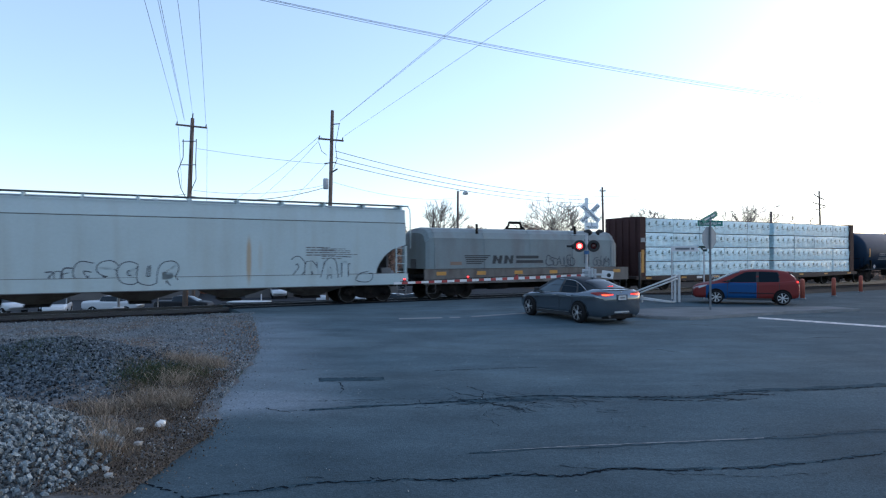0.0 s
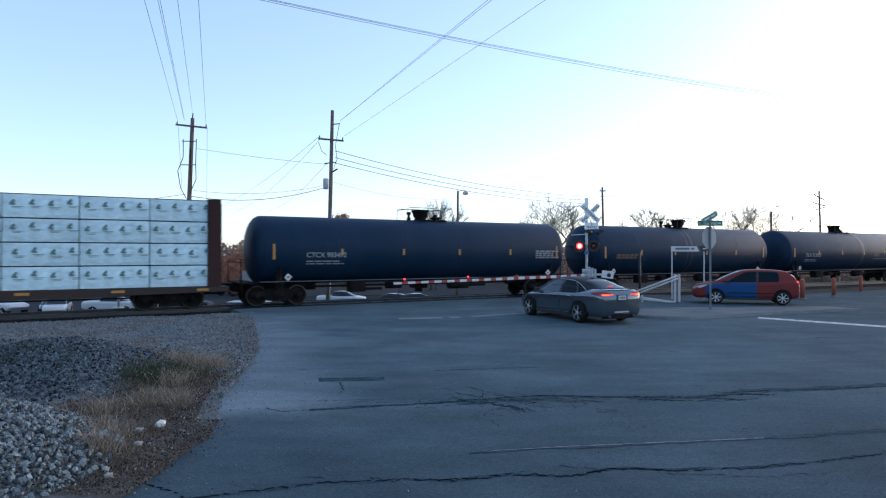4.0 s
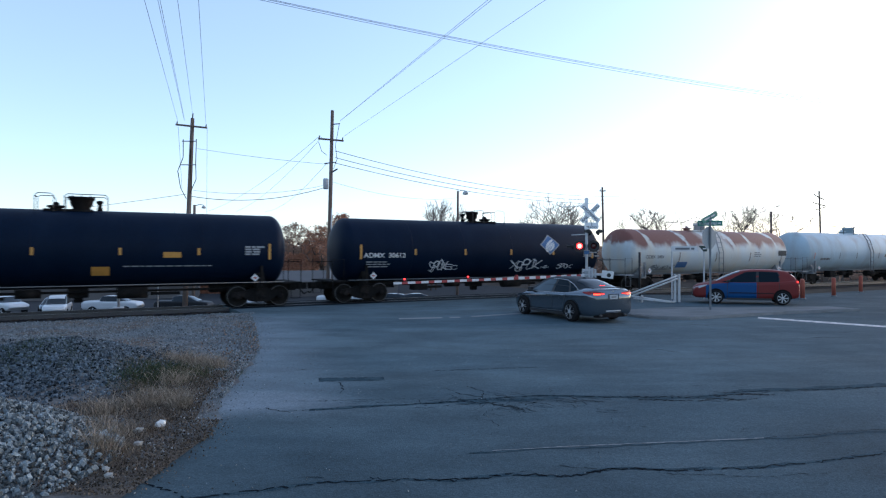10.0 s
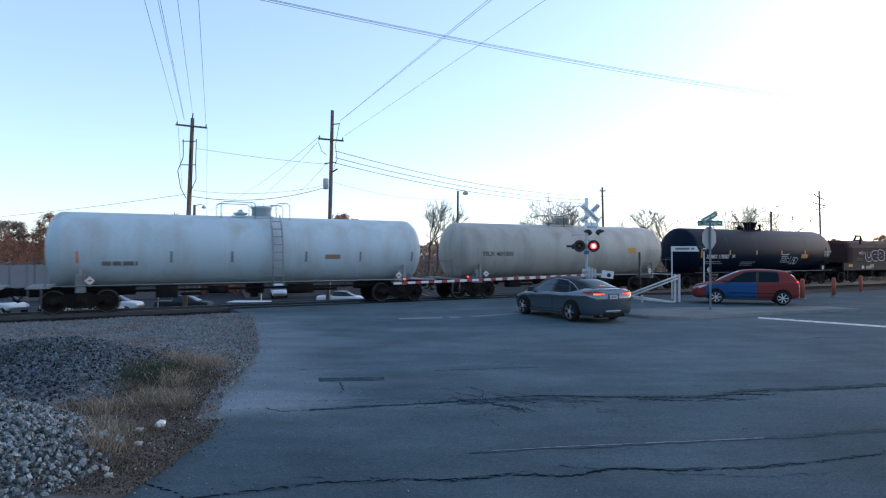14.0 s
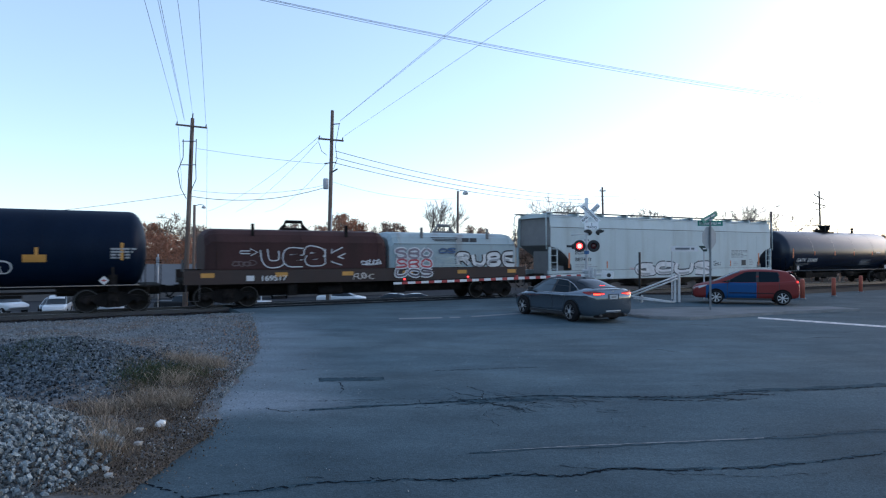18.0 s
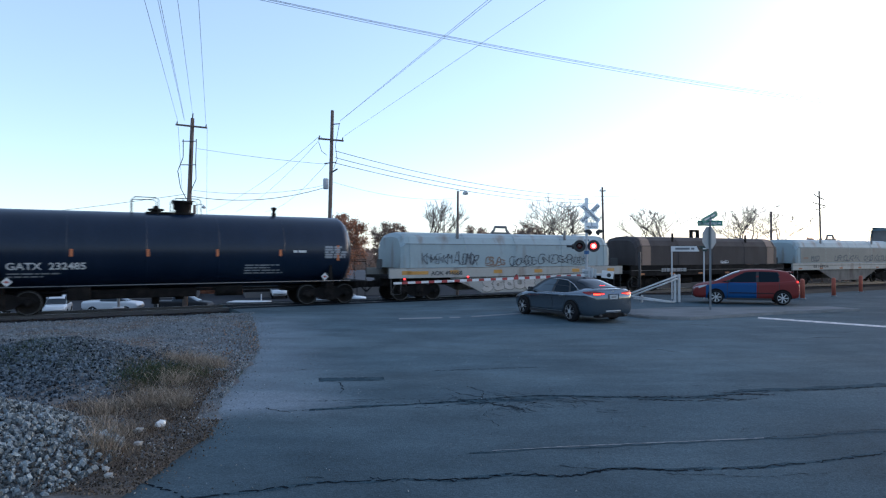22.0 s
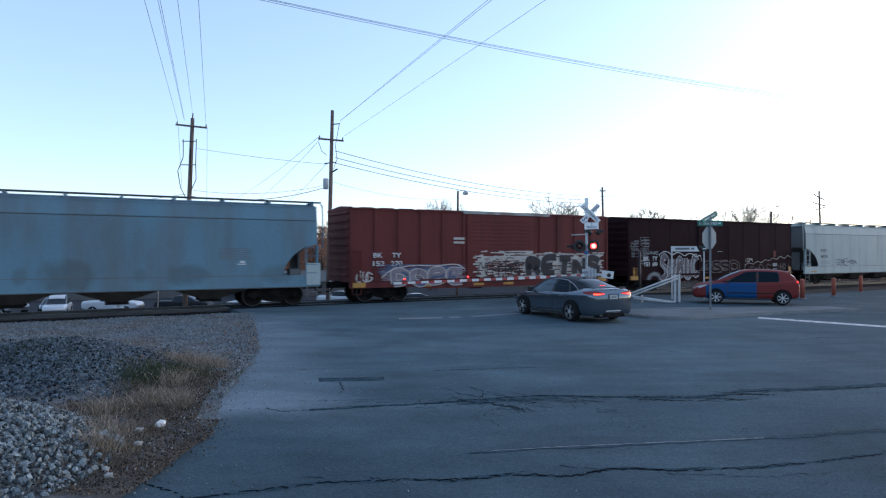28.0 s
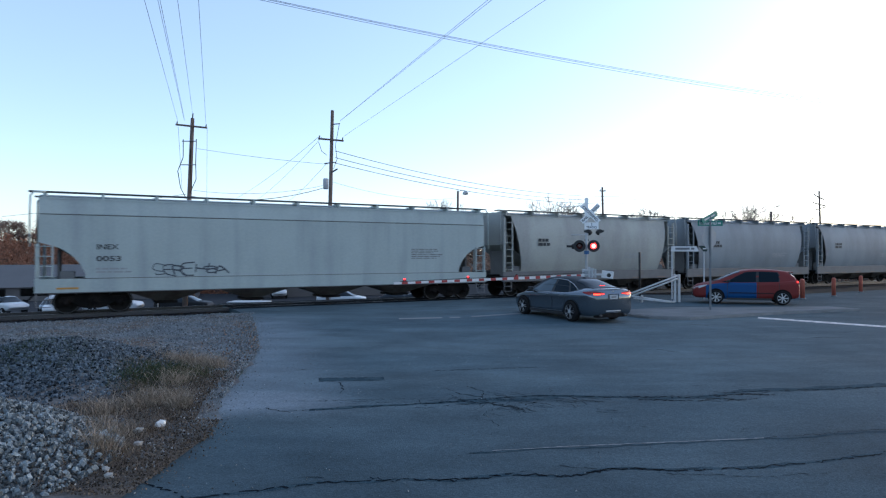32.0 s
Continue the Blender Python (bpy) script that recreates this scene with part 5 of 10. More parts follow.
    # discharge bays
    for k in range(bays):
        cx = -hl + length * (k + 0.5) / bays * 0.72 + length * 0.14
        w = length * 0.72 / bays * 0.46
        bm = bm_new()
        up = [bm.verts.new(p) for p in ((cx - w, -1.3, 1.3), (cx + w, -1.3, 1.3), (cx + w, 1.3, 1.3), (cx - w, 1.3, 1.3))]
        up2 = [bm.verts.new(p) for p in ((cx - w, -1.35, 0.84), (cx + w, -1.35, 0.84), (cx + w, 1.35, 0.84), (cx - w, 1.35, 0.84))]
        lo = [bm.verts.new(p) for p in ((cx - 0.32, -0.5, 0.36), (cx + 0.32, -0.5, 0.36), (cx + 0.32, 0.5, 0.36), (cx - 0.32, 0.5, 0.36))]
        for a, b in ((up, up2), (up2, lo)):
            for i in range(4):
                bm.faces.new((a[i], a[(i + 1) % 4], b[(i + 1) % 4], b[i]))
        bm.faces.new(lo)
        bay = part("discharge_bay", bm, M["frame_dust"], car)
        part("gate", boxes((cx - 0.42, cx + 0.42, -0.75, 0.75, 0.27, 0.37), bev=0.01), under, bay)
    part("centre_sill", boxes((-hl, hl, -0.25, 0.25, 0.8, 1.15)), under, car)
    if marks:
        for k in range(6):
            x = -hl + 1.2 + (length - 2.4) * k / 5
            part("reflector", boxes((x - 0.32, x + 0.32, -W - 0.019, -W, 0.86, 0.91)), M["tan"], car)
    if not curved:
        lip = part("seam_lip", boxes((-hl + 0.15, hl - 0.15, -W - 0.014, -W + 0.02, 3.70, 3.735)), paint, car)
        part("lip_joint", boxes((-hl + 0.15, hl - 0.15, -W - 0.006, -W + 0.02, 3.675, 3.7)), M["rail_steel"], lip)
        part("sill_joint", boxes((-hl + 1.4, hl - 1.4, -W - 0.018, -W + 0.01, 1.33, 1.352)), M["shadow_steel"], car)
        for k in range(1, 12):
            x = -hl + length * k / 12
            part("sheet_joint", boxes((x - 0.006, x + 0.006, -W - 0.004, -W + 0.01, 1.36, 3.66)), paint, car)
    # dark strip paints the shadow line along the sill's bottom edge
    part("sill_edge", boxes((-hl + 0.02, hl - 0.02, -W - 0.02, -W + 0.05, sill[0] - 0.02, sill[0] + 0.015)), M["rail_steel"], car)
    bars(car, lines_of(hl - 4.2, 2.45, 6, 1.7, 0.035, seed, 0.05), -W - 0.006, M["letter_grey"] if curved else M["shadow_steel"])
    return car, hl, -W - 0.008


def hood(car, x0, x1, paint, end_paint=None, split=2.72, top=3.3, base=1.6, W=1.42, stripe=0.75, bracket=True):
    """A coil-car cover with a peaked rounded roof and sloping ends."""
    pale = paint is M["coil_white"]
    prof = [(W, base), (W, split), (W - 0.05, split + 0.02), (W - 0.2, top - 0.24), (W - 0.42, top - 0.07), (0.6, top), (0, top + 0.03)]
    full = prof + [(-y, z) for y, z in prof[-2::-1]]
    bm = bm_new()
    rings = []
    for x, k in ((x0, 0.86), (x0 + 0.18, 0.97), (x0 + 0.4, 1.0), (x1 - 0.4, 1.0), (x1 - 0.18, 0.97), (x1, 0.86)):
        rings.append([bm.verts.new((x, y * (0.94 + 0.06 * (k - 0.86) / 0.14), base + (z - base) * k)) for y, z in full])
    for a, b in zip(rings, rings[1:]):
        for i in range(len(full) - 1):
            bm.faces.new((a[i], a[i + 1], b[i + 1], b[i]))
    bm.faces.new(rings[0])
    bm.faces.new(rings[-1][::-1])
    h = part("hood", bm, paint, car)
    n = max(2, int((x1 - x0) / 3.0))
    for k in range(n + 1):
        x = x0 + 0.45 + (x1 - x0 - 0.9) * k / n
        for sy in (-1, 1):
            p = [(x, sy * (W + 0.006), base + 0.02), (x, sy * (W + 0.006), split), (x, sy * (W - 0.19), top - 0.22), (x, sy * (W - 0.41), top - 0.05)]
            bm = bm_new()
            chain(bm, p, 0.012, 4)
            part("rib", bm, paint, h)
    part("seam", boxes((x0 + 0.2, x1 - 0.2, -W - 0.014, -W + 0.02, split - 0.02, split + 0.02)), M["coil_grey"] if pale else paint, h)
    if end_paint is not None:
        for a, b in ((x0 + 0.42, x0 + 0.42 + stripe), (x1 - 0.42 - stripe, x1 - 0.42)):
            bm = bm_new()
            for sy in (-1, 1):
                pts = [(sy * (W + 0.008), base + 0.01), (sy * (W + 0.008), split), (sy * (W - 0.042), split + 0.02), (sy * (W - 0.192), top - 0.232), (sy * (W - 0.41), top - 0.06), (sy * 0.6, top + 0.008)]
                va = [bm.verts.new((a, y, z)) for y, z in pts]
                vb = [bm.verts.new((b, y, z)) for y, z in pts]
                for i in range(len(pts) - 1):
                    bm.faces.new((va[i], va[i + 1], vb[i + 1], vb[i]))
            part("end_stripe", bm, end_paint, h)
    if bracket:
        c = (x0 + x1) / 2
        bm = bm_new()
        if paint is M["coil_dark"]:
            # a square portal
            for x in (c - 0.31, c + 0.31):
                box(bm, x - 0.07, x + 0.07, -0.1, 0.1, top - 0.05, top + 0.52)
            box(bm, c - 0.38, c + 0.38, -0.1, 0.1, top + 0.4, top + 0.54, 0.02)
        else:
            chain(bm, [(c - 0.62, 0, top), (c - 0.4, 0, top + 0.24), (c - 0.36, 0, top + 0.4), (c + 0.36, 0, top + 0.4), (c + 0.4, 0, top + 0.24), (c + 0.62, 0, top)], 0.075, 8)
            extrude(bm, [(c - 0.75, top), (c + 0.75, top), (c + 0.5, top + 0.12), (c - 0.5, top + 0.12)], -0.09, 0.09, "y")
        part("lifting_bracket", bm, M["under"] if not pale else M["shadow_steel"], h)
    for x in (x0 + 0.24 * (x1 - x0), x0 + 0.76 * (x1 - x0)):
        part("corner_guide", boxes((x - 0.06, x + 0.06, -W + 0.14, -W + 0.22, top - 0.3, top + 0.22)), M["under"] if not pale else M["shadow_steel"], h)
    return h


def coil_car(q0, q1, hoods, frame_paint, label, belly=True, sill=(1.05, 1.58), dull=False, belly_paint=None):
    """A coil car; hoods: rows of q0, q1, paint, stripe paint, bracket; dull: few small amber plates low on the sill."""
    car, length = railcar("coil_car", q0, q1, label, "coil car", 1.75)
    hl = length / 2
    qm = (q0 + q1) / 2
    W = 1.5
    for s in (-1, 1):
        bm = bm_new()
        y0, y1 = sorted((s * W, s * (W - 0.12)))
        extrude(bm, [(-hl, sill[0]), (hl, sill[0]), (hl, sill[1]), (-hl, sill[1])], y0, y1, "y")
        part("side_sill", bm, frame_paint, car)
        if belly:
            y0, y1 = sorted((s * (W - 0.1), s * (W - 0.2)))
            bm = bm_new()
            extrude(bm, [(-hl + 3.0, 1.2), (-hl + 4.9, 0.42), (-hl + 5.2, 0.28), (hl - 5.2, 0.28), (hl - 4.9, 0.42), (hl - 3.0, 1.2)], y0, y1, "y")
            part("belly_plate", bm, belly_paint or frame_paint, car)
    part("deck", boxes((-hl, hl, -1.4, 1.4, 1.08, 1.22), (-hl, hl, -0.35, 0.35, 0.7, 1.1)), M["under"], car)
    for a, b, paint, stripe, bracket, *crest in hoods:
        hood(car, (a - qm) * SPEED, (b - qm) * SPEED, paint, stripe, base=sill[1] + 0.02, bracket=bracket, **({"top": crest[0], "split": 3.0} if crest else {}))
    for k in range(6):
        x = -hl + 0.9 + (length - 1.8) * k / 5
        if dull:
            part("reflector", boxes((x - 0.2, x + 0.2, -W - 0.006, -W, sill[0] + 0.05, sill[0] + 0.15)), M["amber"], car)
        else:
            part("reflector", boxes((x - 0.26, x + 0.26, -W - 0.006, -W, sill[1] - 0.3, sill[1] - 0.12)), M["yellow"], car)
    if not belly:
        part("centre_sill", boxes((-hl + 3.2, hl - 3.2, -0.4, 0.4, 0.42, 0.9)), M["under"], car)
        part("brake_reservoir", rods(((-2.7, -0.95, 0.62), (-1.6, -0.95, 0.62), 0.2), n=12), M["under"], car)
        part("brake_cylinder", boxes((0.9, 1.5, -1.2, -0.7, 0.42, 0.95), bev=0.04), M["under"], car)
        part("hand_brake_box", boxes((-4.1, -3.7, -1.25, -0.85, 0.45, 0.95), bev=0.03), M["under"], car)
    if dull:
        part("sill_ledge", boxes((-hl, hl, -W - 0.03, -W + 0.01, sill[0] + 0.3, sill[0] + 0.33)), M["frame_dust"], car)
    for s in (-1, 1):
        bm = bm_new()
        x = s * (hl - 0.1)
        chain(bm, [(x, -1.45, 1.2), (x, -1.45, 0.35), (x - s * 0.5, -1.45, 0.35), (x - s * 0.5, -1.45, 1.2)], 0.02)
        part("end_step", bm, M["rail_steel"], car)
        part("brake_wheel", boxes((s * (hl - 0.12) - 0.03, s * (hl - 0.12) + 0.03, -0.3, 0.3, 1.5, 2.0), bev=0.02), M["rail_steel"], car)
    return car, hl, -1.42 - 0.016


def box_car(q0, q1, paint, label, ribs=13, flat=False, doorway=(-1.85, 1.85), patch=None):
    """A boxcar; q0, q1 its ends; patch: a stretch of bare galvanised roof."""
    car, length = railcar("box_car", q0, q1, label, "boxcar", 1.9)
    hl = length / 2
    W, z0, z1 = 1.5, 0.95, 4.38
    part("body", boxes((-hl, hl, -W, W, z0, z1 - 0.08), bev=0.03), paint, car)
    bm = bm_new()
    extrude(bm, [(-W - 0.05, z1 - 0.1), (-W - 0.05, z1 - 0.03), (0, z1 + 0.08), (W + 0.05, z1 - 0.03), (W + 0.05, z1 - 0.1)], -hl - 0.03, hl + 0.03)
    roof = part("roof", bm, paint, car)
    bm = bm_new()
    k = int(length / 1.0)
    for i in range(k + 1):
        x = -hl + 0.1 + (length - 0.2) * i / k
        extrude(bm, [(-W - 0.07, z1 - 0.09), (-W - 0.07, z1 + 0.0), (0, z1 + 0.12), (W + 0.07, z1 + 0.0), (W + 0.07, z1 - 0.09)], x - 0.03, x + 0.03)
    part("roof_rib", bm, paint, roof)
    if patch:
        bm = bm_new()
        extrude(bm, [(-W - 0.078, z1 - 0.14), (-W - 0.078, z1 + 0.01), (0, z1 + 0.13), (W + 0.078, z1 + 0.01), (W + 0.078, z1 - 0.14)], patch[0], patch[1])
        part("roof_sheet", bm, M["roof_steel"], roof, "bare galvanised roof sheets")
    d0, d1 = doorway
    if not flat:
        for i in range(ribs + 1):
            x = -hl + 0.06 + (length - 0.12) * i / ribs
            if d0 - 0.1 < x < d1 + 0.1:
                continue
            part("side_rib", boxes((x - 0.06, x + 0.06, -W - 0.05, -W + 0.01, z0 + 0.02, z1 - 0.12), bev=0.012), paint, car)
    else:
        for i in range(ribs + 1):
            x = -hl + 0.06 + (length - 0.12) * i / ribs
            part("side_rib", boxes((x - 0.02, x + 0.02, -W - 0.012, -W + 0.01, z0 + 0.02, z1 - 0.12)), paint, car)
    door = part("door", boxes((d0, d1, -W - 0.07, -W + 0.02, z0 + 0.1, z1 - 0.2), bev=0.02), paint, car)
    slat = finish(boxes((d0 + 0.06, d1 - 0.06, -W - 0.085, -W - 0.06, -0.03, 0.03), bev=0.008), "door_rib", paint)
    if not flat:
        for k in range(15):
            part("door_rib", slat, None, door, "", pose(0, 0, z0 + 0.3 + k * 0.19))
    for x in (d0 + 0.9, d1 - 0.9) if flat else ():
        part("lock_bar", rods(((x, -W - 0.12, z0 + 0.05), (x, -W - 0.12, z1 - 0.25), 0.025)), paint, door)
    part("door_track", boxes((d0 - 2.6, d1 + 0.2, -W - 0.12, -W + 0.02, z0 - 0.02, z0 + 0.1), bev=0.01), paint, car)
    bm = bm_new()
    extrude(bm, [(-hl, 0.95), (-hl, 0.69), (-hl + 3.2, 0.69), (-hl + 4.0, 0.58), (hl - 4.0, 0.58), (hl - 3.2, 0.69), (hl, 0.69), (hl, 0.95)], -W - 0.01, -W + 0.06, "y")
    part("side_sill", bm, paint, car)
    for s in (-1, 1):
        bm = bm_new()
        for k in range(9):
            z = z0 + 0.25 + k * 0.36
            xa, xb = sorted((s * hl, s * (hl + 0.06)))
            box(bm, xa, xb, -W + 0.12, W - 0.12, z, z + 0.16, 0.02)
        part("end_corrugation", bm, paint, car)
        part("end_ladder", ladder_mesh(1.5, 0.42, 0.36), paint, car, "", pose(s * (hl - 0.35) - 0.21, -W - 0.07, 0.95))
        st = bm_new()
        xx = s * (hl - 0.35) - 0.21
        chain(st, [(xx, -W, 0.85), (xx, -W, 0.4), (xx + 0.42, -W, 0.4), (xx + 0.42, -W, 0.85)], 0.02)
        part("step", st, paint, car)
        part("sill_panel", boxes((s * (hl - 0.45) - 0.3, s * (hl - 0.45) + 0.3, -W - 0.058, -W - 0.012, 0.72, 0.94)), M["yellow"], car)
    for x in (-hl * 0.5, -0.9, 0.9, hl * 0.5):
        part("reflector", boxes((x - 0.3, x + 0.3, -W - 0.03, -W - 0.012, 0.68, 0.8)), M["yellow"], car)
    part("centre_sill", boxes((-hl, hl, -0.3, 0.3, 0.75, 0.98)), M["under"], car)
    part("air_tank", boxes((-1.2, -0.4, -1.2, -0.8, 0.5, 0.9), bev=0.1), M["under"], car)
    part("brake_box", boxes((0.5, 1.3, -1.1, -0.7, 0.55, 0.85), bev=0.04), M["under"], car)
    return car, hl, -W - 0.056


def centerbeam_car(q0, q1, label):
    car, length = railcar("lumber_car", q0, q1, label, "lumber car", 2.2)
    hl = length / 2
    brown = M["frame_brown"]
    part("deck", boxes((-hl, hl, -1.4, 1.4, 0.77, 0.92), bev=0.02), brown, car)
    for s in (-1, 1):
        y0, y1 = sorted((s * 1.48, s * 1.36))
        bm = bm_new()
        extrude(bm, [(-hl, 0.91), (hl, 0.91), (hl, 0.72), (hl - 3.5, 0.66), (hl - 5, 0.6), (-hl + 5, 0.6), (-hl + 3.5, 0.66), (-hl, 0.72)], y0, y1, "y")
        part("side_sill", bm, brown, car)
        xa, xb = sorted((s * (hl - 0.3), s * (hl - 0.82)))
        bk = part("bulkhead", boxes((xa, xb, -1.45, 1.45, 0.9, 4.46), bev=0.03), M["coil_brown"], car)
        bm = bm_new()
        for y in (-1.1, -0.55, 0, 0.55, 1.1):
            xo = sorted((s * (hl - 0.32), s * (hl - 0.24)))
            box(bm, xo[0], xo[1], y - 0.07, y + 0.07, 1.05, 4.3)
        part("bulkhead_rib", bm, M["coil_brown"], bk)
    part("centre_beam", boxes((-hl + 0.5, hl - 0.5, -0.09, 0.09, 0.92, 4.48), (-hl + 0.5, hl - 0.5, -0.3, 0.3, 4.42, 4.5)), M["coil_brown"], car)
    part("centre_sill", boxes((-hl, hl, -0.35, 0.35, 0.55, 0.86)), M["under"], car)
    part("brake_reservoir", rods(((-3.4, -0.85, 0.45), (-2.2, -0.85, 0.45), 0.2), n=12), M["under"], car)
    part("brake_cylinder", boxes((1.2, 2.0, -1.1, -0.6, 0.3, 0.75), bev=0.05), M["under"], car)
    part("brake_rod", rods(((-hl + 3.4, -0.6, 0.5), (hl - 3.4, -0.6, 0.5), 0.03)), M["under"], car)
    # wrapped lumber
    r = random.Random(5)
    colw, rowh = 2.366, 0.87
    variants = []
    for k in range(4):
        bm = bm_new()
        nx, nz = 12, 6
        sag = [[noise.noise(Vector((i * 0.55, j * 0.9, k * 13.7))) * 0.03 for j in range(nz + 1)] for i in range(nx + 1)]

        def wall(y, s):
            g = [[bm.verts.new((colw * (i / nx - 0.5) * 0.985, y + s * (sag[i][j] + 0.02 * math.sin(math.pi * j / nz)), 0.02 + (rowh - 0.045) * j / nz)) for j in range(nz + 1)] for i in range(nx + 1)]
            for i in range(nx):
                for j in range(nz):
                    bm.faces.new((g[i][j], g[i + 1][j], g[i + 1][j + 1], g[i][j + 1])).smooth = True
            return g
        wall(-0.6, -1)
        box(bm, -colw * 0.49, colw * 0.49, -0.58, 0.58, 0.03, rowh - 0.035, 0.05)
        variants.append(finish(bm, "lumber_pack", M["wrap"]))
    bm = bm_new()
    for cx, cz, w, hh in ((-0.01, 0.19, 0.055, 0.075), (0.035, 0.25, 0.045, 0.06), (-0.055, 0.14, 0.04, 0.05), (0.03, 0.13, 0.06, 0.045)):
        bm.faces.new([bm.verts.new((cx + w * math.cos(k * 0.785 + 0.4), -0.668 - 0.001 * k, cz + hh * math.sin(k * 0.785 + 0.4))) for k in range(8)])
    for x0, x1, z in ((-0.05, 0.3, 0.03), (0.0, 0.24, -0.02)):
        bm.faces.new([bm.verts.new((u, -0.668, v)) for u, v in ((x0, z), (x1, z), (x1, z + 0.018), (x0, z + 0.018))])
    mark = finish(bm, "print", M["wrap_mark"])
    qm = (q0 + q1) / 2
    ga, gb = -hl + 0.84, (7.71 - qm) * SPEED
    gb = max(gb, ga + 5 * colw + 0.38)
    for start, cols in ((ga, 5), (gb, 4)):
        for c in range(cols):
            for row in range(4):
                for s in (-1, 1):
                    x = start + (c + 0.5) * colw
                    m = pose(x, s * 0.76 + r.uniform(-0.02, 0.02), 0.925 + row * rowh, 0, 0, 0 if s < 0 else 180)
                    b = part("lumber_pack", variants[r.randrange(4)], None, car, "", m)
                    if s < 0:
                        off = r.uniform(-0.1, 0.1)
                        for i in range(4):
                            part("print", mark, None, b, "", pose(-colw * 0.37 + i * colw * 0.245 + off, 0, rowh * (0.46 if i % 2 else 0.4) + r.uniform(-0.03, 0.03)))
    for k in range(8):
        x = -hl + 1 + (length - 2) * k / 7
        part("reflector", boxes((x - 0.22, x + 0.22, -1.487, -1.48, 0.76, 0.86)), M["yellow"], car)
    part("notice", boxes((-hl + 0.42, -hl + 0.62, -1.475, -1.455, 1.15, 2.5)), M["yellow"], car, "faded yellow notice strip on the end post")
    part("notice", boxes((-hl + 0.38, -hl + 0.7, -1.475, -1.455, 2.95, 3.2)), M["letter_grey"], car)
    letters(car, "37574", -5.2, 0.71, 0.17, -1.487, M["letter_white"], 0.95)
    bars(car, [(-6.4, -5.9, 0.73, 0.87)], -1.487, M["letter_white"])
    return car, hl


# the train, head end first
stained(M["hopper_beige"], [(2.28, 2.0, 0.13, 1.2, 0.75), (2.75, 2.1, 0.12, 0.8, 0.22)], (0.36, 0.24, 0.12), 0.25)
c, h, y = hopper_car(3.62, 5.281, M["hopper_beige"], "pale beige covered hopper car with dark sprayed tags", seed=1, marks=False)
scrawl(c, -4.0, -0.5, 1.0, 2.0, y, 3, M["ink_dark"], M["hopper_beige"], None, 6, 0.038, word="CSGUR", fatness=1.3, over=0.16)
tag(c, -4.85, -4.15, 1.3, 1.7, y, 4, M["ink_dark"], 3, 0.045, word="ZOE")
scrawl(c, 3.95, 6.8, 0.98, 2.12, y, 5, M["ink_dark"], M["hopper_beige"], None, 4, 0.038, word="2NAT", fatness=1.15, over=0.12)
tag(c, 7.0, 7.6, 0.95, 1.45, y - 0.02, 105, M["ink_dark"], 4, 0.025, word="O")
bars(c, lines_of(4.7, 2.5, 4, 1.35, 0.05, 9), y, M["shadow_steel"])
c, h, y = coil_car(5.36, 6.51, [(5.37, 6.44, M["coil_grey"], None, True, 3.56)], M["frame_dust"], "grey-hooded coil car with a faded black logo", belly=False, sill=(0.78, 1.5))
bars(c, [(-4.39 + i * 0.03, -2.85 - i * 0.13, 2.13 - i * 0.095, 2.18 - i * 0.095) for i in range(5)], y, M["letter_black"], "logo_stripe")
for x0, x1 in ((-2.75, -2.12), (-2.04, -1.42)):
    bm = bm_new()
    bm.faces.new([bm.verts.new((x0 + u * (x1 - x0), y, 1.75 + v * 0.42)) for u, v in ((0, 0), (0.3, 0), (0.42, 0.55), (0.62, 0), (0.9, 0), (1.0, 1), (0.72, 1), (0.62, 0.45), (0.4, 1), (0.12, 1))])
    part("logo", bm, M["letter_black"], c)
bars(c, [(-1.26, 0.2, 2.01, 2.16), (-1.26, 0.5, 1.77, 1.92)], y, M["letter_black"])
tag(c, 0.7, 2.6, 1.6, 2.1, y, 6, M["ink_dark"], 8, 0.04)
tag(c, 4.0, 5.1, 1.6, 2.05, y, 106, M["ink_dark"], 4, 0.05)
bars(c, [(3.36, 3.44, 1.72, 2.38), (3.62, 3.72, 1.6, 2.36)], y, M["ink_dark"])
letters(c, "63665", -3.75, 0.86, 0.2, -1.506, M["letter_black"], 1.0)
bars(c, [(-4.3, -3.95, 0.86, 1.06)], -1.506, M["letter_black"])
bars(c, [(-5.2, -4.55, 1.7, 1.86)], y, M["tan"])
centerbeam_car(6.57, 8.58, "brown centre-beam lumber car stacked with white-wrapped bundles")

c, h, y = tank_car(8.66, 10.13, M["tank_blue"], "blue-grey weathered tank car with faded stencils", strip=M["yellow"], fit=(0.1, 0.95, -0.55), rails=((-0.9, 0.7), (0.95, 1.6)))
letters(c, "CTCX 983492", -h + 2.3, 2.1, 0.22, y, M["letter_grey"])
bars(c, lines_of(-h + 2.3, 1.9, 2, 1.8, 0.05, 5), y, M["letter_grey"])
bars(c, lines_of(h - 2.3, 2.35, 4, 1.6, 0.08, 105, 0.03), y, M["letter_grey"])
wrap_on(c, 1.52, 2.42)
c, h, y = tank_car(10.28, 11.67, M["tank_blue"], "blue-grey tank car with orange bars and reflectors", strip=M["yellow"], fit=(0.55, -0.35, -1.0), rails=((-1.1, -0.2), (0.2, 1.0)))
bars(c, lines_of(-6.25, 2.12, 2, 2.2, 0.13, 6, 0.02), y, M["faded_orange"])
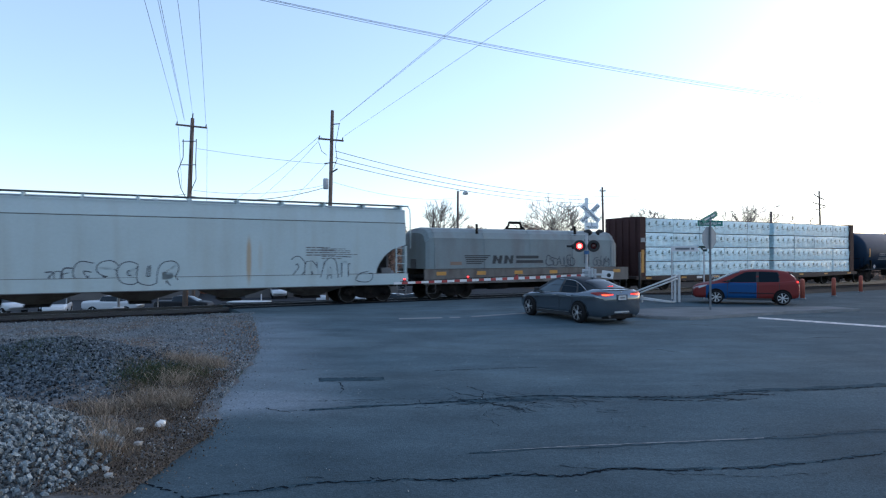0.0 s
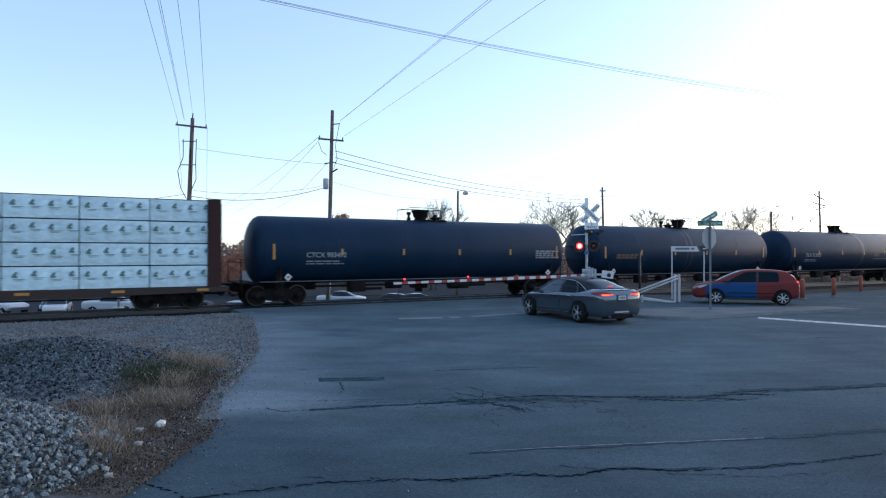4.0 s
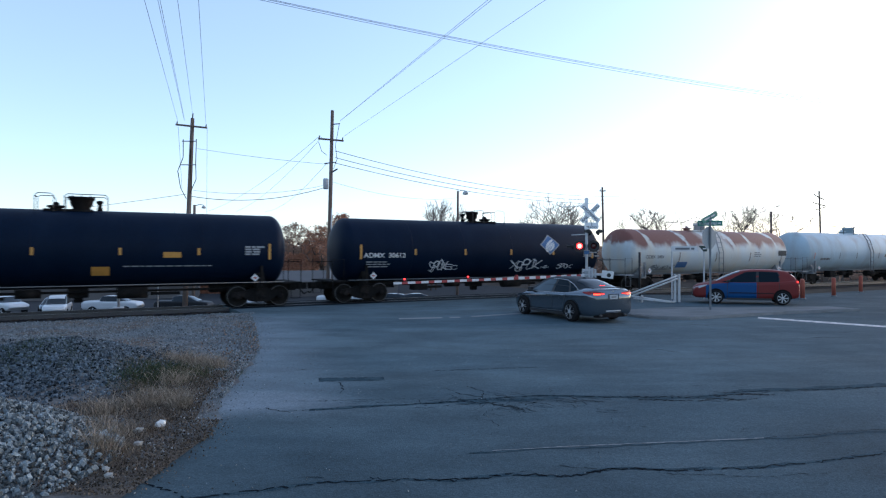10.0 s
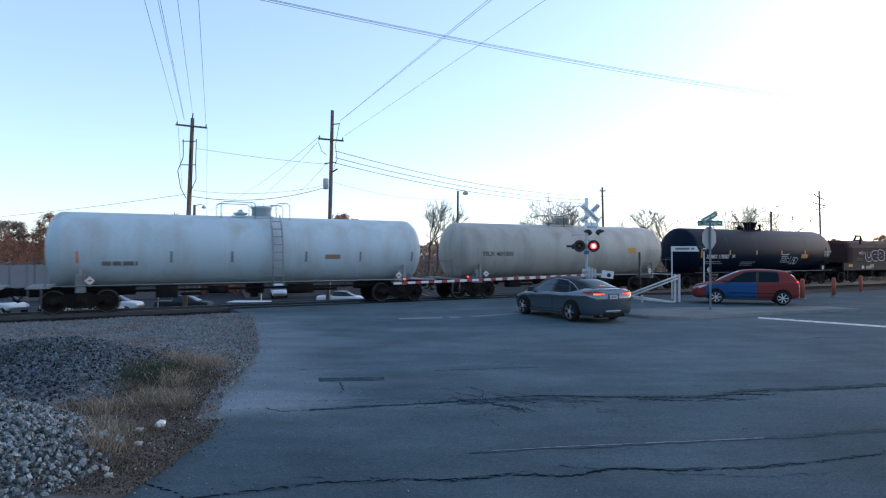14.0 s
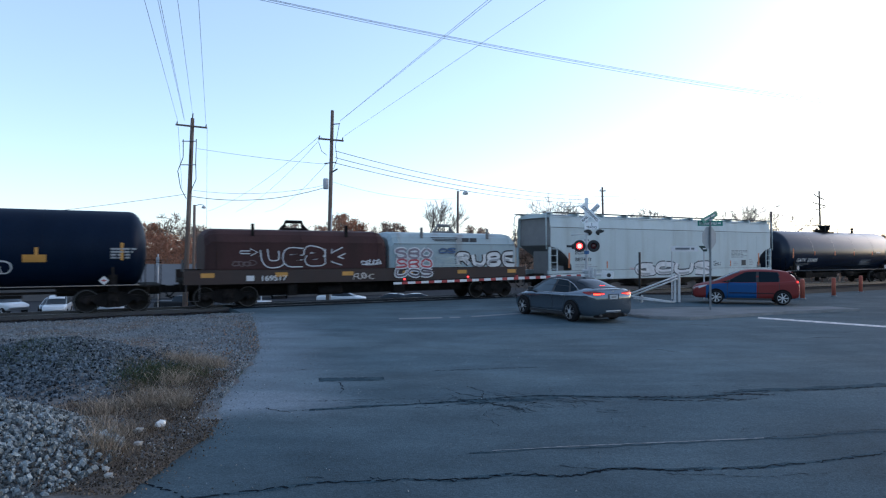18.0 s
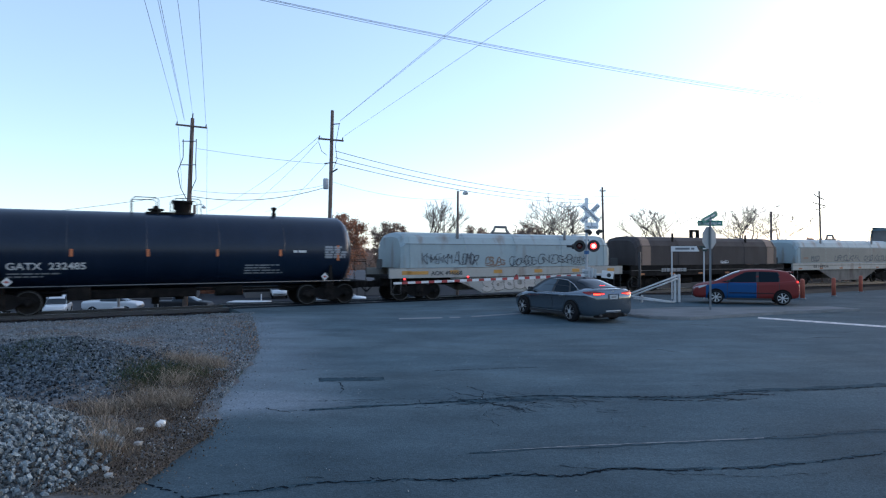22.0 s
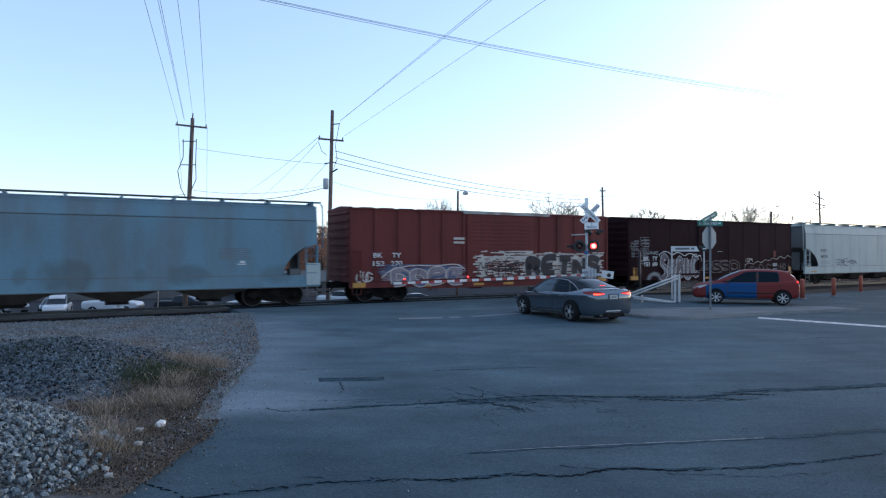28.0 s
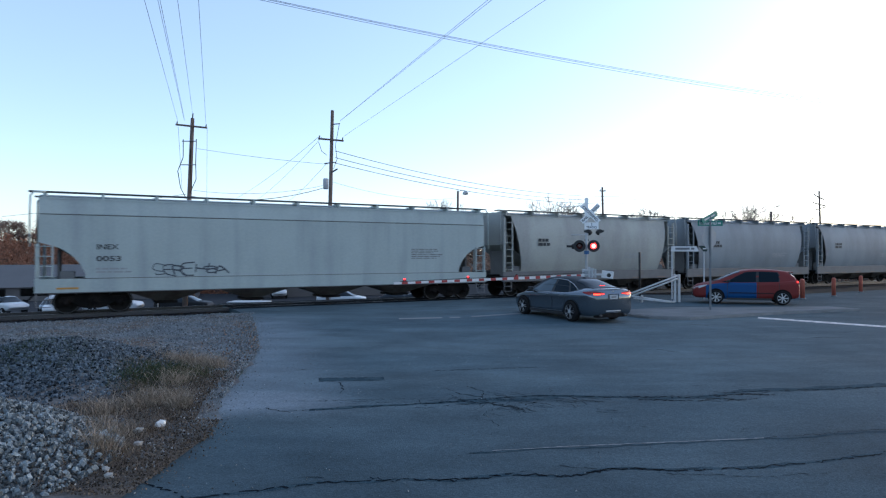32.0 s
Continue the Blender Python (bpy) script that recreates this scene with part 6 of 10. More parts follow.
for x0, x1, rr in ((-0.42, -0.28, 1.526), (-0.05, 0.18, 1.524)):
    bm = bm_new()
    lathe(bm, [(x0, rr - 0.01), (x0 + 0.03, rr), (x1 - 0.03, rr), (x1, rr - 0.01)], "x", 40, (0, 0, 2.42))
    part("spill_stain", bm, M["tank_stain"], c)
wrap_on(c, 1.52, 2.42)
c, h, y = tank_car(11.82, 13.26, M["tank_blue"], "dark blue-grey tank car with yellow reflectors", strip=M["yellow"], fit=(0.05, 0.85, -0.5), rails=((-0.85, 0.72), (0.98, 1.58)))
letters(c, "TILX 312355", -6.12, 2.06, 0.24, y, M["letter_grey"], 1.9)
bars(c, lines_of(-6.07, 1.82, 2, 1.8, 0.05, 7), y, M["letter_grey"])
bars(c, [(2.9, 3.65, 2.06, 2.3)], y, M["faded_orange"], "notice")
bars(c, [(6.5, 7.55, 2.3, 2.5)], y, M["faded_orange"], "notice")
bars(c, lines_of(2.9, 1.85, 1, 3.4, 0.04, 107), y, M["letter_grey"])
bm = bm_new()
lathe(bm, [(0.95, 1.515), (1.0, 1.525), (1.5, 1.525), (1.55, 1.515)], "x", 40, (0, 0, 2.42))
part("spill_stain", bm, M["tank_stain"], c)
wrap_on(c, 1.52, 2.42)
c, h, y = tank_car(13.43, 14.80, M["tank_black"], "clean black tank car with white lettering and yellow reflectors", strip=M["yellow"], fit=(0.1, -0.75, 0.72), rails=((-1.4, -0.8), (-0.45, 1.0)))
letters(c, "TILX  195177", -h + 1.95, 2.12, 0.25, y, M["letter_white"], 2.15)
bars(c, lines_of(-h + 2.1, 1.9, 2, 1.9, 0.06, 8), y, M["letter_grey"])
bars(c, [(2.9, 3.55, 2.1, 2.32)], y, M["yellow"], "notice")
bars(c, [(0.45, 1.05, 1.42, 1.76)], y, M["yellow"], "notice")
bars(c, lines_of(h - 1.9, 2.5, 4, 1.0, 0.07, 9, 0.03), y, M["letter_grey"])
bars(c, lines_of(1.5, 1.75, 1, 4.5, 0.04, 109), y, M["letter_grey"])
wrap_on(c, 1.52, 2.42)
c, h, y = tank_car(15.0, 16.35, M["tank_black"], "black tank car with a pale diamond leaf emblem and white tags", strip=M["yellow"], dome=0.3, fit=(-0.1, 0.7, -0.65), rails=((-0.4, 0.25), (0.95, 1.55)))
letters(c, "ADMX  30612", -6.75, 2.08, 0.22, y, M["letter_white"], 2.1)
bars(c, lines_of(-6.6, 1.85, 3, 1.5, 0.05, 18), y, M["letter_grey"])


def emblem(car, cx, cz, R, zc):
    """A blue diamond with a pale border and a veined white leaf, painted on the shell."""
    def on_shell(u, v, out):
        return (u, -math.sqrt(R * R - (v - zc) ** 2) - out, v)

    def diamond(k, out):
        bm = bm_new()
        n = 8
        rows = [[bm.verts.new(on_shell(cx + 0.66 * k * ((i + j) / n - 1), cz + 0.54 * k * ((i - j) / n), out)) for j in range(n + 1)] for i in range(n + 1)]
        for i in range(n):
            for j in range(n):
                bm.faces.new((rows[i][j], rows[i][j + 1], rows[i + 1][j + 1], rows[i + 1][j]))
        return bm
    e = part("emblem_border", diamond(1.0, 0.006), M["letter_grey"], car)
    part("emblem_field", diamond(0.88, 0.012), M["ink_blue"], e)
    bm = bm_new()
    prev = None
    for i in range(13):
        t = i / 12
        w = 0.27 * math.sin(math.pi * min(1.0, t * 1.06)) ** 0.7
        mx, mz = cx - 0.24 + 0.42 * t ** 0.8, cz - 0.4 + 0.72 * t
        cur = (bm.verts.new(on_shell(mx - w, mz + 0.1 * w, 0.018)), bm.verts.new(on_shell(mx + w, mz - 0.25 * w, 0.018)))
        if prev:
            bm.faces.new((prev[0], prev[1], cur[1], cur[0]))
        prev = cur
    part("emblem_leaf", bm, M["letter_white"], e)
    bm = bm_new()
    for k in range(3):
        pts = [on_shell(cx - 0.2 + 0.36 * t ** 0.8 - 0.13 * k * t * (1 - t) * 4 + 0.1, cz - 0.38 + 0.6 * t, 0.024) for t in (0, 0.25, 0.5, 0.75, 1.0)]
        for p, q in zip(pts, pts[1:]):
            bm.faces.new([bm.verts.new(v) for v in ((p[0] - 0.014, p[1], p[2]), (p[0] + 0.014, p[1], p[2]), (q[0] + 0.014, q[1], q[2]), (q[0] - 0.014, q[1], q[2]))])
    part("emblem_vein", bm, M["ink_blue"], e)


emblem(c, 3.92, 2.74, 1.52, 2.42)
tag(c, -3.3, -2.4, 1.42, 1.95, y, 31, M["ink_white"], 5, 0.04, word="SPOK")
tag(c, -2.4, -1.8, 1.5, 1.72, y, 131, M["ink_white"], 5, 0.03, word="EC")
tag(c, 1.45, 3.3, 1.4, 1.95, y, 32, M["ink_white"], 8, 0.05, word="XSPOK")
tag(c, 3.5, 3.95, 1.48, 1.6, y, 132, M["ink_white"], 3, 0.03)
tag(c, 4.55, 5.5, 1.48, 1.7, y, 33, M["ink_white"], 5, 0.035, word="SPOK")
bars(c, lines_of(6.25, 2.5, 5, 1.2, 0.07, 118, 0.03), y, M["letter_grey"])
wrap_on(c, 1.52, 2.42)
c, h, y = tank_car(16.53, 17.87, M["rusty_tank"], "white tank car with heavy red-brown rust across its top", R=1.42, zc=2.36, strip=None, ladder=True, platform=(-1.2, 1.4), dome=0.36, fit=(0.0, -1.2, 0), rails=((-2.45, -0.6), (0.15, 1.05)))
letters(c, "CCBX  2401", -6.42, 1.98, 0.2, y, M["shadow_steel"], 1.5)
bars(c, [(-3.62, -2.68, 1.4, 1.75)], y, M["ink_blue"], "notice")
tag(c, -5.7, -3.8, 1.32, 1.55, y, 135, M["ink_dark"], 9, 0.03, word="RAIL4KING")
for k in range(5):
    bars(c, [(-6.9 + 3.4 * k - 0.035, -6.9 + 3.4 * k + 0.035, 1.75, 2.35)], y, M["faded_orange"], "notice")
bars(c, [(6.24, 7.25, 2.07, 2.53)], y, M["letter_white"], "notice")
bars(c, [(6.29, 7.2, 2.12, 2.48)], y - 0.008, M["letter_black"], "notice")
bars(c, lines_of(3.7, 2.3, 3, 0.8, 0.06, 13), y, M["shadow_steel"])
wrap_on(c, 1.42, 2.36)
c, h, y = tank_car(18.02, 19.37, M["tank_white"], "plain white tank car with a side ladder", R=1.48, zc=2.4, ladder=True, platform=(-0.6, 1.9), dome=0.42, fit=(0.3, -0.6, 0), rails=((-1.5, -0.1), (0.8, 1.4)))
bars(c, lines_of(-5.9, 1.8, 1, 1.9, 0.16, 14), y, M["shadow_steel"])
for x in (-6.7, -3.5, -1.2, 1.9, 4.4, 7.0):
    bars(c, [(x - 0.04, x + 0.04, 1.9, 2.35)], y, M["orange_strip"] if x < -6 else M["frame_dust"], "notice")
bars(c, [(2.75, 3.45, 2.02, 2.22)], y, M["tan"], "notice")
wrap_on(c, 1.48, 2.4)
c, h, y = tank_car(19.53, 20.79, M["tank_beige"], "cream tank car with brown stains and stencils", R=1.48, zc=2.4, platform=(-0.9, 1.2), fit=(0.4, -0.5, 0), rails=((-1.1, 0.0), (0.0, 1.1)))
letters(c, "TILX 401501", -h + 1.3, 2.15, 0.22, y, M["letter_black"], 1.9)
bars(c, [(h - 3.2, h - 2.6, 2.3, 2.6)], y, M["yellow"], "notice")
bars(c, lines_of(h - 1.7, 2.4, 3, 1.0, 0.06, 15), y, M["letter_grey"])
wrap_on(c, 1.48, 2.4)
c, h, y = tank_car(20.98, 22.32, M["tank_black"], "glossy black tank car with white lettering", strip=M["yellow"], dome=0.4, fit=(0.08, -1.02, 1.15), rails=((-1.75, -1.1), (-0.8, 1.05)))
letters(c, "XOMX 110082", -6.37, 1.96, 0.25, y, M["letter_white"], 2.2)
bars(c, lines_of(-6.35, 1.72, 2, 2.0, 0.06, 16), y, M["letter_grey"])
bars(c, [(-3.87, -3.58, 2.0, 2.2)], y, M["letter_grey"], "notice")
bars(c, lines_of(-2.8, 1.68, 3, 1.6, 0.05, 116), y, M["letter_grey"])
bars(c, lines_of(1.4, 2.2, 5, 1.0, 0.045, 17, 0.09), y, M["letter_white"])
tag(c, 2.4, 3.25, 1.58, 2.05, y, 34, M["ink_white"], 4, 0.035, word="LAD")
bars(c, [(3.68, 4.4, 1.95, 2.22)], y, M["yellow"], "notice")
bars(c, lines_of(6.45, 2.4, 4, 1.0, 0.07, 19, 0.04), y, M["letter_grey"])
wrap_on(c, 1.52, 2.42)
c, h, y = coil_car(22.43, 23.875, [(22.50, 23.19, M["coil_brown"], None, True), (23.205, 23.83, M["coil_white"], None, True)], M["frame_brown"], "brown coil car with one brown and one white hood", belly=False, sill=(1.0, 1.58))
scrawl(c, -5.3, -1.6, 1.66, 2.58, y, 41, M["ink_white"], M["coil_brown"], None, 6, 0.045, word="UEBK", fatness=1.25, over=0.1)
bm = bm_new()
ribbon(bm, [(-6.15, 2.26), (-5.75, 2.26), (-5.75, 2.16), (-5.45, 2.32), (-5.75, 2.46), (-5.75, 2.37), (-6.15, 2.37), (-6.15, 2.26)], 0.04, y)
part("graffiti", bm, M["ink_white"], c)
tag(c, -6.45, -5.6, 1.75, 1.95, y, 142, M["faded_ink"], 4, 0.04)
tag(c, -0.8, 0.1, 1.78, 1.96, y, 42, M["ink_white"], 5, 0.035)
tag(c, -1.2, -0.3, 1.12, 1.34, y - 0.08, 242, M["ink_tan"], 5, 0.035)
letters(c, "169517", -5.35, 1.12, 0.22, -1.506, M["letter_white"], 1.05)
bars(c, [(-5.92, -5.6, 1.12, 1.34)], -1.506, M["letter_white"])
for z0, z1, fill, sd in ((1.95, 2.55, M["spray_violet"], 43), (1.5, 2.05, M["ink_red"], 143)):
    scrawl(c, 0.8, 2.75, z0, z1, y - 0.09, sd, M["ink_white"], fill, None, 3, 0.05, fatness=1.15, over=0.1, word="SBO")
scrawl(c, 0.8, 2.75, 1.12, 1.6, y - 0.1, 243, M["ink_white"], M["spray_dusk"], None, 3, 0.05, fatness=1.3, over=0.1, word="UCS")
scrawl(c, 4.1, 7.7, 1.55, 2.45, y, 44, M["spray_black"], M["letter_white"], M["letter_grey"], 6, 0.075, word="RUBE", fatness=1.25, over=0.1)
scrawl(c, 3.15, 4.1, 2.25, 2.55, y - 0.03, 144, M["ink_dark"], M["ink_blue"], None, 2, 0.03, word="OS", fatness=1.1, over=0.1)
cloud(c, 2.9, 4.6, 1.62, 2.2, y - 0.002, 244, M["hopper_pale"], 0.5)
bars(c, [(2.78 + i * 0.1, 4.3 - i * 0.04, 3.02 - i * 0.075, 3.06 - i * 0.075) for i in range(4)], -1.33, M["letter_black"], "logo_stripe")
bars(c, [(4.55, 4.95, 2.84, 3.04), (5.0, 5.4, 2.84, 3.04)], -1.335, M["letter_black"], "logo")
c, h, y = hopper_car(24.005, 25.667, M["hopper_white"], "white covered hopper car with bubble graffiti along its sill", seed=20, marks=False)
letters(c, "ECUX", -7.78, 2.23, 0.2, y, M["letter_black"], 0.83)
letters(c, "887403", -7.78, 1.85, 0.2, y, M["letter_black"], 1.17)
bars(c, lines_of(-7.75, 1.62, 2, 1.8, 0.05, 21), y, M["letter_grey"])
cloud(c, -3.95, -3.0, 0.9, 1.45, y - 0.004, 145, M["ink_pink"])
scrawl(c, -3.3, 3.4, 0.86, 1.84, y - 0.012, 45, M["ink_dark"], M["ink_white"], M["letter_grey"], 3, 0.07, word="GOUS", fatness=1.45, over=0.08)
tag(c, 3.65, 4.25, 1.55, 1.76, y, 46, M["ink_dark"], 3, 0.03)
for x in (-8.18, 8.2):
    part("reflector", boxes((x - 0.05, x + 0.05, y - 0.004, y + 0.01, 1.48, 2.3)), M["orange_strip"], c)
for x in (-5.4, -1.0, 2.2, 5.3):
    part("reflector", boxes((x - 0.04, x + 0.04, y - 0.004, y + 0.01, 1.44, 1.84)), M["orange_strip"], c)
bars(c, [(6.4, 6.85, 1.5, 1.85)], y, M["letter_black"])
bars(c, lines_of(7.2, 1.85, 4, 0.5, 0.05, 121) + lines_of(5.6, 1.7, 3, 0.5, 0.04, 122), y, M["letter_grey"])
c, h, y = tank_car(25.80, 27.06, M["tank_gloss"], "glossy black tank car with white lettering and pale end stencils", strip=M["orange_strip"], R=1.56, zc=2.37, dome=0.36, fit=(0.1, -0.9, 3.9), rails=((-1.8, -0.85), (-0.3, 0.75)))
part("outlet_skid", boxes((-3.4, 0.6, -0.7, 0.7, 0.5, 0.86), bev=0.08), M["under"], c)
part("outlet_valve", rods(((-0.9, 0, 0.2), (-0.9, 0, 0.6), 0.16), n=12), M["under"], c)
letters(c, "GATX  232485", -5.82, 1.68, 0.25, y, M["letter_white"], 2.45)
bars(c, lines_of(-5.8, 1.5, 2, 1.7, 0.05, 23), y, M["letter_grey"])
bars(c, lines_of(h - 4.9, 1.75, 4, 1.6, 0.05, 24), y, M["letter_grey"])
bars(c, lines_of(h - 1.5, 2.5, 5, 1.1, 0.09, 25, 0.02), y, M["letter_grey"])
bars(c, lines_of(h - 2.9, 2.3, 1, 0.6, 0.1, 125), y, M["letter_white"])
wrap_on(c, 1.56, 2.37)
c, h, y = coil_car(27.2, 28.47, [(27.255, 28.392, M["coil_white"], None, True)], M["frame_grey"], "white-hooded coil car with black sprayed tags", belly=True, sill=(1.1, 1.56))
letters(c, "AOK 494668", -5.15, 1.22, 0.2, -1.508, M["letter_black"], 1.75)
part("yellow_band", boxes((-6.4, -5.3, -1.506, -1.498, 1.26, 1.42)), M["yellow"], c)
for x0, x1, z0, z1, sd, nn, ww in ((-5.6, -4.0, 1.78, 2.25, 51, 7, 0.035), (-3.8, -2.5, 1.72, 2.28, 52, 6, 0.045), (-0.5, 1.1, 1.66, 2.1, 53, 7, 0.035), (1.3, 3.6, 1.74, 2.2, 151, 7, 0.035), (3.6, 4.75, 1.74, 2.15, 152, 6, 0.03)):
    tag(c, x0, x1, z0, z1, y, sd, M["ink_dark"], nn, ww)
tag(c, -2.0, -0.9, 1.7, 2.05, y, 153, M["tan"], 5, 0.06)
scrawl(c, -2.2, 1.1, 0.34, 1.05, -1.408, 54, M["frame_dust"], M["ink_tan"], None, 6, 0.03, word="SGOUB", fatness=1.3, over=0.08)
c, h, y = coil_car(28.53, 29.79, [(28.575, 29.74, M["coil_dark"], M["tan"], True)], M["under"], "dark brown-grey hooded coil car with tan end stripes", belly=False, sill=(0.95, 1.55), dull=True)
bars(c, lines_of(-4.75, 1.18, 1, 2.4, 0.2, 26, 0.02), -1.508, M["letter_grey"])
tag(c, 0.7, 1.45, 1.68, 1.82, y, 55, M["ink_white"], 4, 0.03)
c, h, y = coil_car(29.88, 31.13, [(29.93, 31.08, M["coil_white"], None, True)], M["frame_grey"], "white coil car with a dirty beige skirt and rusty fishbelly frame", belly=True, sill=(1.1, 1.56), dull=True, belly_paint=M["frame_dust"])
part("hood_skirt", boxes((-6.2, 6.2, -1.433, -1.418, 1.62, 2.68)), M["coil_cream"], c, "dirty beige lower panel with rust flecks")
bars(c, [(-h + 2.45, -h + 2.6, 1.26, 1.46), (-h + 2.68, -h + 2.83, 1.26, 1.46)], -1.508, M["letter_black"])
letters(c, "164936", -h + 2.98, 1.26, 0.2, -1.508, M["letter_black"], 1.25)
for x0, x1, sd, nn in ((-4.9, -4.0, 56, 4), (-2.0, 1.2, 57, 8), (2.0, 3.2, 58, 5), (3.5, 5.4, 59, 6)):
    tag(c, x0, x1, 1.75, 2.15, y, sd, M["ink_dark"], nn, 0.045)
bars(c, [(-h + 1.35, -h + 1.95, 1.88, 2.02)], y, M["tan"])
stained(M["hopper_slate"], [(0.05, 1.4, 1.05, 0.75, 0.48), (4.15, 1.4, 0.95, 0.5, 0.45), (-1.35, 1.45, 0.3, 0.4, 0.36), (2.5, 1.4, 0.28, 0.3, 0.30), (7.7, 1.4, 0.8, 0.5, 0.36), (-3.9, 1.4, 1.0, 0.6, 0.42), (-7.2, 1.4, 0.7, 0.5, 0.36)], (0.07, 0.068, 0.055), 0.7)
c, h, y = hopper_car(31.25, 32.91, M["hopper_slate"], "blue-grey covered hopper car with sooty patches", seed=28, marks=False)
bars(c, [(6.1, 6.45, 1.8, 1.84), (6.2, 6.4, 1.87, 1.96)], y, M["letter_white"])
part("corner_sheet", boxes((h - 0.6, h + 0.02, -1.57, -1.53, 0.9, 1.85)), M["hopper_pale"], c)
c, h, y = box_car(33.03, 34.37, M["box_red"], "bright rust-red boxcar with white and black graffiti", doorway=(-1.6, 2.4), patch=(-1.82, 3.55))
letters(c, "BK", -6.62, 2.08, 0.22, y, M["letter_white"], 0.46)
letters(c, "TY", -5.66, 2.08, 0.22, y, M["letter_white"], 0.46)
letters(c, "152", -6.7, 1.7, 0.22, y, M["letter_white"], 0.58)
letters(c, "270", -5.72, 1.7, 0.22, y, M["letter_white"], 0.58)
cloud(c, -6.4, -1.7, 1.3, 1.75, y - 0.001, 160, M["spray_blue"], 0.75)
cloud(c, -6.3, -1.6, 0.98, 1.5, y - 0.004, 161, M["spray_violet"], 0.85)
scrawl(c, -5.75, -1.85, 0.7, 1.62, y - 0.012, 61, M["ink_tan"], M["spray_violet"], M["spray_blue"], 4, 0.035, word="DOBE", fatness=1.2, over=0.08)
ribbon_bm = bm_new()
ribbon(ribbon_bm, rounded(rounded([(-6.2, 1.15), (-5.7, 1.55), (-4.6, 1.72), (-3.4, 1.66), (-2.2, 1.78), (-1.75, 1.5)])), 0.05, y - 0.03)
part("graffiti", ribbon_bm, M["ink_tan"], c)
tag(c, -h + 0.3, -h + 1.0, 1.0, 1.5, y - 0.01, 165, M["ink_tan"], 3, 0.05)
cloud(c, -1.3, 7.4, 1.0, 2.4, y - 0.042, 162, M["ink_tan"])
cloud(c, -0.6, 2.0, 1.2, 1.9, y - 0.045, 163, M["box_red"], 0.55)
cloud(c, -0.4, 1.8, 1.1, 2.0, y - 0.047, 262, M["spray_black"], 0.28)
scrawl(c, 1.9, 7.0, 0.98, 2.2, y - 0.06, 63, M["letter_grey"], M["spray_black"], None, 5, 0.03, word="RETNS", fatness=1.15, over=0.12)
tag(c, -1.0, 1.4, 1.05, 2.0, y - 0.075, 163, M["spray_black"], 6, 0.04)
bars(c, [(-2.36, -1.75, 2.95, 3.06), (-2.36, -1.75, 2.76, 2.86)], y, M["ink_tan"])
c, h, y = box_car(34.51, 35.865, M["box_brown"], "dark maroon-brown boxcar with pale graffiti", flat=True, ribs=9)
y = -1.52
for k in range(5):
    tag(c, -h + 0.2, -h + 0.75, 2.86 - k * 0.19, 3.02 - k * 0.19, y, 290 + k, M["letter_grey"], 2, 0.016)
for k in range(8):
    tag(c, -h + 0.95 + 0.04 * (k % 3), -h + 1.6, 3.08 - k * 0.2, 3.25 - k * 0.2, y, 390 + k, M["letter_grey"], 2, 0.016)
letters(c, "BK", -h + 1.2, 1.86, 0.24, y - 0.004, M["letter_white"], 0.45)
letters(c, "TY", -h + 1.95, 1.86, 0.24, y - 0.004, M["letter_white"], 0.42)
letters(c, "151", -h + 1.2, 1.52, 0.24, y - 0.004, M["letter_white"], 0.45)
letters(c, "699", -h + 1.95, 1.52, 0.24, y - 0.004, M["letter_white"], 0.42)
tag(c, -h + 1.7, -h + 2.4, 2.2, 2.4, y, 400, M["letter_grey"], 4, 0.022)
part("sill_notice", boxes((-h + 0.38, -h + 0.68, -1.535, -1.515, 0.9, 1.45)), M["yellow"], c)
bm = bm_new()
for rad, wd in ((0.52, 0.09), (0.36, 0.04), (0.66, 0.03)):
    ribbon(bm, [(-h + 2.12 + rad * 0.95 * math.cos(math.pi * k / 16), 0.7 + rad * 0.7 * math.sin(math.pi * k / 16)) for k in range(17)], wd, y - 0.005 - wd * 0.01)
part("graffiti", bm, M["letter_grey"], c)
scrawl(c, -h + 2.5, -h + 5.9, 0.66, 2.18, y - 0.07, 64, M["letter_white"], M["spray_dusk"], M["letter_grey"], 5, 0.032, word="SHAUC", fatness=1.2, over=0.12)
bm = bm_new()
ribbon(bm, rounded(rounded([(-h + 2.45, 2.1)] + [(-h + 2.45 + 0.36 * k, (2.42 if k % 3 else 2.22) - 0.02 * k) for k in range(11)] + [(-h + 6.2, 1.8)])), 0.045, y - 0.095)
part("graffiti", bm, M["letter_white"], c)
cloud(c, -2.0, 1.8, 0.9, 1.95, y - 0.08, 265, M["faded_ink"], 0.4)
scrawl(c, -1.6, 1.8, 1.0, 1.85, y - 0.09, 65, M["faded_ink"], M["box_brown"], None, 4, 0.06)
r = random.Random(66)
bm = bm_new()
ribbon(bm, [(2.85, 0.75), (2.6, 1.2), (2.62, 1.55)] + [(2.62 + k * 0.42, 1.56 + 0.045 * k + (0.1 if k % 2 else -0.08) + r.uniform(-0.05, 0.05)) for k in range(1, 13)], 0.03, y - 0.09)
part("graffiti", bm, M["ink_tan"], c)
tag(c, 2.65, 3.3, 1.72, 1.98, y - 0.085, 168, M["ink_tan"], 3, 0.03)
tag(c, 2.9, 5.2, 0.95, 1.5, y - 0.085, 68, M["faded_ink"], 6, 0.04)
tag(c, 6.1, 7.2, 1.0, 1.6, y - 0.085, 268, M["faded_ink"], 4, 0.04)
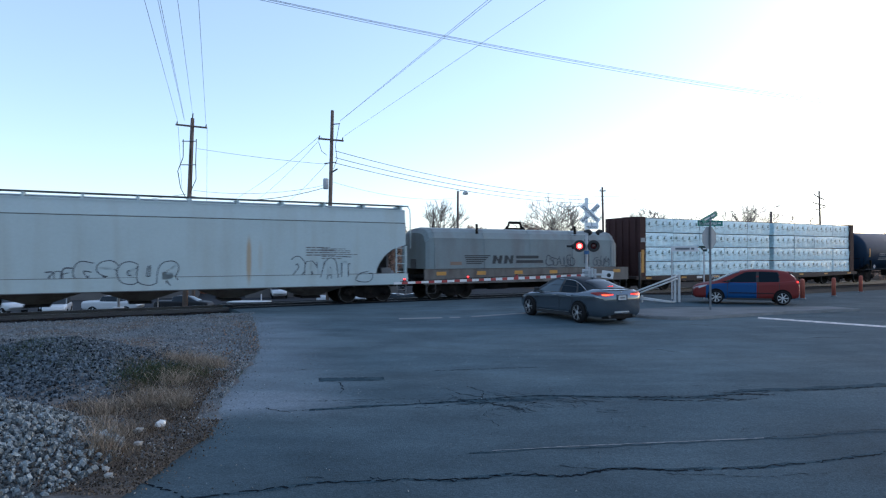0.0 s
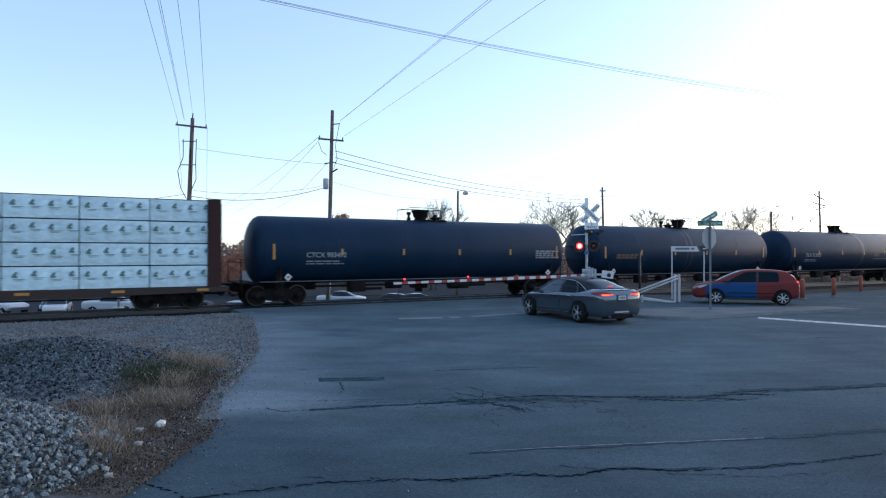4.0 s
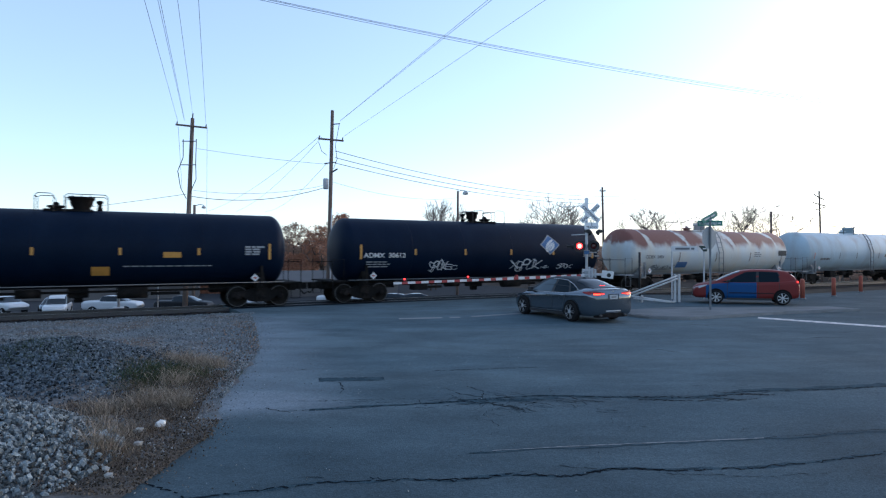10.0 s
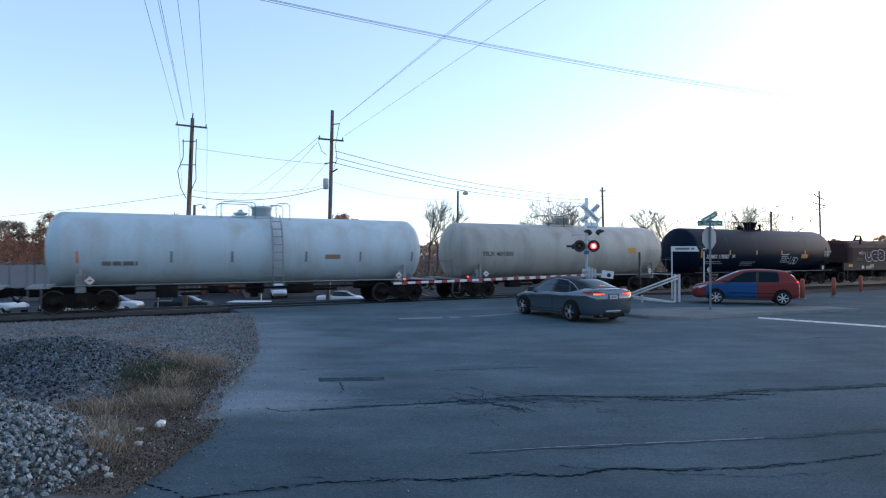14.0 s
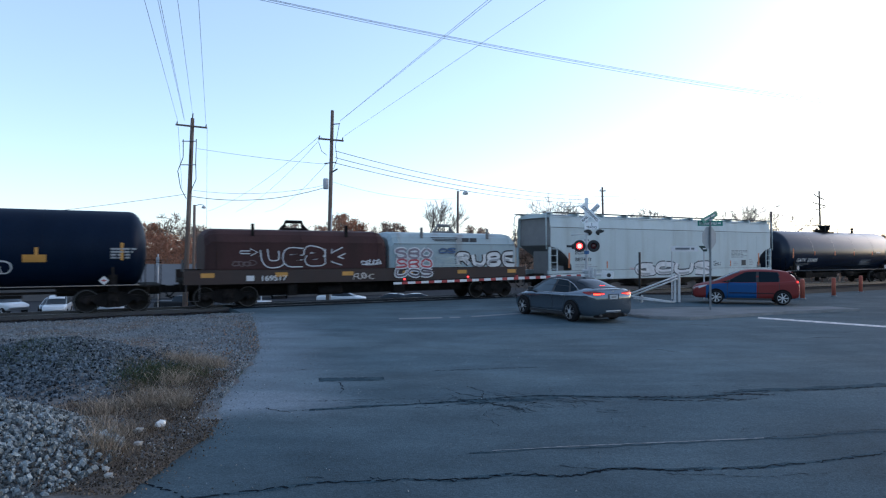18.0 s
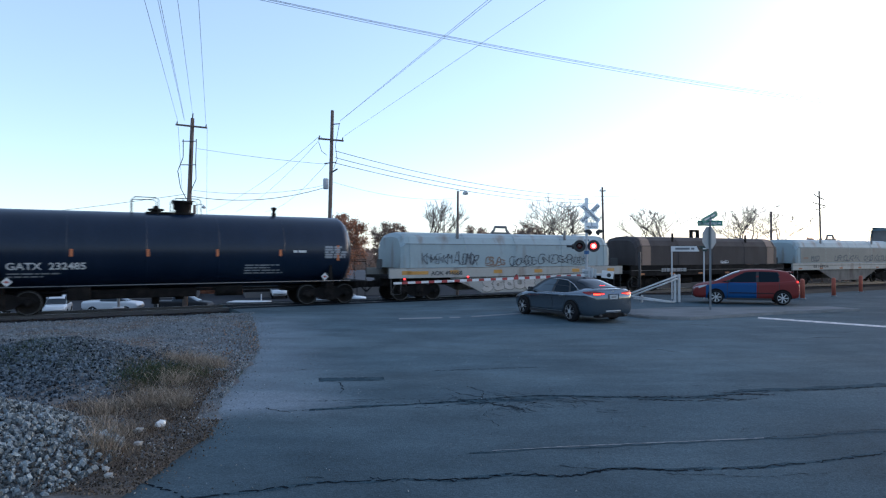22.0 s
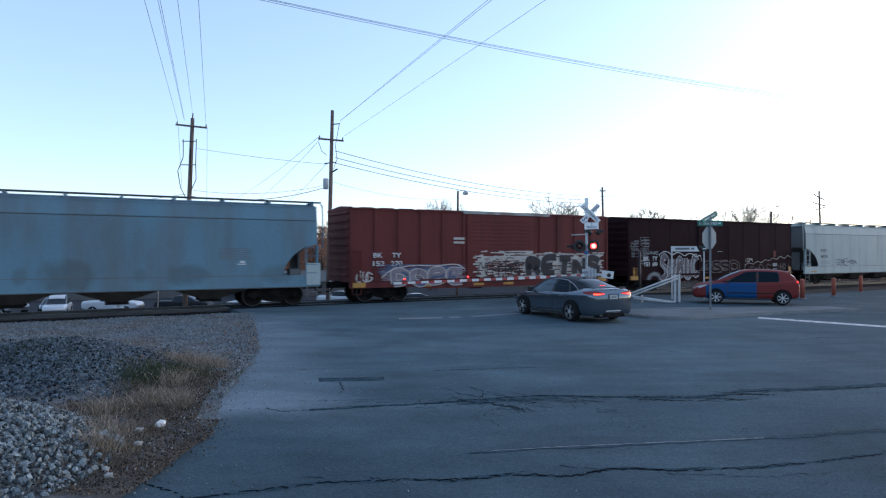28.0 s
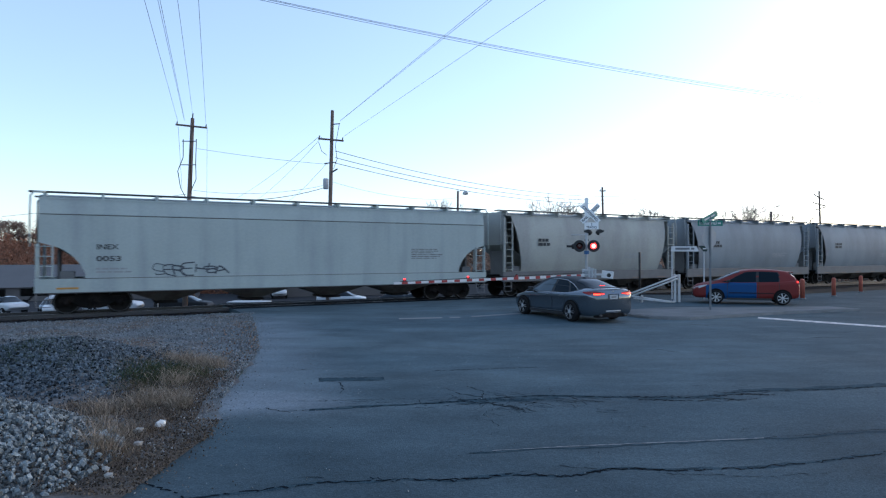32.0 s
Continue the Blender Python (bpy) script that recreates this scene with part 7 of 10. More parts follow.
bars(c, [(5.55, 6.02, 1.2, 1.26), (5.55, 6.02, 1.4, 1.62), (-0.15, 0.3, 1.24, 1.4), (-0.18, 0.38, 2.39, 2.42)], y - 0.09, M["letter_grey"])
bars(c, [(5.7, 6.0, 2.05, 2.48)], y - 0.02, M["box_red"])
part("sill_notice", boxes((7.32, 7.6, -1.585, -1.57, 0.95, 1.4)), M["yellow"], c)
c, h, y = hopper_car(36.0, 37.66, M["hopper_pale"], "clean light grey covered hopper car", seed=30, marks=False)
letters(c, "INEX", -7.64, 2.42, 0.19, y, M["letter_black"], 0.73)
letters(c, "0053", -7.64, 1.98, 0.19, y, M["letter_black"], 0.82)
bars(c, lines_of(-7.64, 1.66, 2, 1.7, 0.06, 31), y, M["letter_grey"])
tag(c, -5.7, -4.35, 1.42, 1.82, y, 67, M["ink_dark"], 3, 0.045, word="SERE")
tag(c, -4.15, -3.1, 1.48, 1.8, y, 68, M["ink_dark"], 4, 0.045, word="HBA")
part("reflector", boxes((-8.9, -8.2, -1.545, -1.536, 0.95, 1.02)), M["yellow"], c)
for q0, q1 in ((37.75, 38.845), (38.94, 40.04), (40.13, 41.23)):
    c, h, y = hopper_car(q0, q1, M["hopper_sand" if q0 < 38 else "hopper_dusty"], "dusty beige round-sided covered hopper car" if q0 < 38 else "dusty grey round-sided covered hopper car", curved=True, bays=3, seed=int(q0))
    bars(c, lines_of(-h + 2.2, 2.9, 2, 1.0, 0.16, int(q0) + 2), -1.585, M["letter_black"])


# ---- more materials ----
M["pole_wood"] = mat("pole_wood", (0.15, 0.11, 0.09), 0.9, var=0.3, scale=1, fine=25, bump=0.4, second=(0.16, 0.13, 0.11), amount=0.42, edge=0.1, stretch=(8, 8, 0.4))
M["wire"] = mat("wire", (0.008, 0.009, 0.008), 0.9, var=0.1, bump=0)
M["galv"] = mat("galvanised_steel", (0.42, 0.43, 0.44), 0.6, 0.1, var=0.15, scale=3, fine=30, bump=0.05)
M["post_steel"] = mat("weathered_post_steel", (0.16, 0.17, 0.18), 0.7, 0.2, var=0.2, scale=3, fine=30, bump=0.05)
M["sign_white"] = mat("sign_white", (0.8, 0.8, 0.8), 0.6, var=0.1, scale=3, fine=30, bump=0.02)
M["sign_back"] = mat("sign_back_aluminium", (0.26, 0.28, 0.29), 0.6, 0.0, var=0.12, scale=3, fine=30, bump=0.03)
M["sign_green_dark"] = mat("sign_dark_green", (0.008, 0.03, 0.026), 0.5, var=0.1, scale=3, fine=30, bump=0.02)
M["sign_green"] = mat("sign_green", (0.02, 0.17, 0.13), 0.5, var=0.1, scale=3, fine=30, bump=0.02)
M["black"] = mat("black_plastic", (0.015, 0.015, 0.016), 0.6, var=0.2, bump=0.05)
M["lens_dark"] = mat("unlit_red_lens", (0.06, 0.008, 0.008), 0.25, var=0.1, bump=0)
M["lens_on"] = mat("lit_red_lens", (0.8, 0.05, 0.03), 0.4, var=0.02, bump=0, emit=(1.0, 0.022, 0.016), power=4.0)


def lit_lens():
    """Red lens, white-hot where the bulb sits behind it."""
    m = mat("lit_signal_lens", (0.8, 0.05, 0.03), 0.4, var=0.02, bump=0, emit=(1.0, 0.022, 0.016), power=5.0)
    n, ln = m.node_tree.nodes, m.node_tree.links
    tc = n.new("ShaderNodeTexCoord")
    d = n.new("ShaderNodeVectorMath")
    d.operation = "LENGTH"
    ln.new(tc.outputs["Object"], d.inputs[0])
    r = n.new("ShaderNodeMapRange")
    r.inputs[1].default_value, r.inputs[2].default_value = 0.1, 0.03
    ln.new(d.outputs["Value"], r.inputs[0])
    mix = n.new("ShaderNodeMix")
    mix.data_type = "RGBA"
    mix.inputs[6].default_value, mix.inputs[7].default_value = (1.0, 0.022, 0.016, 1), (1.0, 0.42, 0.3, 1)
    ln.new(r.outputs[0], mix.inputs[0])
    ln.new(mix.outputs[2], n["Principled BSDF"].inputs["Emission Color"])
    return m


M["lit_lens"] = lit_lens()
M["gate_white"] = mat("gate_white", (0.6, 0.6, 0.6), 0.6, var=0.15, scale=3, fine=30, bump=0.02)
M["gate_red"] = mat("gate_red", (0.3, 0.035, 0.035), 0.6, var=0.15, scale=3, fine=30, bump=0.02)
M["bollard"] = mat("orange_red_bollard", (0.3, 0.07, 0.04), 0.7, var=0.15, scale=3, fine=30, bump=0.05)
M["white_pipe"] = mat("white_painted_steel", (0.44, 0.445, 0.445), 0.6, var=0.12, scale=3, fine=30, bump=0.05, second=(0.34, 0.31, 0.28), amount=0.36, edge=0.08, stretch=(5, 5, 3))
M["bark"] = mat("tree_bark", (0.1, 0.082, 0.07), 0.95, var=0.3, scale=2, fine=20, bump=0.3)
M["twig"] = mat("bare_twigs", (0.22, 0.18, 0.155), 0.95, var=0.3, scale=2, fine=20, bump=0)


def leafy(name, base, vary):
    """Thin dry leaves that let some light through."""
    m = mat(name, base, 0.9, var=0.3, scale=0.5, fine=6, bump=0, island=vary)
    n, ln = m.node_tree.nodes, m.node_tree.links
    bsdf = n["Principled BSDF"]
    tr, mix = n.new("ShaderNodeBsdfTranslucent"), n.new("ShaderNodeMixShader")
    ln.new(bsdf.inputs["Base Color"].links[0].from_socket, tr.inputs["Color"])
    mix.inputs[0].default_value = 0.5
    ln.new(bsdf.outputs[0], mix.inputs[1])
    ln.new(tr.outputs[0], mix.inputs[2])
    ln.new(mix.outputs[0], n["Material Output"].inputs["Surface"])
    return m


M["leaf_orange"] = leafy("autumn_leaves", (0.4, 0.205, 0.13), 0.3)
M["leaf_brown"] = leafy("brown_leaves", (0.3, 0.205, 0.155), 0.3)
M["sedan_paint"] = mat("blue_grey_car_paint", (0.118, 0.143, 0.17), 0.15, 0.75, var=0.04, scale=1, fine=50, bump=0.0, coat=0.3)
M["car_red"] = mat("red_car_paint", (0.15, 0.018, 0.016), 0.55, 0.0, var=0.06, scale=1, fine=50, bump=0.0, spec=0.3)
M["car_blue"] = mat("blue_car_paint", (0.002, 0.05, 0.165), 0.55, 0.0, var=0.06, scale=1, fine=50, bump=0.0, spec=0.3)
M["car_white"] = mat("white_car_paint", (0.5, 0.51, 0.52), 0.35, var=0.04, scale=1, fine=50, bump=0.0, coat=0.5)
M["car_dark"] = mat("dark_car_paint", (0.01, 0.011, 0.013), 0.5, var=0.05, scale=1, fine=50, bump=0.0, spec=0.2)
M["tyre"] = mat("tyre_rubber", (0.014, 0.014, 0.015), 0.85, var=0.2, scale=4, fine=40, bump=0.1)
M["alloy"] = mat("alloy_rim", (0.4, 0.41, 0.42), 0.35, 0.2, var=0.05, bump=0)
M["chrome"] = mat("chrome", (0.6, 0.61, 0.62), 0.15, 1.0, var=0.03, bump=0)
# sedan body paint darkened for the roof, its duller reflection put into the colour
M["sedan_roof"] = mat("dulled_roof_paint", (0.02, 0.025, 0.031), 0.6, 0.0, var=0.04, scale=1, fine=50, bump=0.0, spec=0.15)
# side panes paled so that their colour carries the sky seen in them
M["side_glass"] = glass("sky_toned_side_glass", (0.055, 0.08, 0.1), 0.05)
M["glass"] = glass("dark_car_glass", (0.012, 0.018, 0.024), 0.05)
M["dim_glass"] = glass("deep_tinted_glass", (0.008, 0.015, 0.022), 0.06, 0.06)
M["pale_glass"] = glass("pale_windscreen_glass", (0.05, 0.06, 0.07))
M["tail_on"] = mat("lit_tail_lamp", (0.3, 0.01, 0.01), 0.5, var=0.02, bump=0, emit=(1.0, 0.03, 0.015), power=1.3)
M["tail_hot"] = mat("bright_brake_segment", (0.8, 0.2, 0.05), 0.3, var=0.02, bump=0, emit=(1.0, 0.13, 0.03), power=1.1)
M["tail_off"] = mat("tail_lamp", (0.28, 0.012, 0.012), 0.5, var=0.05, bump=0)
M["head_lamp"] = mat("headlamp_glass", (0.42, 0.43, 0.45), 0.15, var=0.05, bump=0)
M["building"] = mat("dull_brown_wall", (0.14, 0.13, 0.125), 0.9, var=0.12, scale=0.5, fine=10, bump=0.1)
M["roofing"] = mat("grey_metal_roof", (0.085, 0.085, 0.088), 0.7, var=0.15, scale=0.5, fine=10, bump=0.1)


# ---- crossing signals ----
FLASH = []


def signal(x, y, z, turn, height, label, far=False):
    """A crossing signal facing local -y, its empty at the foot of the mast."""
    s = empty("crossing_signal", pose(x, y, z, 0, 0, turn), label, "railroad signal", "crossing signals")
    part("mast", rods(((0, 0, 0), (0, 0, height), 0.065), n=14), M["galv"], s)
    part("mast_base", boxes((-0.25, 0.25, -0.25, 0.25, 0, 0.3), bev=0.05), M["galv"], s)
    bm = bm_new()
    lathe(bm, [(height, 0.07), (height + 0.1, 0.09), (height + 0.22, 0.09), (height + 0.26, 0.04)], "z", 12)
    if far:
        part("bell", bm, M["shadow_steel"], s)
    else:
        bm.free()
        part("mast_plate", boxes((-0.09, 0.09, -0.1, -0.07, height - 0.75, height + 0.24)), M["sign_white"], s, "narrow white plate on the mast top")
        # arm added on the mast in place of an antenna farther off
        part("side_bracket", rods(((-1.2, 0, height - 0.2), (0, 0, height - 0.14), 0.022), ((-1.2, 0, height - 0.2), (-1.24, 0, height - 0.3), 0.03)), M["galv"], s)
    zc = height - 0.55
    for a in (45, -45):
        bl = part("crossbuck_board", boxes((-0.6 if not far else -0.5, 0.6 if not far else 0.5, -0.11 - (0.02 if a > 0 else 0), -0.085 - (0.02 if a > 0 else 0), -0.115, 0.115)), M["sign_white"] if not far else M["galv"], s, "", pose(0.18 if not far else 0, 0, zc, 0, a, 0))
        if not far:
            if a > 0:
                part("lettering", text_mesh("CROSSING", 0.13, M["letter_black"], 1.02), None, bl, "", pose(-0.51, -0.134, -0.065, 90))
            else:
                part("lettering", text_mesh("RAIL", 0.13, M["letter_black"], 0.36), None, bl, "", pose(-0.55, -0.114, -0.065, 90))
                part("lettering", text_mesh("ROAD", 0.13, M["letter_black"], 0.38), None, bl, "", pose(0.17, -0.114, -0.065, 90))
    if not far:
        plate = part("tracks_plate", boxes((-0.1, 0.58, -0.12, -0.09, zc - 0.78, zc - 0.45)), M["sign_white"], s)
        part("lettering", text_mesh("TRACKS", 0.11, M["letter_black"], 0.5), None, plate, "", pose(-0.01, -0.124, zc - 0.74, 90))
        part("lettering", text_mesh("3", 0.12, M["letter_black"]), None, plate, "", pose(0.2, -0.124, zc - 0.6, 90))
    else:
        part("tracks_plate", boxes((-0.34, 0.34, -0.1, -0.08, zc - 0.8, zc - 0.58)), M["sign_back"], s)
    zl = height - (2.17 if not far else 1.98)
    part("lamp_arm", rods(((-0.42, 0, zl), (0.42, 0, zl), 0.03)), M["black"], s)
    for k, lx in enumerate((-0.34, 0.34)):
        bm = bm_new()
        disc = 0.3 if not far else 0.17
        lens_r = 0.145 if not far else 0.1
        lathe(bm, [(-0.05, disc - 0.01), (-0.035, disc), (-0.02, disc - 0.01)], "y", 24)
        lathe(bm, [(-0.02, 0.15), (0.16, 0.14), (0.2, 0.08)], "y", 16)
        lamp = part("lamp", bm, M["black"], s, "", pose(lx, -0.14, zl))
        bm = bm_new()
        rows = []
        for i in range(11):
            t = math.pi * (0.0 + i / 10)
            rows.append([bm.verts.new((0.17 * math.cos(t), yy, 0.17 * math.sin(t))) for yy in (-0.05, -0.26)])
        for ra, rb in zip(rows, rows[1:]):
            bm.faces.new((ra[0], ra[1], rb[1], rb[0]))
        part("visor", bm, M["black"], lamp)
        bm = bm_new()
        lathe(bm, [(-0.06, lens_r + 0.005), (-0.075, lens_r * 0.83), (-0.085, 0.03)], "y", 20)
        part("lens", bm, M["lens_dark"], lamp)
        bm = bm_new()
        lathe(bm, [(-0.002, lens_r), (0.002, lens_r)], "y", 20)
        glow = part("lit_lens", bm, M["lit_lens"], lamp, "red glowing lens")
        FLASH.append((glow, k))
    # lamps that face the other road
    for sx, cx in ((-1, -0.06), (1, 0.06)) if far else ((-1, 0.3), (1, 0.42)):
        bm = bm_new()
        lathe(bm, [(sx * 0.02, 0.04), (sx * 0.1, 0.13), (sx * 0.16, 0.15), (sx * 0.2, 0.15)], "x", 14, (cx, 0.05, zl + 0.68))
        # hood over the lens
        extrude(bm, [(cx + sx * 0.2, zl + 0.84), (cx + sx * 0.44, zl + 0.76), (cx + sx * 0.42, zl + 0.7), (cx + sx * 0.2, zl + 0.62)], -0.09, 0.16, "y")
        part("side_lamp", bm, M["black"], s)
    part("lamp_bracket", rods(((-0.75, -0.05, zl + 0.55), (0.1, 0, zl + 0.6), 0.025)), M["galv"], s)
    if not far:
        part("back_lamps", rods(((-0.72, 0.1, zl - 0.02), (-0.45, 0.12, zl - 0.02), 0.13), ((-0.98, 0.1, zl), (-0.72, 0.1, zl - 0.01), 0.06), ((-0.1, 0.1, zl + 0.3), (0.1, 0.1, zl + 0.3), 0.04), n=12), M["black"], s)
        box_m = part("gate_machine", boxes((-0.22, 0.3, -0.35, 0.3, 1.05, 1.5), bev=0.03), M["galv"], s)
        part("machine_door", boxes((-0.14, 0.22, -0.37, -0.345, 1.12, 1.43), bev=0.01), M["sign_back"], box_m)
        for k in (0, 1, 2):
            part("counterweight", boxes((0.08 + k * 0.14, 0.19 + k * 0.14, -0.44, -0.34, 1.1, 1.62 - k * 0.05), bev=0.015), M["galv"], s, "grey bolted weight plate")
        wb = part("counterweight", boxes((0.56, 1.12, -0.46, -0.3, 1.16, 1.52), bev=0.03), M["gate_white"], s, "white weight box with a round hole", pose(0, 0, 0.02, 0, 7, 0))
        bm = bm_new()
        lathe(bm, [(-0.468, 0.1), (-0.462, 0.1)], "y", 16, (0.9, 0, 1.32))
        part("hole", bm, M["black"], wb)
        part("mast_plate", boxes((-0.12, 0.12, -0.09, -0.07, 2.25, 2.42)), M["ink_blue"], s, "small blue notice on the mast")
        part("gate_support", rods(((-0.35, -0.38, 1.2), (0.9, -0.38, 1.24), 0.045), ((-0.35, 0.3, 1.2), (0.9, 0.3, 1.24), 0.045)), M["galv"], s)
    return s


signal(7.16, 31.0, 0.0, -13, 4.82, "crossing signal with white crossbuck and one red lamp lit")
signal(-15.75, 30.2, -0.62, 27.6, 4.58, "crossing signal beyond the track seen from behind", far=True)

# gate arm across the road
ga, gb = Vector((7.3, 30.85, 1.22)), Vector((-2.02, 25.5, 1.06))
arm = empty("gate_arm", Matrix.LocRotScale(ga, (gb - ga).to_track_quat("X", "Z"), None), "lowered red and white striped crossing gate arm", "crossing gate")
L = (gb - ga).length
n = 34
for k in range(n):
    x0, x1 = L * (k + (0.0 if k % 2 == 0 else -0.12)) / n, L * (k + (0.88 if k % 2 == 0 else 1.0)) / n
    h0 = 0.085 - 0.03 * k / n
    part("stripe", boxes((x0 + 0.002, x1 - 0.002, -0.03, 0.03, -h0, h0 * 0.6)), M["gate_red"] if k % 2 == 0 else M["gate_white"], arm)
for x, on in ((L - 0.5, True), (L - 3.6, True), (L * 0.42, False)):
    body = part("arm_lamp", boxes((x - 0.07, x + 0.07, -0.05, 0.05, 0.05, 0.13), bev=0.02), M["gate_red"], arm)
    bm = bm_new()
    lathe(bm, [(-0.05, 0.02), (0.0, 0.03), (0.05, 0.02)], "y", 12, (x, 0, 0.15))
    part("arm_lens", bm, M["lens_on"] if on else M["lens_dark"], body)
part("arm_wire", rods(((0.2, 0, 0.12), (L - 0.3, 0, 0.05), 0.012)), M["wire"], arm)

# ---- street sign with stop sign seen from behind ----
st = empty("street_sign", pose(10.33, 24.03, 0.1), "two green street name blades over a stop sign seen from behind", "street sign")
part("post", boxes((-0.03, 0.03, -0.03, 0.03, 0, 3.62)), M["post_steel"], st)
bm = bm_new()
extrude(bm, [(0.46 * math.cos(math.pi / 8 + k * math.pi / 4), 2.78 + 0.46 * math.sin(math.pi / 8 + k * math.pi / 4)) for k in range(8)], 0.035, 0.042, "y")
part("stop_plate", bm, M["sign_back"], st, "bare grey back of an octagonal plate", pose(0, 0, 0, 0, 0, 32))
b1 = part("street_blade", boxes((-0.48, 0.48, -0.012, 0.012, 3.24, 3.45)), M["sign_green"], st)
part("lettering", text_mesh("Industrial", 0.125, M["letter_white"], 0.66), None, b1, "", pose(-0.43, -0.0165, 3.29, 90))
part("writing_bar", boxes((0.29, 0.41, -0.017, -0.0125, 3.31, 3.37)), M["letter_white"], b1)
b2 = part("street_blade", boxes((-0.45, 0.45, -0.012, 0.012, 3.47, 3.68)), M["sign_green"], st, "", pose(0, 0, 3.5, 0, -22, 28) @ pose(0, 0, -3.5))
part("writing_bar", boxes((-0.32, 0.3, -0.017, -0.0125, 3.55, 3.61)), M["letter_white"], b2)
part("blade_bracket", boxes((-0.05, 0.05, -0.05, 0.05, 3.44, 3.49)), M["galv"], st)

# ---- white station sign ----
sg = empty("station_sign", pose(11.39, 30.94, 0), "white station name board on white posts", "sign")
part("post", boxes((-0.03, 0.03, -0.03, 0.03, 0, 2.62), bev=0.01), M["galv"], sg)
part("post", boxes((1.57, 1.63, -0.03, 0.03, 0, 2.62), bev=0.01), M["galv"], sg)
bm = bm_new()
extrude(bm, [(-0.06, 2.38), (1.34, 2.38), (1.2, 2.64), (-0.06, 2.64)], -0.075, -0.05, "y")
bd = part("board", bm, M["gate_white"], sg)
part("writing_bar", boxes((0.14, 0.85, -0.096, -0.091, 2.47, 2.57), (0.92, 1.08, -0.096, -0.091, 2.47, 2.57)), M["post_steel"], bd)
bm = bm_new()
extrude(bm, [(1.3, 2.66), (1.72, 2.66), (1.72, 2.38), (1.55, 2.38)], -0.09, -0.05, "y")
be = part("board_end", bm, M["sign_green_dark"], sg, "dark green slanted end panel")
part("writing_bar", boxes((1.5, 1.68, -0.096, -0.091, 2.49, 2.55)), M["letter_white"], be)
# pale marker post beyond the track
mk = empty("marker_post", pose(-13.75, 30.0, ground_z(-13.75, 30.0)), "thin pale marker post beyond the track", "post")
part("post", rods(((0, 0, -0.1), (0, 0, 2.9), 0.03)), M["galv"], mk)
part("plate", boxes((-0.07, 0.07, -0.05, -0.03, 2.35, 2.75)), M["galv"], mk)
# black marker post beside it
mk = empty("marker_post", pose(10.0, 31.6, 0), "thin black marker post", "post")
part("post", rods(((0, 0, 0), (0, 0, 2.35), 0.06)), M["black"], mk)

# ---- fallen white barrier ----
br = empty("barrier", pose(10.93, 29.12, 0), "white painted steel barrier with a slanting arm", "barrier")
for x in (-0.07, 0.12):
    part("post", boxes((x - 0.055, x + 0.055, -0.06, 0.06, 0, 1.3), bev=0.02), M["white_pipe"], br)
for z in (0.0, -0.13):
    part("arm", rods(((0.02, -0.1, 1.24 + z), (-2.2, -0.2, 0.42 + z), 0.042), n=8), M["white_pipe"], br)
part("fallen_arm", rods(((-2.2, -0.22, 0.3), (-0.3, -0.6, 0.045), 0.042), ((-2.1, -0.3, 0.2), (-0.5, -0.7, 0.04), 0.03), n=8), M["white_pipe"], br)
part("foot", boxes((-1.75, -1.65, -0.3, -0.2, 0, 0.34), bev=0.02), M["white_pipe"], br)

# ---- bollards ----
bol = empty("bollard", pose(17.89, 30.94, 0), "orange-red painted steel bollard", "bollard", "bollards by the track")
bm = bm_new()
lathe(bm, [(0, 0.1), (0.92, 0.1), (0.98, 0.075), (1.0, 0.03)], "z", 14)
part("pipe", bm, M["bollard"], bol)
part("collar", rods(((0, 0, 0), (0, 0, 0.06), 0.15), n=12), M["kerb"], bol)
copy_thing(bol, pose(18.25, 31.6, 0))
copy_thing(bol, pose(20.73, 33.0, 0))
copy_thing(bol, pose(24.45, 36.4, 0))


# ---- road vehicles ----
def loft(stations, section, pick=None):
    """Skins cross-sections at stations along x; pick(x, j) names the panel that a face belongs to."""
    out = {}
    rings = [(s[0], section(s)) for s in stations]
    for (xa, ra), (xb, rb) in zip(rings, rings[1:]):
        for j in range(len(ra) - 1):
            for sy in (1, -1):
                key = pick((xa + xb) / 2, j, sy) if pick else "body"
                out.setdefault(key, []).append([(xa, sy * ra[j][0], ra[j][1]), (xb, sy * rb[j][0], rb[j][1]), (xb, sy * rb[j + 1][0], rb[j + 1][1]), (xa, sy * ra[j + 1][0], ra[j + 1][1])])
    for x, r, rev in ((rings[0][0], rings[0][1], 0), (rings[-1][0], rings[-1][1], 1)):
        for j in range(len(r) - 1):
            out.setdefault(pick(x, j, 1) if pick else "body", []).append([(x, r[j][0], r[j][1]), (x, r[j + 1][0], r[j + 1][1]), (x, -r[j + 1][0], r[j + 1][1]), (x, -r[j][0], r[j][1])])
    res = {}
    for key, faces in out.items():
        bm = bm_new()
        for f in faces:
            vs = [bm.verts.new(p) for p in f]
            bm.faces.new(vs)
        bmesh.ops.remove_doubles(bm, verts=bm.verts, dist=0.0008)
        for f in bm.faces:
            f.smooth = True
        res[key] = bm
    return res


def body_section(s):
    x, zb, zs, zt, w, wt = s
    return [(0, zb), (w * 0.86, zb), (w * 0.95, zb + 0.08), (w * 0.99, zb + (zs - zb) * 0.28), (w * 0.972, zb + (zs - zb) * 0.52), (w, zs - 0.135), (w * 0.985, zs - 0.03), (w * 0.955, zs), (wt, zt - 0.012), (wt * 0.6, zt), (0, zt + 0.006)]


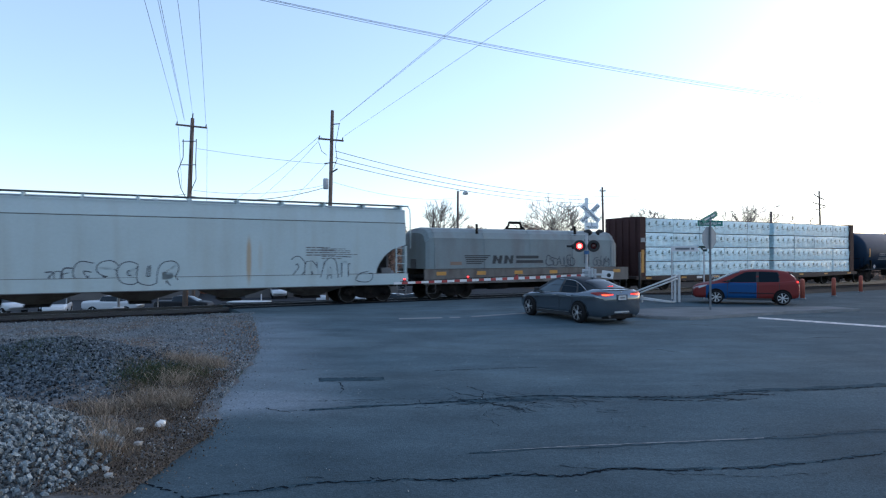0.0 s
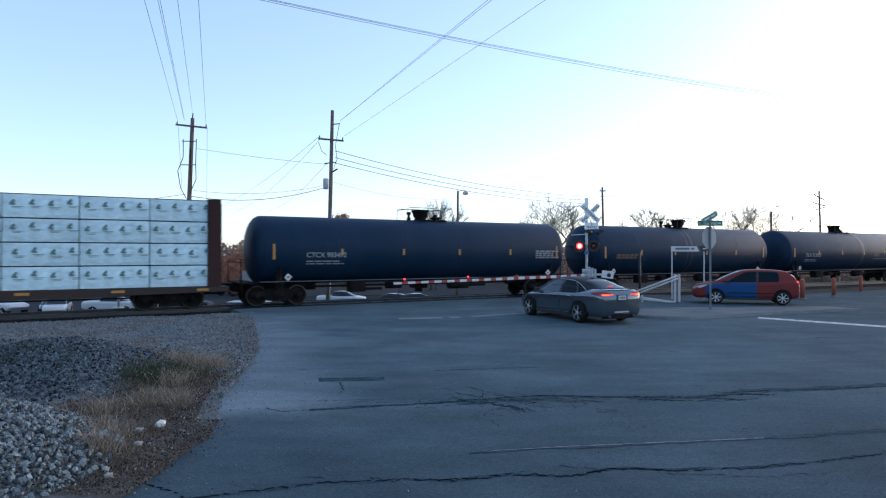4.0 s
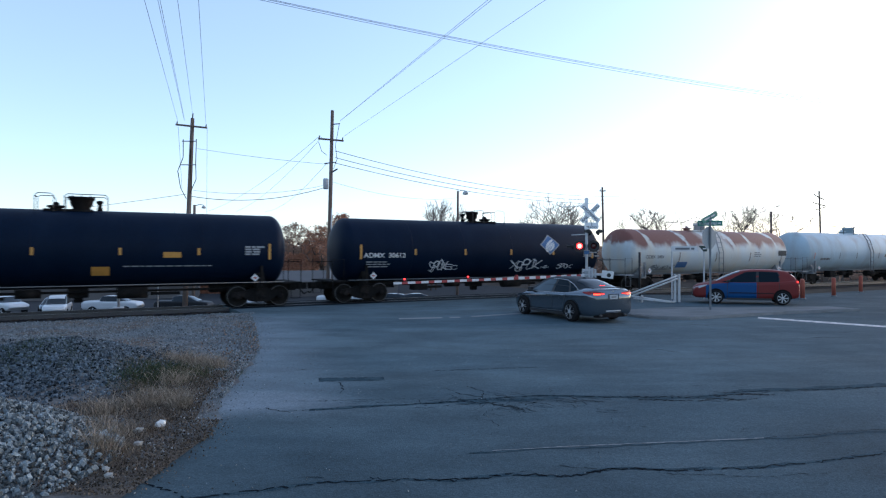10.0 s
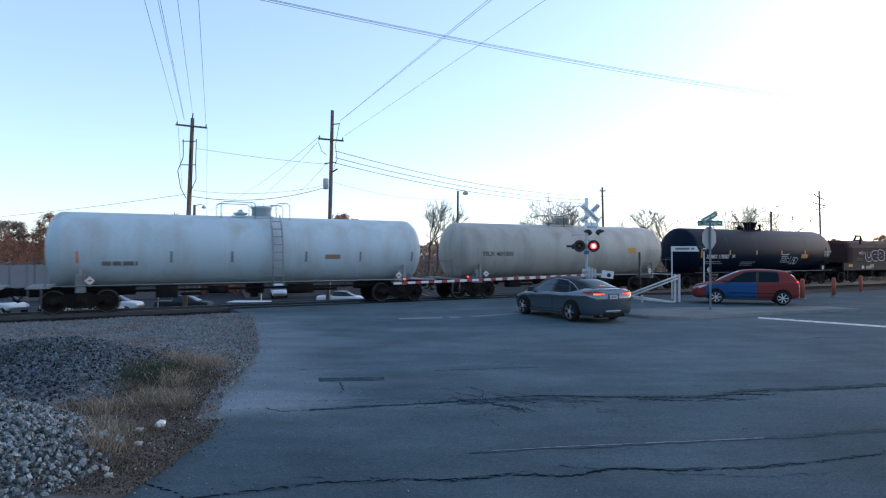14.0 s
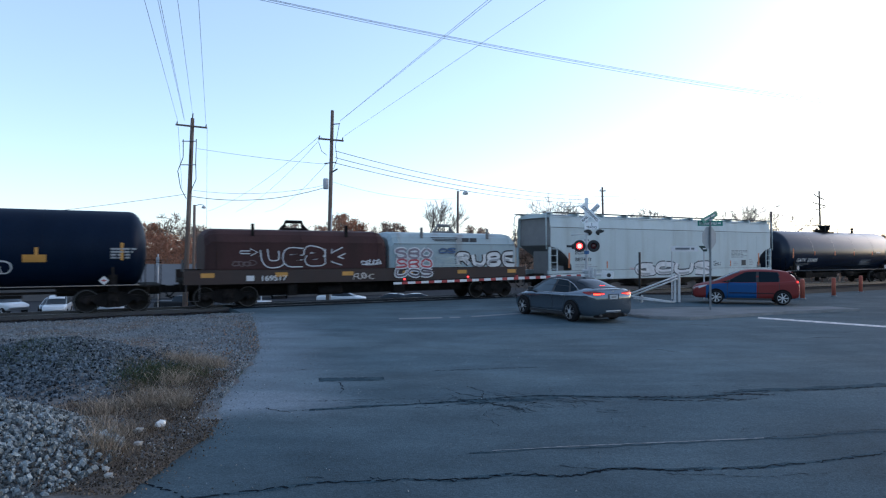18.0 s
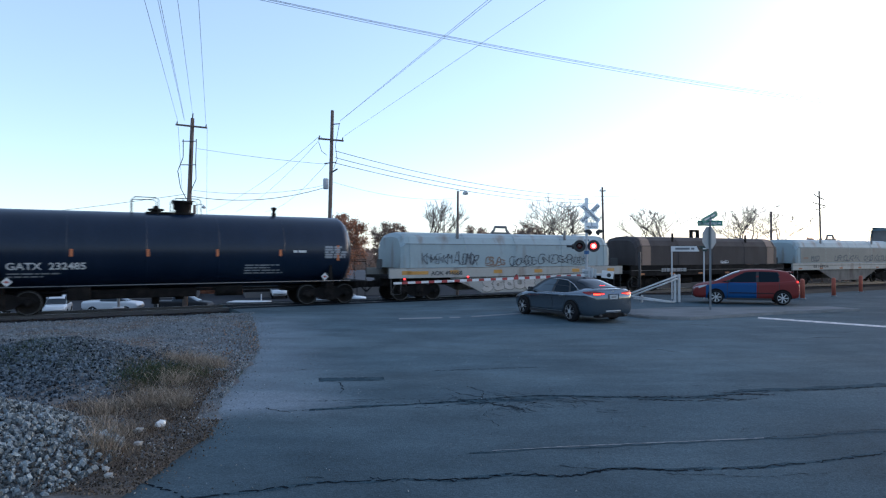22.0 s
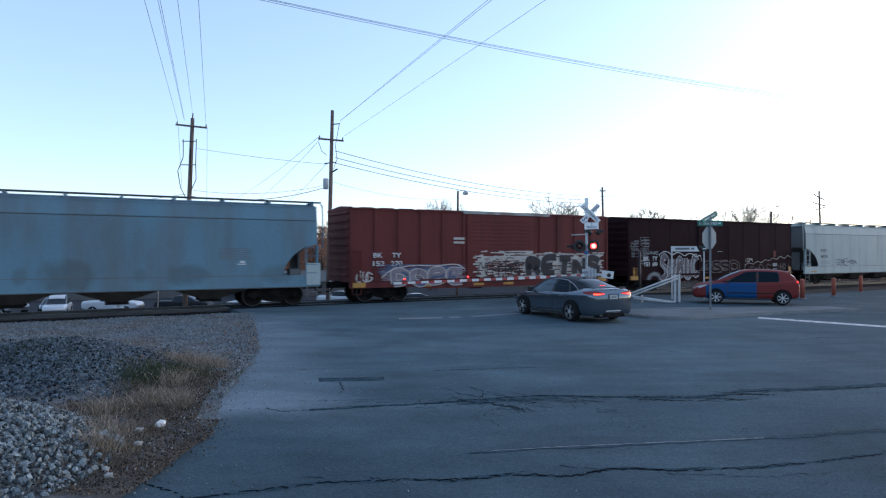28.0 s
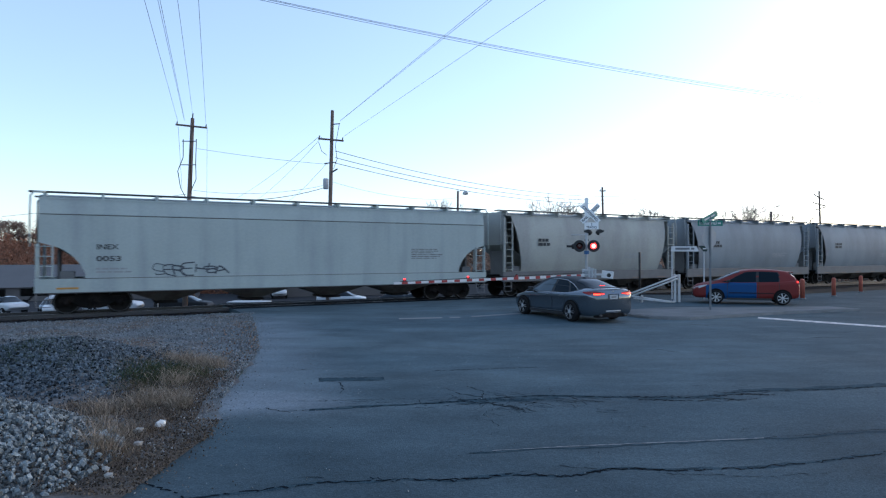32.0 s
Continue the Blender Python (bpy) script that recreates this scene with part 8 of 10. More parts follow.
def cabin_section(s):
    x, zb, zr, wb, wr = s
    return [(wb, zb), (wb - (wb - wr) * 0.45, zb + (zr - zb) * 0.5), (wr + 0.01, zr - 0.06 * min(1, (zr - zb) / 0.3)), (wr - 0.08, zr - 0.012), (wr * 0.5, zr + 0.008), (0, zr + 0.014)]


def dense(st, k=4):
    """Smooth stations between the given ones."""
    out = []
    n = len(st)
    for i in range(n - 1):
        p0, p1, p2, p3 = st[max(0, i - 1)], st[i], st[i + 1], st[min(n - 1, i + 2)]
        for q in range(k):
            t = q / k
            row = []
            for a, b, c, d in zip(p0, p1, p2, p3):
                m1, m2 = (c - a) / 2, (d - b) / 2
                row.append((2 * t ** 3 - 3 * t * t + 1) * b + (t ** 3 - 2 * t * t + t) * m1 + (-2 * t ** 3 + 3 * t * t) * c + (t ** 3 - t * t) * m2)
            row[0] = p1[0] + (p2[0] - p1[0]) * t
            out.append(tuple(row))
    out.append(st[-1])
    return out


def wheel_meshes(R, w, spokes, rim_r):
    bm = bm_new()
    lathe(bm, [(-w / 2, rim_r), (-w / 2 - 0.005, R - 0.05), (-w / 2 + 0.03, R - 0.008), (0, R), (w / 2 - 0.03, R - 0.008), (w / 2 + 0.005, R - 0.05), (w / 2, rim_r)], "y", 32)
    tyre = finish(bm, "tyre", M["tyre"])
    bm = bm_new()
    n = 32
    y = -w / 2 - 0.006
    outer = [bm.verts.new((rim_r * math.cos(2 * math.pi * i / n), y, rim_r * math.sin(2 * math.pi * i / n))) for i in range(n)]
    inner = [bm.verts.new((rim_r * (0.95 if spokes >= 10 else 0.9) * math.cos(2 * math.pi * i / n), y + 0.015, rim_r * (0.95 if spokes >= 10 else 0.9) * math.sin(2 * math.pi * i / n))) for i in range(n)]
    for i in range(n):
        bm.faces.new((outer[i], outer[(i + 1) % n], inner[(i + 1) % n], inner[i]))
    paired = spokes >= 10
    for k in range(spokes):
        t = 2 * math.pi * k / spokes
        if paired:
            t = 4 * math.pi * (k // 2) / spokes + (0.17 if k % 2 else -0.17)
        e = Matrix.Rotation(t, 3, "Y")
        k1 = (0.045 if paired else 0.12) / spokes * 1.6
        pts = [(0.03, -k1 * 0.6), (rim_r * 0.92, -k1), (rim_r * 0.92, k1), (0.03, k1 * 0.6)]
        lo = [bm.verts.new(e @ Vector((a, y - 0.002, b))) for a, b in pts]
        hi = [bm.verts.new(e @ Vector((a, y + 0.03, b))) for a, b in pts]
        bm.faces.new(lo)
        for i in range(4):
            bm.faces.new((lo[i], lo[(i + 1) % 4], hi[(i + 1) % 4], hi[i]))
    lathe(bm, [(y - 0.012, 0.03), (y - 0.008, 0.06), (y + 0.03, 0.07)], "y", 12)
    rim = finish(bm, "rim", M["alloy"])
    # black backing disc added behind the spokes for the wheel's dark inside
    bm = bm_new()
    lathe(bm, [(y + 0.05, rim_r * 0.98), (y + 0.06, rim_r * 0.98)], "y", 24)
    return tyre, rim, finish(bm, "brake_disc", M["black"])


def strip(pts, w, y_of, out=0.006):
    """A thin band on a car's near flank; pts are (x, z)."""
    bm = bm_new()
    prev = None
    for x, z in pts:
        y = y_of(x, z) + out
        cur = (bm.verts.new((x, y, z + w / 2)), bm.verts.new((x, y, z - w / 2)))
        if prev:
            bm.faces.new((prev[0], prev[1], cur[1], cur[0]))
        prev = cur
    return bm


def surface_at(cab, x, j, sy, out):
    """Point on the cabin skin at x along the car and j along its section, pushed outwards."""
    rows = dense(cab)
    for a, b in zip(rows, rows[1:]):
        if a[0] <= x <= b[0]:
            break
    k = (x - a[0]) / (b[0] - a[0])
    sec = cabin_section([u + (v - u) * k for u, v in zip(a, b)])
    i = min(len(sec) - 2, int(j))
    f = j - i
    y, z = sec[i][0] + (sec[i + 1][0] - sec[i][0]) * f, sec[i][1] + (sec[i + 1][1] - sec[i][1]) * f
    d = Vector((sec[i + 1][0] - sec[i][0], sec[i + 1][1] - sec[i][1]))
    n = Vector((d.y, -d.x)).normalized() if d.length > 1e-6 else Vector((1, 0))
    if n.x < 0 and n.y < 0:
        n = -n
    return (x, sy * (y + abs(n.x) * out), z + abs(n.y) * out)


def pane_mesh(cab, rows, sy=1, out=0.006, cols=8):
    """Window pane lying on the cabin skin; rows: (j, x from, x to). sy 0 spans both sides of the car."""
    bm = bm_new()
    for side in ((1, -1) if sy == 0 else (sy,)):
        prev = None
        for j, xa, xb in rows:
            cur = [bm.verts.new(surface_at(cab, xa + (xb - xa) * k / cols, j, side, out)) for k in range(cols + 1)]
            if prev:
                for k in range(cols):
                    bm.faces.new((prev[k], prev[k + 1], cur[k + 1], cur[k]))
            prev = cur
    bmesh.ops.remove_doubles(bm, verts=bm.verts, dist=0.0008)
    for f in bm.faces:
        f.smooth = True
    return bm


def arch(cx, R, y, sy):
    """Dark half disc a hair outside the flank, painting in the wheel well's shade."""
    bm = bm_new()
    ring = []
    for k in range(19):
        t = math.pi * (-0.06 + 1.12 * k / 18)
        ring.append(bm.verts.new((cx + R * math.cos(t), sy * y, 0.34 + R * math.sin(t))))
    bm.faces.new(ring)
    return bm


def vehicle(name, m, label, category, st, cab, paint, R, axles, track_w, spokes=5, panels=None, roof_paint=None, extras=None, group="", glass_mat=None):
    car = empty(name, m, label, category, group)
    panels = panels or {}
    for key, bm in loft(dense(st), body_section, panels.get("pick")).items():
        part(key, bm, panels.get(key, paint), car)
    if "panes" in panels:
        part("cabin_shell", loft(dense(cab), cabin_section)["body"], roof_paint or paint, car)
        for nm, rows, sy in panels["panes"]:
            part(nm, pane_mesh(cab, rows, sy), panels.get(nm, glass_mat or M["glass"]), car)
        sh = {}
    else:
        sh = loft(dense(cab), cabin_section, lambda x, j, sy: "roof" if j >= 3 and panels["roof"][0] < x < panels["roof"][1] else "cabin_glass")
        part("cabin_glass", sh["cabin_glass"], glass_mat or M["glass"], car)
    if "roof" in sh:
        part("roof_panel", sh["roof"], roof_paint or paint, car)
    tyre, rim, disc = wheel_meshes(R, 0.21, spokes, R * 0.7)
    for ax in axles:
        for sy in (1, -1):
            part("wheel_arch", arch(ax, R + 0.045, track_w / 2 + 0.012, sy), M["under"], car)
            w = part("wheel", tyre, None, car, "", pose(ax, sy * (track_w / 2 - 0.055), R, 0, 0, 0 if sy < 0 else 180))
            part("rim", rim, None, w)
            part("brake_disc", disc, None, w)
    if extras:
        extras(car)
    return car


# grey sedan waiting at the gate
S_ST = [(-2.45, 0.36, 0.86, 0.95, 0.68, 0.5), (-2.4, 0.29, 0.97, 1.08, 0.8, 0.62), (-2.22, 0.24, 1.0, 1.12, 0.87, 0.68), (-1.75, 0.23, 0.98, 1.12, 0.905, 0.7), (-1.0, 0.2, 0.95, 1.0, 0.92, 0.76), (0, 0.2, 0.92, 0.96, 0.92, 0.78), (0.9, 0.2, 0.88, 0.95, 0.915, 0.72), (1.5, 0.21, 0.82, 0.91, 0.9, 0.66), (2.0, 0.23, 0.72, 0.8, 0.84, 0.56), (2.3, 0.26, 0.6, 0.69, 0.7, 0.44), (2.44, 0.32, 0.5, 0.56, 0.5, 0.34)]
S_CAB = [(-2.2, 1.08, 1.12, 0.62, 0.56), (-1.8, 0.99, 1.21, 0.76, 0.57), (-1.3, 0.94, 1.345, 0.845, 0.575), (-0.8, 0.93, 1.425, 0.865, 0.59), (-0.2, 0.92, 1.45, 0.87, 0.6), (0.3, 0.91, 1.425, 0.87, 0.6), (0.8, 0.91, 1.26, 0.86, 0.61), (1.3, 0.92, 1.02, 0.81, 0.63), (1.5, 0.9, 0.94, 0.77, 0.62)]
S_PANES = [("front_window", [(0.12, 0.98, -0.28), (0.7, 0.78, -0.29), (1.3, 0.5, -0.3), (1.86, 0.12, -0.31)], 1), ("rear_window", [(0.12, -0.4, -1.2), (0.7, -0.4, -1.15), (1.3, -0.41, -1.07), (1.86, -0.42, -0.92)], 1), ("quarter_window", [(0.3, -1.27, -1.6), (0.7, -1.23, -1.5), (1.3, -1.15, -1.3), (1.7, -1.06, -1.1)], 1),
           ("front_window", [(0.12, 0.98, -0.28), (1.0, 0.65, -0.3), (1.86, 0.12, -0.31)], -1), ("rear_window", [(0.12, -0.4, -1.2), (1.0, -0.4, -1.1), (1.86, -0.42, -0.92)], -1),
           ("windscreen", [(2.3, 1.36, 0.52), (3.0, 1.38, 0.5), (4.0, 1.4, 0.48), (5.0, 1.4, 0.47)], 0), ("back_window", [(2.3, -1.3, -2.0), (3.0, -1.22, -2.06), (4.0, -1.15, -2.1), (5.0, -1.13, -2.12)], 0)]


def curved_boxes(z0, z1, w, x_mid, bulge, thick, n=10):
    """A band across the car's tail that follows its curve."""
    bm = bm_new()
    prev = None
    for k in range(n + 1):
        y = -w + 2 * w * k / n
        x = x_mid + bulge * (y / w) ** 2
        cur = [bm.verts.new(p) for p in ((x, y, z0), (x, y, z1), (x + thick, y, z1), (x + thick, y, z0))]
        if prev:
            for i in range(4):
                bm.faces.new((prev[i], cur[i], cur[(i + 1) % 4], prev[(i + 1) % 4]))
        else:
            bm.faces.new(cur)
        prev = cur
    bm.faces.new(list(reversed(prev)))
    return bm


def sedan_extras(car):
    def flank(x, z):
        return 0.92 - max(0, abs(x) - 1.2) * 0.03
    for pts, wd, nm in (([(-1.66, 0.42), (-1.3, 0.02), (-0.8, 0.0), (0.2, 0.0), (0.95, 0.0)], 0.012, "window_trim"), ([(-1.66, 0.42), (-1.5, 0.95), (-1.25, 1.55), (-0.9, 1.95), (-0.4, 1.98), (0.05, 1.97)], 0.01, "window_trim")):
        bm = bm_new()
        line = [Vector(surface_at(S_CAB, pts[i][0] + (pts[i + 1][0] - pts[i][0]) * k / 6, pts[i][1] + (pts[i + 1][1] - pts[i][1]) * k / 6, 1, 0.012)) for i in range(len(pts) - 1) for k in range(6)]
        sweep(bm, line, wd, 6)
        part(nm, bm, M["chrome"], car)
    part("window_band", pane_mesh(S_CAB, [(0.06, 1.05, -1.64), (0.7, 0.84, -1.56), (1.3, 0.56, -1.36), (1.92, 0.14, -1.08)], 1, 0.003), M["black"], car)
    part("door_pillar", pane_mesh(S_CAB, [(0.1, -0.28, -0.4), (1.9, -0.31, -0.42)], 1, 0.009, 2), M["black"], car)
    part("door_pillar", pane_mesh(S_CAB, [(0.1, -1.2, -1.26), (0.7, -1.15, -1.22), (1.88, -0.92, -1.0)], 1, 0.009, 2), M["black"], car)
    for pts in ([(-1.12, 0.93), (-1.05, 0.75), (-0.88, 0.3)], [(-0.32, 0.93), (-0.34, 0.6), (-0.32, 0.28)], [(0.95, 0.9), (1.0, 0.6), (0.92, 0.28)]):
        bm = bm_new()
        prev = None
        for x, z in pts:
            cur = (bm.verts.new((x - 0.007, flank(x, z) + 0.006, z)), bm.verts.new((x + 0.007, flank(x, z) + 0.006, z)))
            if prev:
                bm.faces.new((prev[0], prev[1], cur[1], cur[0]))
            prev = cur
        part("door_gap", bm, M["black"], car)
    part("rocker", strip([(-1.0, 0.24), (1.0, 0.24)], 0.09, flank, 0.004), M["black"], car)
    part("sill_crease", strip([(-0.95, 0.33), (0.0, 0.31), (0.95, 0.3)], 0.012, flank, 0.006), M["post_steel"], car)
    for x in (-0.9, -0.1):
        part("door_handle", boxes((x - 0.1, x + 0.1, 0.91, 0.945, 0.84, 0.865), bev=0.008), M["chrome"], car)
    for sy in (1, -1):
        y0, y1 = sorted((sy * 0.86, sy * 1.03))
        part("mirror", boxes((0.82, 1.0, y0, y1, 0.95, 1.06), bev=0.04), M["black"], car)
        # slim lamp wedge wrapping from the tail to the flank
        bm = bm_new()
        spine = [(-2.41, 0.32, 0.975, 0.02), (-2.42, 0.5, 0.975, 0.05), (-2.4, 0.63, 0.98, 0.065), (-2.36, 0.75, 0.985, 0.065), (-2.24, 0.85, 0.995, 0.05), (-1.98, 0.887, 1.01, 0.012)]
        prev = None
        for x, y, z, h in spine:
            cur = [bm.verts.new((x - 0.02, sy * (y + 0.012), z + h)), bm.verts.new((x - 0.035, sy * (y + 0.02), z - h))]
            if prev:
                bm.faces.new((prev[0], prev[1], cur[1], cur[0]))
            prev = cur
        lamp = part("tail_lamp", bm, M["tail_off"], car, "slim dark red tail lamp")
        bm = bm_new()
        prev = None
        for x, y, z, h in spine[0:4]:
            cur = [bm.verts.new((x - 0.032, sy * (y + 0.024), z + h * 0.05)), bm.verts.new((x - 0.046, sy * (y + 0.032), z - h * 0.75))]
            if prev:
                bm.faces.new((prev[0], prev[1], cur[1], cur[0]))
            prev = cur
        part("brake_light", bm, M["tail_on"], lamp, "lit red brake light")
        bm = bm_new()
        prev = None
        for x, y, z, h in spine[1:4]:
            cur = [bm.verts.new((x - 0.044, sy * (y + 0.034), z - h * 0.2)), bm.verts.new((x - 0.05, sy * (y + 0.036), z - h * 0.55))]
            if prev:
                bm.faces.new((prev[0], prev[1], cur[1], cur[0]))
            prev = cur
        part("brake_segment", bm, M["tail_hot"], lamp, "orange-hot lamp segment")
    part("brake_strip", boxes((-1.93, -1.88, -0.1, 0.1, 1.2, 1.208)), M["tail_on"], car, "lit high brake strip")
    pl = part("number_plate", boxes((-2.475, -2.462, -0.16, 0.16, 0.79, 0.93)), M["galv"], car)
    part("plate_bar", boxes((-2.482, -2.476, -0.1, 0.1, 0.835, 0.885)), M["post_steel"], pl)
    part("plate_recess", boxes((-2.461, -2.42, -0.24, 0.24, 0.77, 0.965), bev=0.02), M["sedan_paint"], car)
    part("badge", boxes((-2.43, -2.4, -0.05, 0.05, 1.02, 1.06), bev=0.01), M["chrome"], car)
    part("bumper_trim", curved_boxes(0.2, 0.33, 0.66, -2.465, 0.12, 0.1), M["under"], car)
    part("bumper_edge", curved_boxes(0.39, 0.43, 0.74, -2.475, 0.15, 0.05), M["alloy"], car)
    part("trunk_gap", curved_boxes(0.72, 0.728, 0.7, -2.452, 0.1, 0.02), M["black"], car)
    part("trunk_lip", curved_boxes(1.085, 1.11, 0.6, -2.41, 0.1, 0.08), M["sedan_paint"], car)
    for yy in (0.5, -0.5):
        part("exhaust", rods(((-2.47, yy, 0.27), (-2.3, yy, 0.27), 0.035), n=10), M["rail_steel"], car)
    part("antenna_fin", boxes((-1.05, -0.92, -0.018, 0.018, 1.4, 1.46), bev=0.008), M["sedan_paint"], car)


SEDAN_AT, SEDAN_HEADING = Vector((4.46, 22.4, 0.0)), 116.0
sedan = vehicle("sedan", pose(SEDAN_AT.x, SEDAN_AT.y, 0, 0, 0, SEDAN_HEADING), "blue-grey four-door sedan with its brake lamps lit", "car", S_ST, S_CAB, M["sedan_paint"], 0.345, (1.41, -1.41), 1.83, 10, {"panes": S_PANES, "windscreen": M["glass"], "front_window": M["side_glass"], "rear_window": M["dim_glass"], "quarter_window": M["dim_glass"], "back_window": M["dim_glass"]}, roof_paint=M["sedan_roof"], extras=sedan_extras)

# red and blue hatchback
H_ST = [(-2.05, 0.5, 0.85, 0.95, 0.66, 0.5), (-2.0, 0.36, 0.97, 1.06, 0.76, 0.62), (-1.87, 0.3, 1.03, 1.1, 0.82, 0.7), (-1.3, 0.24, 1.01, 1.06, 0.845, 0.74), (0.0, 0.22, 0.97, 1.02, 0.848, 0.74), (0.8, 0.22, 0.95, 1.04, 0.845, 0.7), (1.3, 0.24, 0.92, 1.02, 0.835, 0.64), (1.75, 0.26, 0.84, 0.93, 0.79, 0.56), (2.06, 0.26, 0.76, 0.86, 0.7, 0.48), (2.2, 0.28, 0.68, 0.77, 0.6, 0.4), (2.28, 0.33, 0.58, 0.66, 0.48, 0.32)]
H_CAB = [(-1.98, 1.02, 1.07, 0.66, 0.58), (-1.88, 1.0, 1.25, 0.74, 0.58), (-1.62, 0.99, 1.45, 0.77, 0.58), (-1.2, 0.98, 1.525, 0.79, 0.59), (-0.5, 0.97, 1.555, 0.8, 0.6), (0.05, 0.96, 1.53, 0.8, 0.6), (0.5, 0.96, 1.43, 0.79, 0.6), (0.95, 0.97, 1.23, 0.76, 0.6), (1.35, 0.97, 1.04, 0.7, 0.58), (1.5, 0.96, 0.99, 0.66, 0.56)]
H_PANES = [("front_window", [(0.14, 0.88, -0.3), (0.7, 0.7, -0.31), (1.3, 0.46, -0.32), (1.84, 0.12, -0.34)], 1), ("rear_window", [(0.14, -0.42, -1.2), (0.7, -0.42, -1.22), (1.3, -0.43, -1.22), (1.84, -0.44, -1.16)], 1), ("quarter_window", [(0.14, 1.1, 0.95), (0.5, 0.95, 0.82)], 1),
           ("front_window", [(0.14, 0.88, -0.3), (1.84, 0.12, -0.34)], -1), ("rear_window", [(0.14, -0.42, -1.2), (1.84, -0.44, -1.16)], -1),
           ("windscreen", [(2.2, 1.38, 0.36), (3.0, 1.42, 0.33), (4.0, 1.43, 0.3), (5.0, 1.43, 0.29)], 0), ("back_window", [(2.4, -1.66, -1.86), (3.0, -1.64, -1.87), (5.0, -1.63, -1.88)], 0)]


def hatch_pick(x, j, sy):
    if sy > 0 and 1 <= j <= 7 and -0.4 < x < 0.86:
        return "front_door"
    if sy > 0 and 1 <= j <= 6 and 0.86 <= x < 1.72:
        return "front_fender"
    return "body"


def hatch_extras(car):
    part("window_band", pane_mesh(H_CAB, [(0.1, 0.96, -1.24), (0.7, 0.76, -1.26), (1.3, 0.5, -1.26), (1.9, 0.12, -1.2)], 1, 0.003), M["black"], car)
    part("door_pillar", pane_mesh(H_CAB, [(0.12, -0.3, -0.42), (1.88, -0.34, -0.44)], 1, 0.009, 2), M["black"], car)
    for x in (-0.4, 0.86, -1.22):
        part("door_gap", boxes((x - 0.007, x + 0.007, 0.84, 0.853, 0.3, 0.97)), M["black"], car)
    part("rocker", boxes((-0.92, 0.9, 0.8, 0.85, 0.2, 0.29)), M["black"], car)
    part("door_moulding", boxes((-1.0, 0.8, 0.845, 0.862, 0.5, 0.535), bev=0.006), M["car_dark"], car)
    for x in (-1.02, -0.1):
        part("door_handle", boxes((x - 0.1, x + 0.1, 0.843, 0.868, 0.85, 0.88), bev=0.008), M["car_blue"] if x > -0.4 else M["car_red"], car)
    for sy in (1, -1):
        y0, y1 = sorted((sy * 0.78, sy * 0.95))
        part("mirror", boxes((0.74, 0.88, y0, y1, 0.99, 1.1), bev=0.035), M["black"], car)
        bm = bm_new()
        prev = None
        for x, y, z, h in ((2.24, 0.42, 0.69, 0.03), (2.12, 0.6, 0.72, 0.05), (1.98, 0.73, 0.76, 0.055), (1.82, 0.79, 0.81, 0.04), (1.68, 0.812, 0.855, 0.012)):
            cur = [bm.verts.new((x + 0.01, sy * (y - 0.01), z + h)), bm.verts.new((x + 0.025, sy * (y + 0.02), z - h))]
            if prev:
                bm.faces.new((prev[0], prev[1], cur[1], cur[0]))
            prev = cur
        part("head_lamp", bm, M["head_lamp"], car, "clear wedge-shaped head lamp")
        bm = bm_new()
        bm.faces.new([bm.verts.new((x, sy * (y + 0.015), z)) for x, y, z in ((-2.0, 0.77, 0.95), (-1.84, 0.83, 0.96), (-1.86, 0.8, 1.13), (-1.96, 0.74, 1.12))])
        lamp = part("tail_lamp", bm, M["tail_off"], car, "dark red tail lamp")
        if sy > 0:
            bm = bm_new()
            bm.faces.new([bm.verts.new((x, y + 0.021, z)) for x, y, z in ((-1.99, 0.775, 1.0), (-1.9, 0.815, 1.0), (-1.9, 0.8, 1.07), (-1.97, 0.76, 1.07))])
            part("brake_light", bm, M["tail_on"], lamp, "small lit red light")
    part("grille", boxes((2.2, 2.29, -0.3, 0.3, 0.56, 0.64), bev=0.02), M["black"], car)
    part("bumper_intake", boxes((2.1, 2.31, -0.4, 0.4, 0.32, 0.42), bev=0.03), M["black"], car)
    part("roof_spoiler", boxes((-1.82, -1.62, -0.5, 0.5, 1.43, 1.46), bev=0.01), M["car_red"], car)


vehicle("hatchback", pose(13.9, 28.5, 0, 0, 0, 160), "red hatchback with a blue front door and fender", "car", H_ST, H_CAB, M["car_red"], 0.315, (1.33, -1.35), 1.70, 7, {"panes": H_PANES, "windscreen": M["pale_glass"], "front_window": M["dim_glass"], "rear_window": M["dim_glass"], "quarter_window": M["dim_glass"], "pick": hatch_pick, "front_door": M["car_blue"], "front_fender": M["car_blue"]}, extras=hatch_extras)

# vehicles in the lower lot beyond the track
V_ST = [(-2.45, 0.5, 0.95, 1.02, 0.8, 0.7), (-2.3, 0.35, 1.05, 1.12, 0.92, 0.8), (0.8, 0.33, 1.05, 1.12, 0.94, 0.82), (1.5, 0.35, 1.02, 1.1, 0.93, 0.78), (2.3, 0.4, 0.9, 0.98, 0.88, 0.7), (2.45, 0.5, 0.75, 0.82, 0.8, 0.6)]
V_CAB = [(-2.3, 1.1, 1.2, 0.8, 0.7), (-2.1, 1.1, 1.7, 0.84, 0.7), (-1.0, 1.1, 1.8, 0.86, 0.7), (0.2, 1.1, 1.76, 0.86, 0.7), (0.9, 1.1, 1.35, 0.84, 0.72), (1.3, 1.1, 1.14, 0.8, 0.7)]
T_ST = [(x, zb + 0.17, zs + 0.17, zt + 0.17, w, wt) for x, zb, zs, zt, w, wt in V_ST]
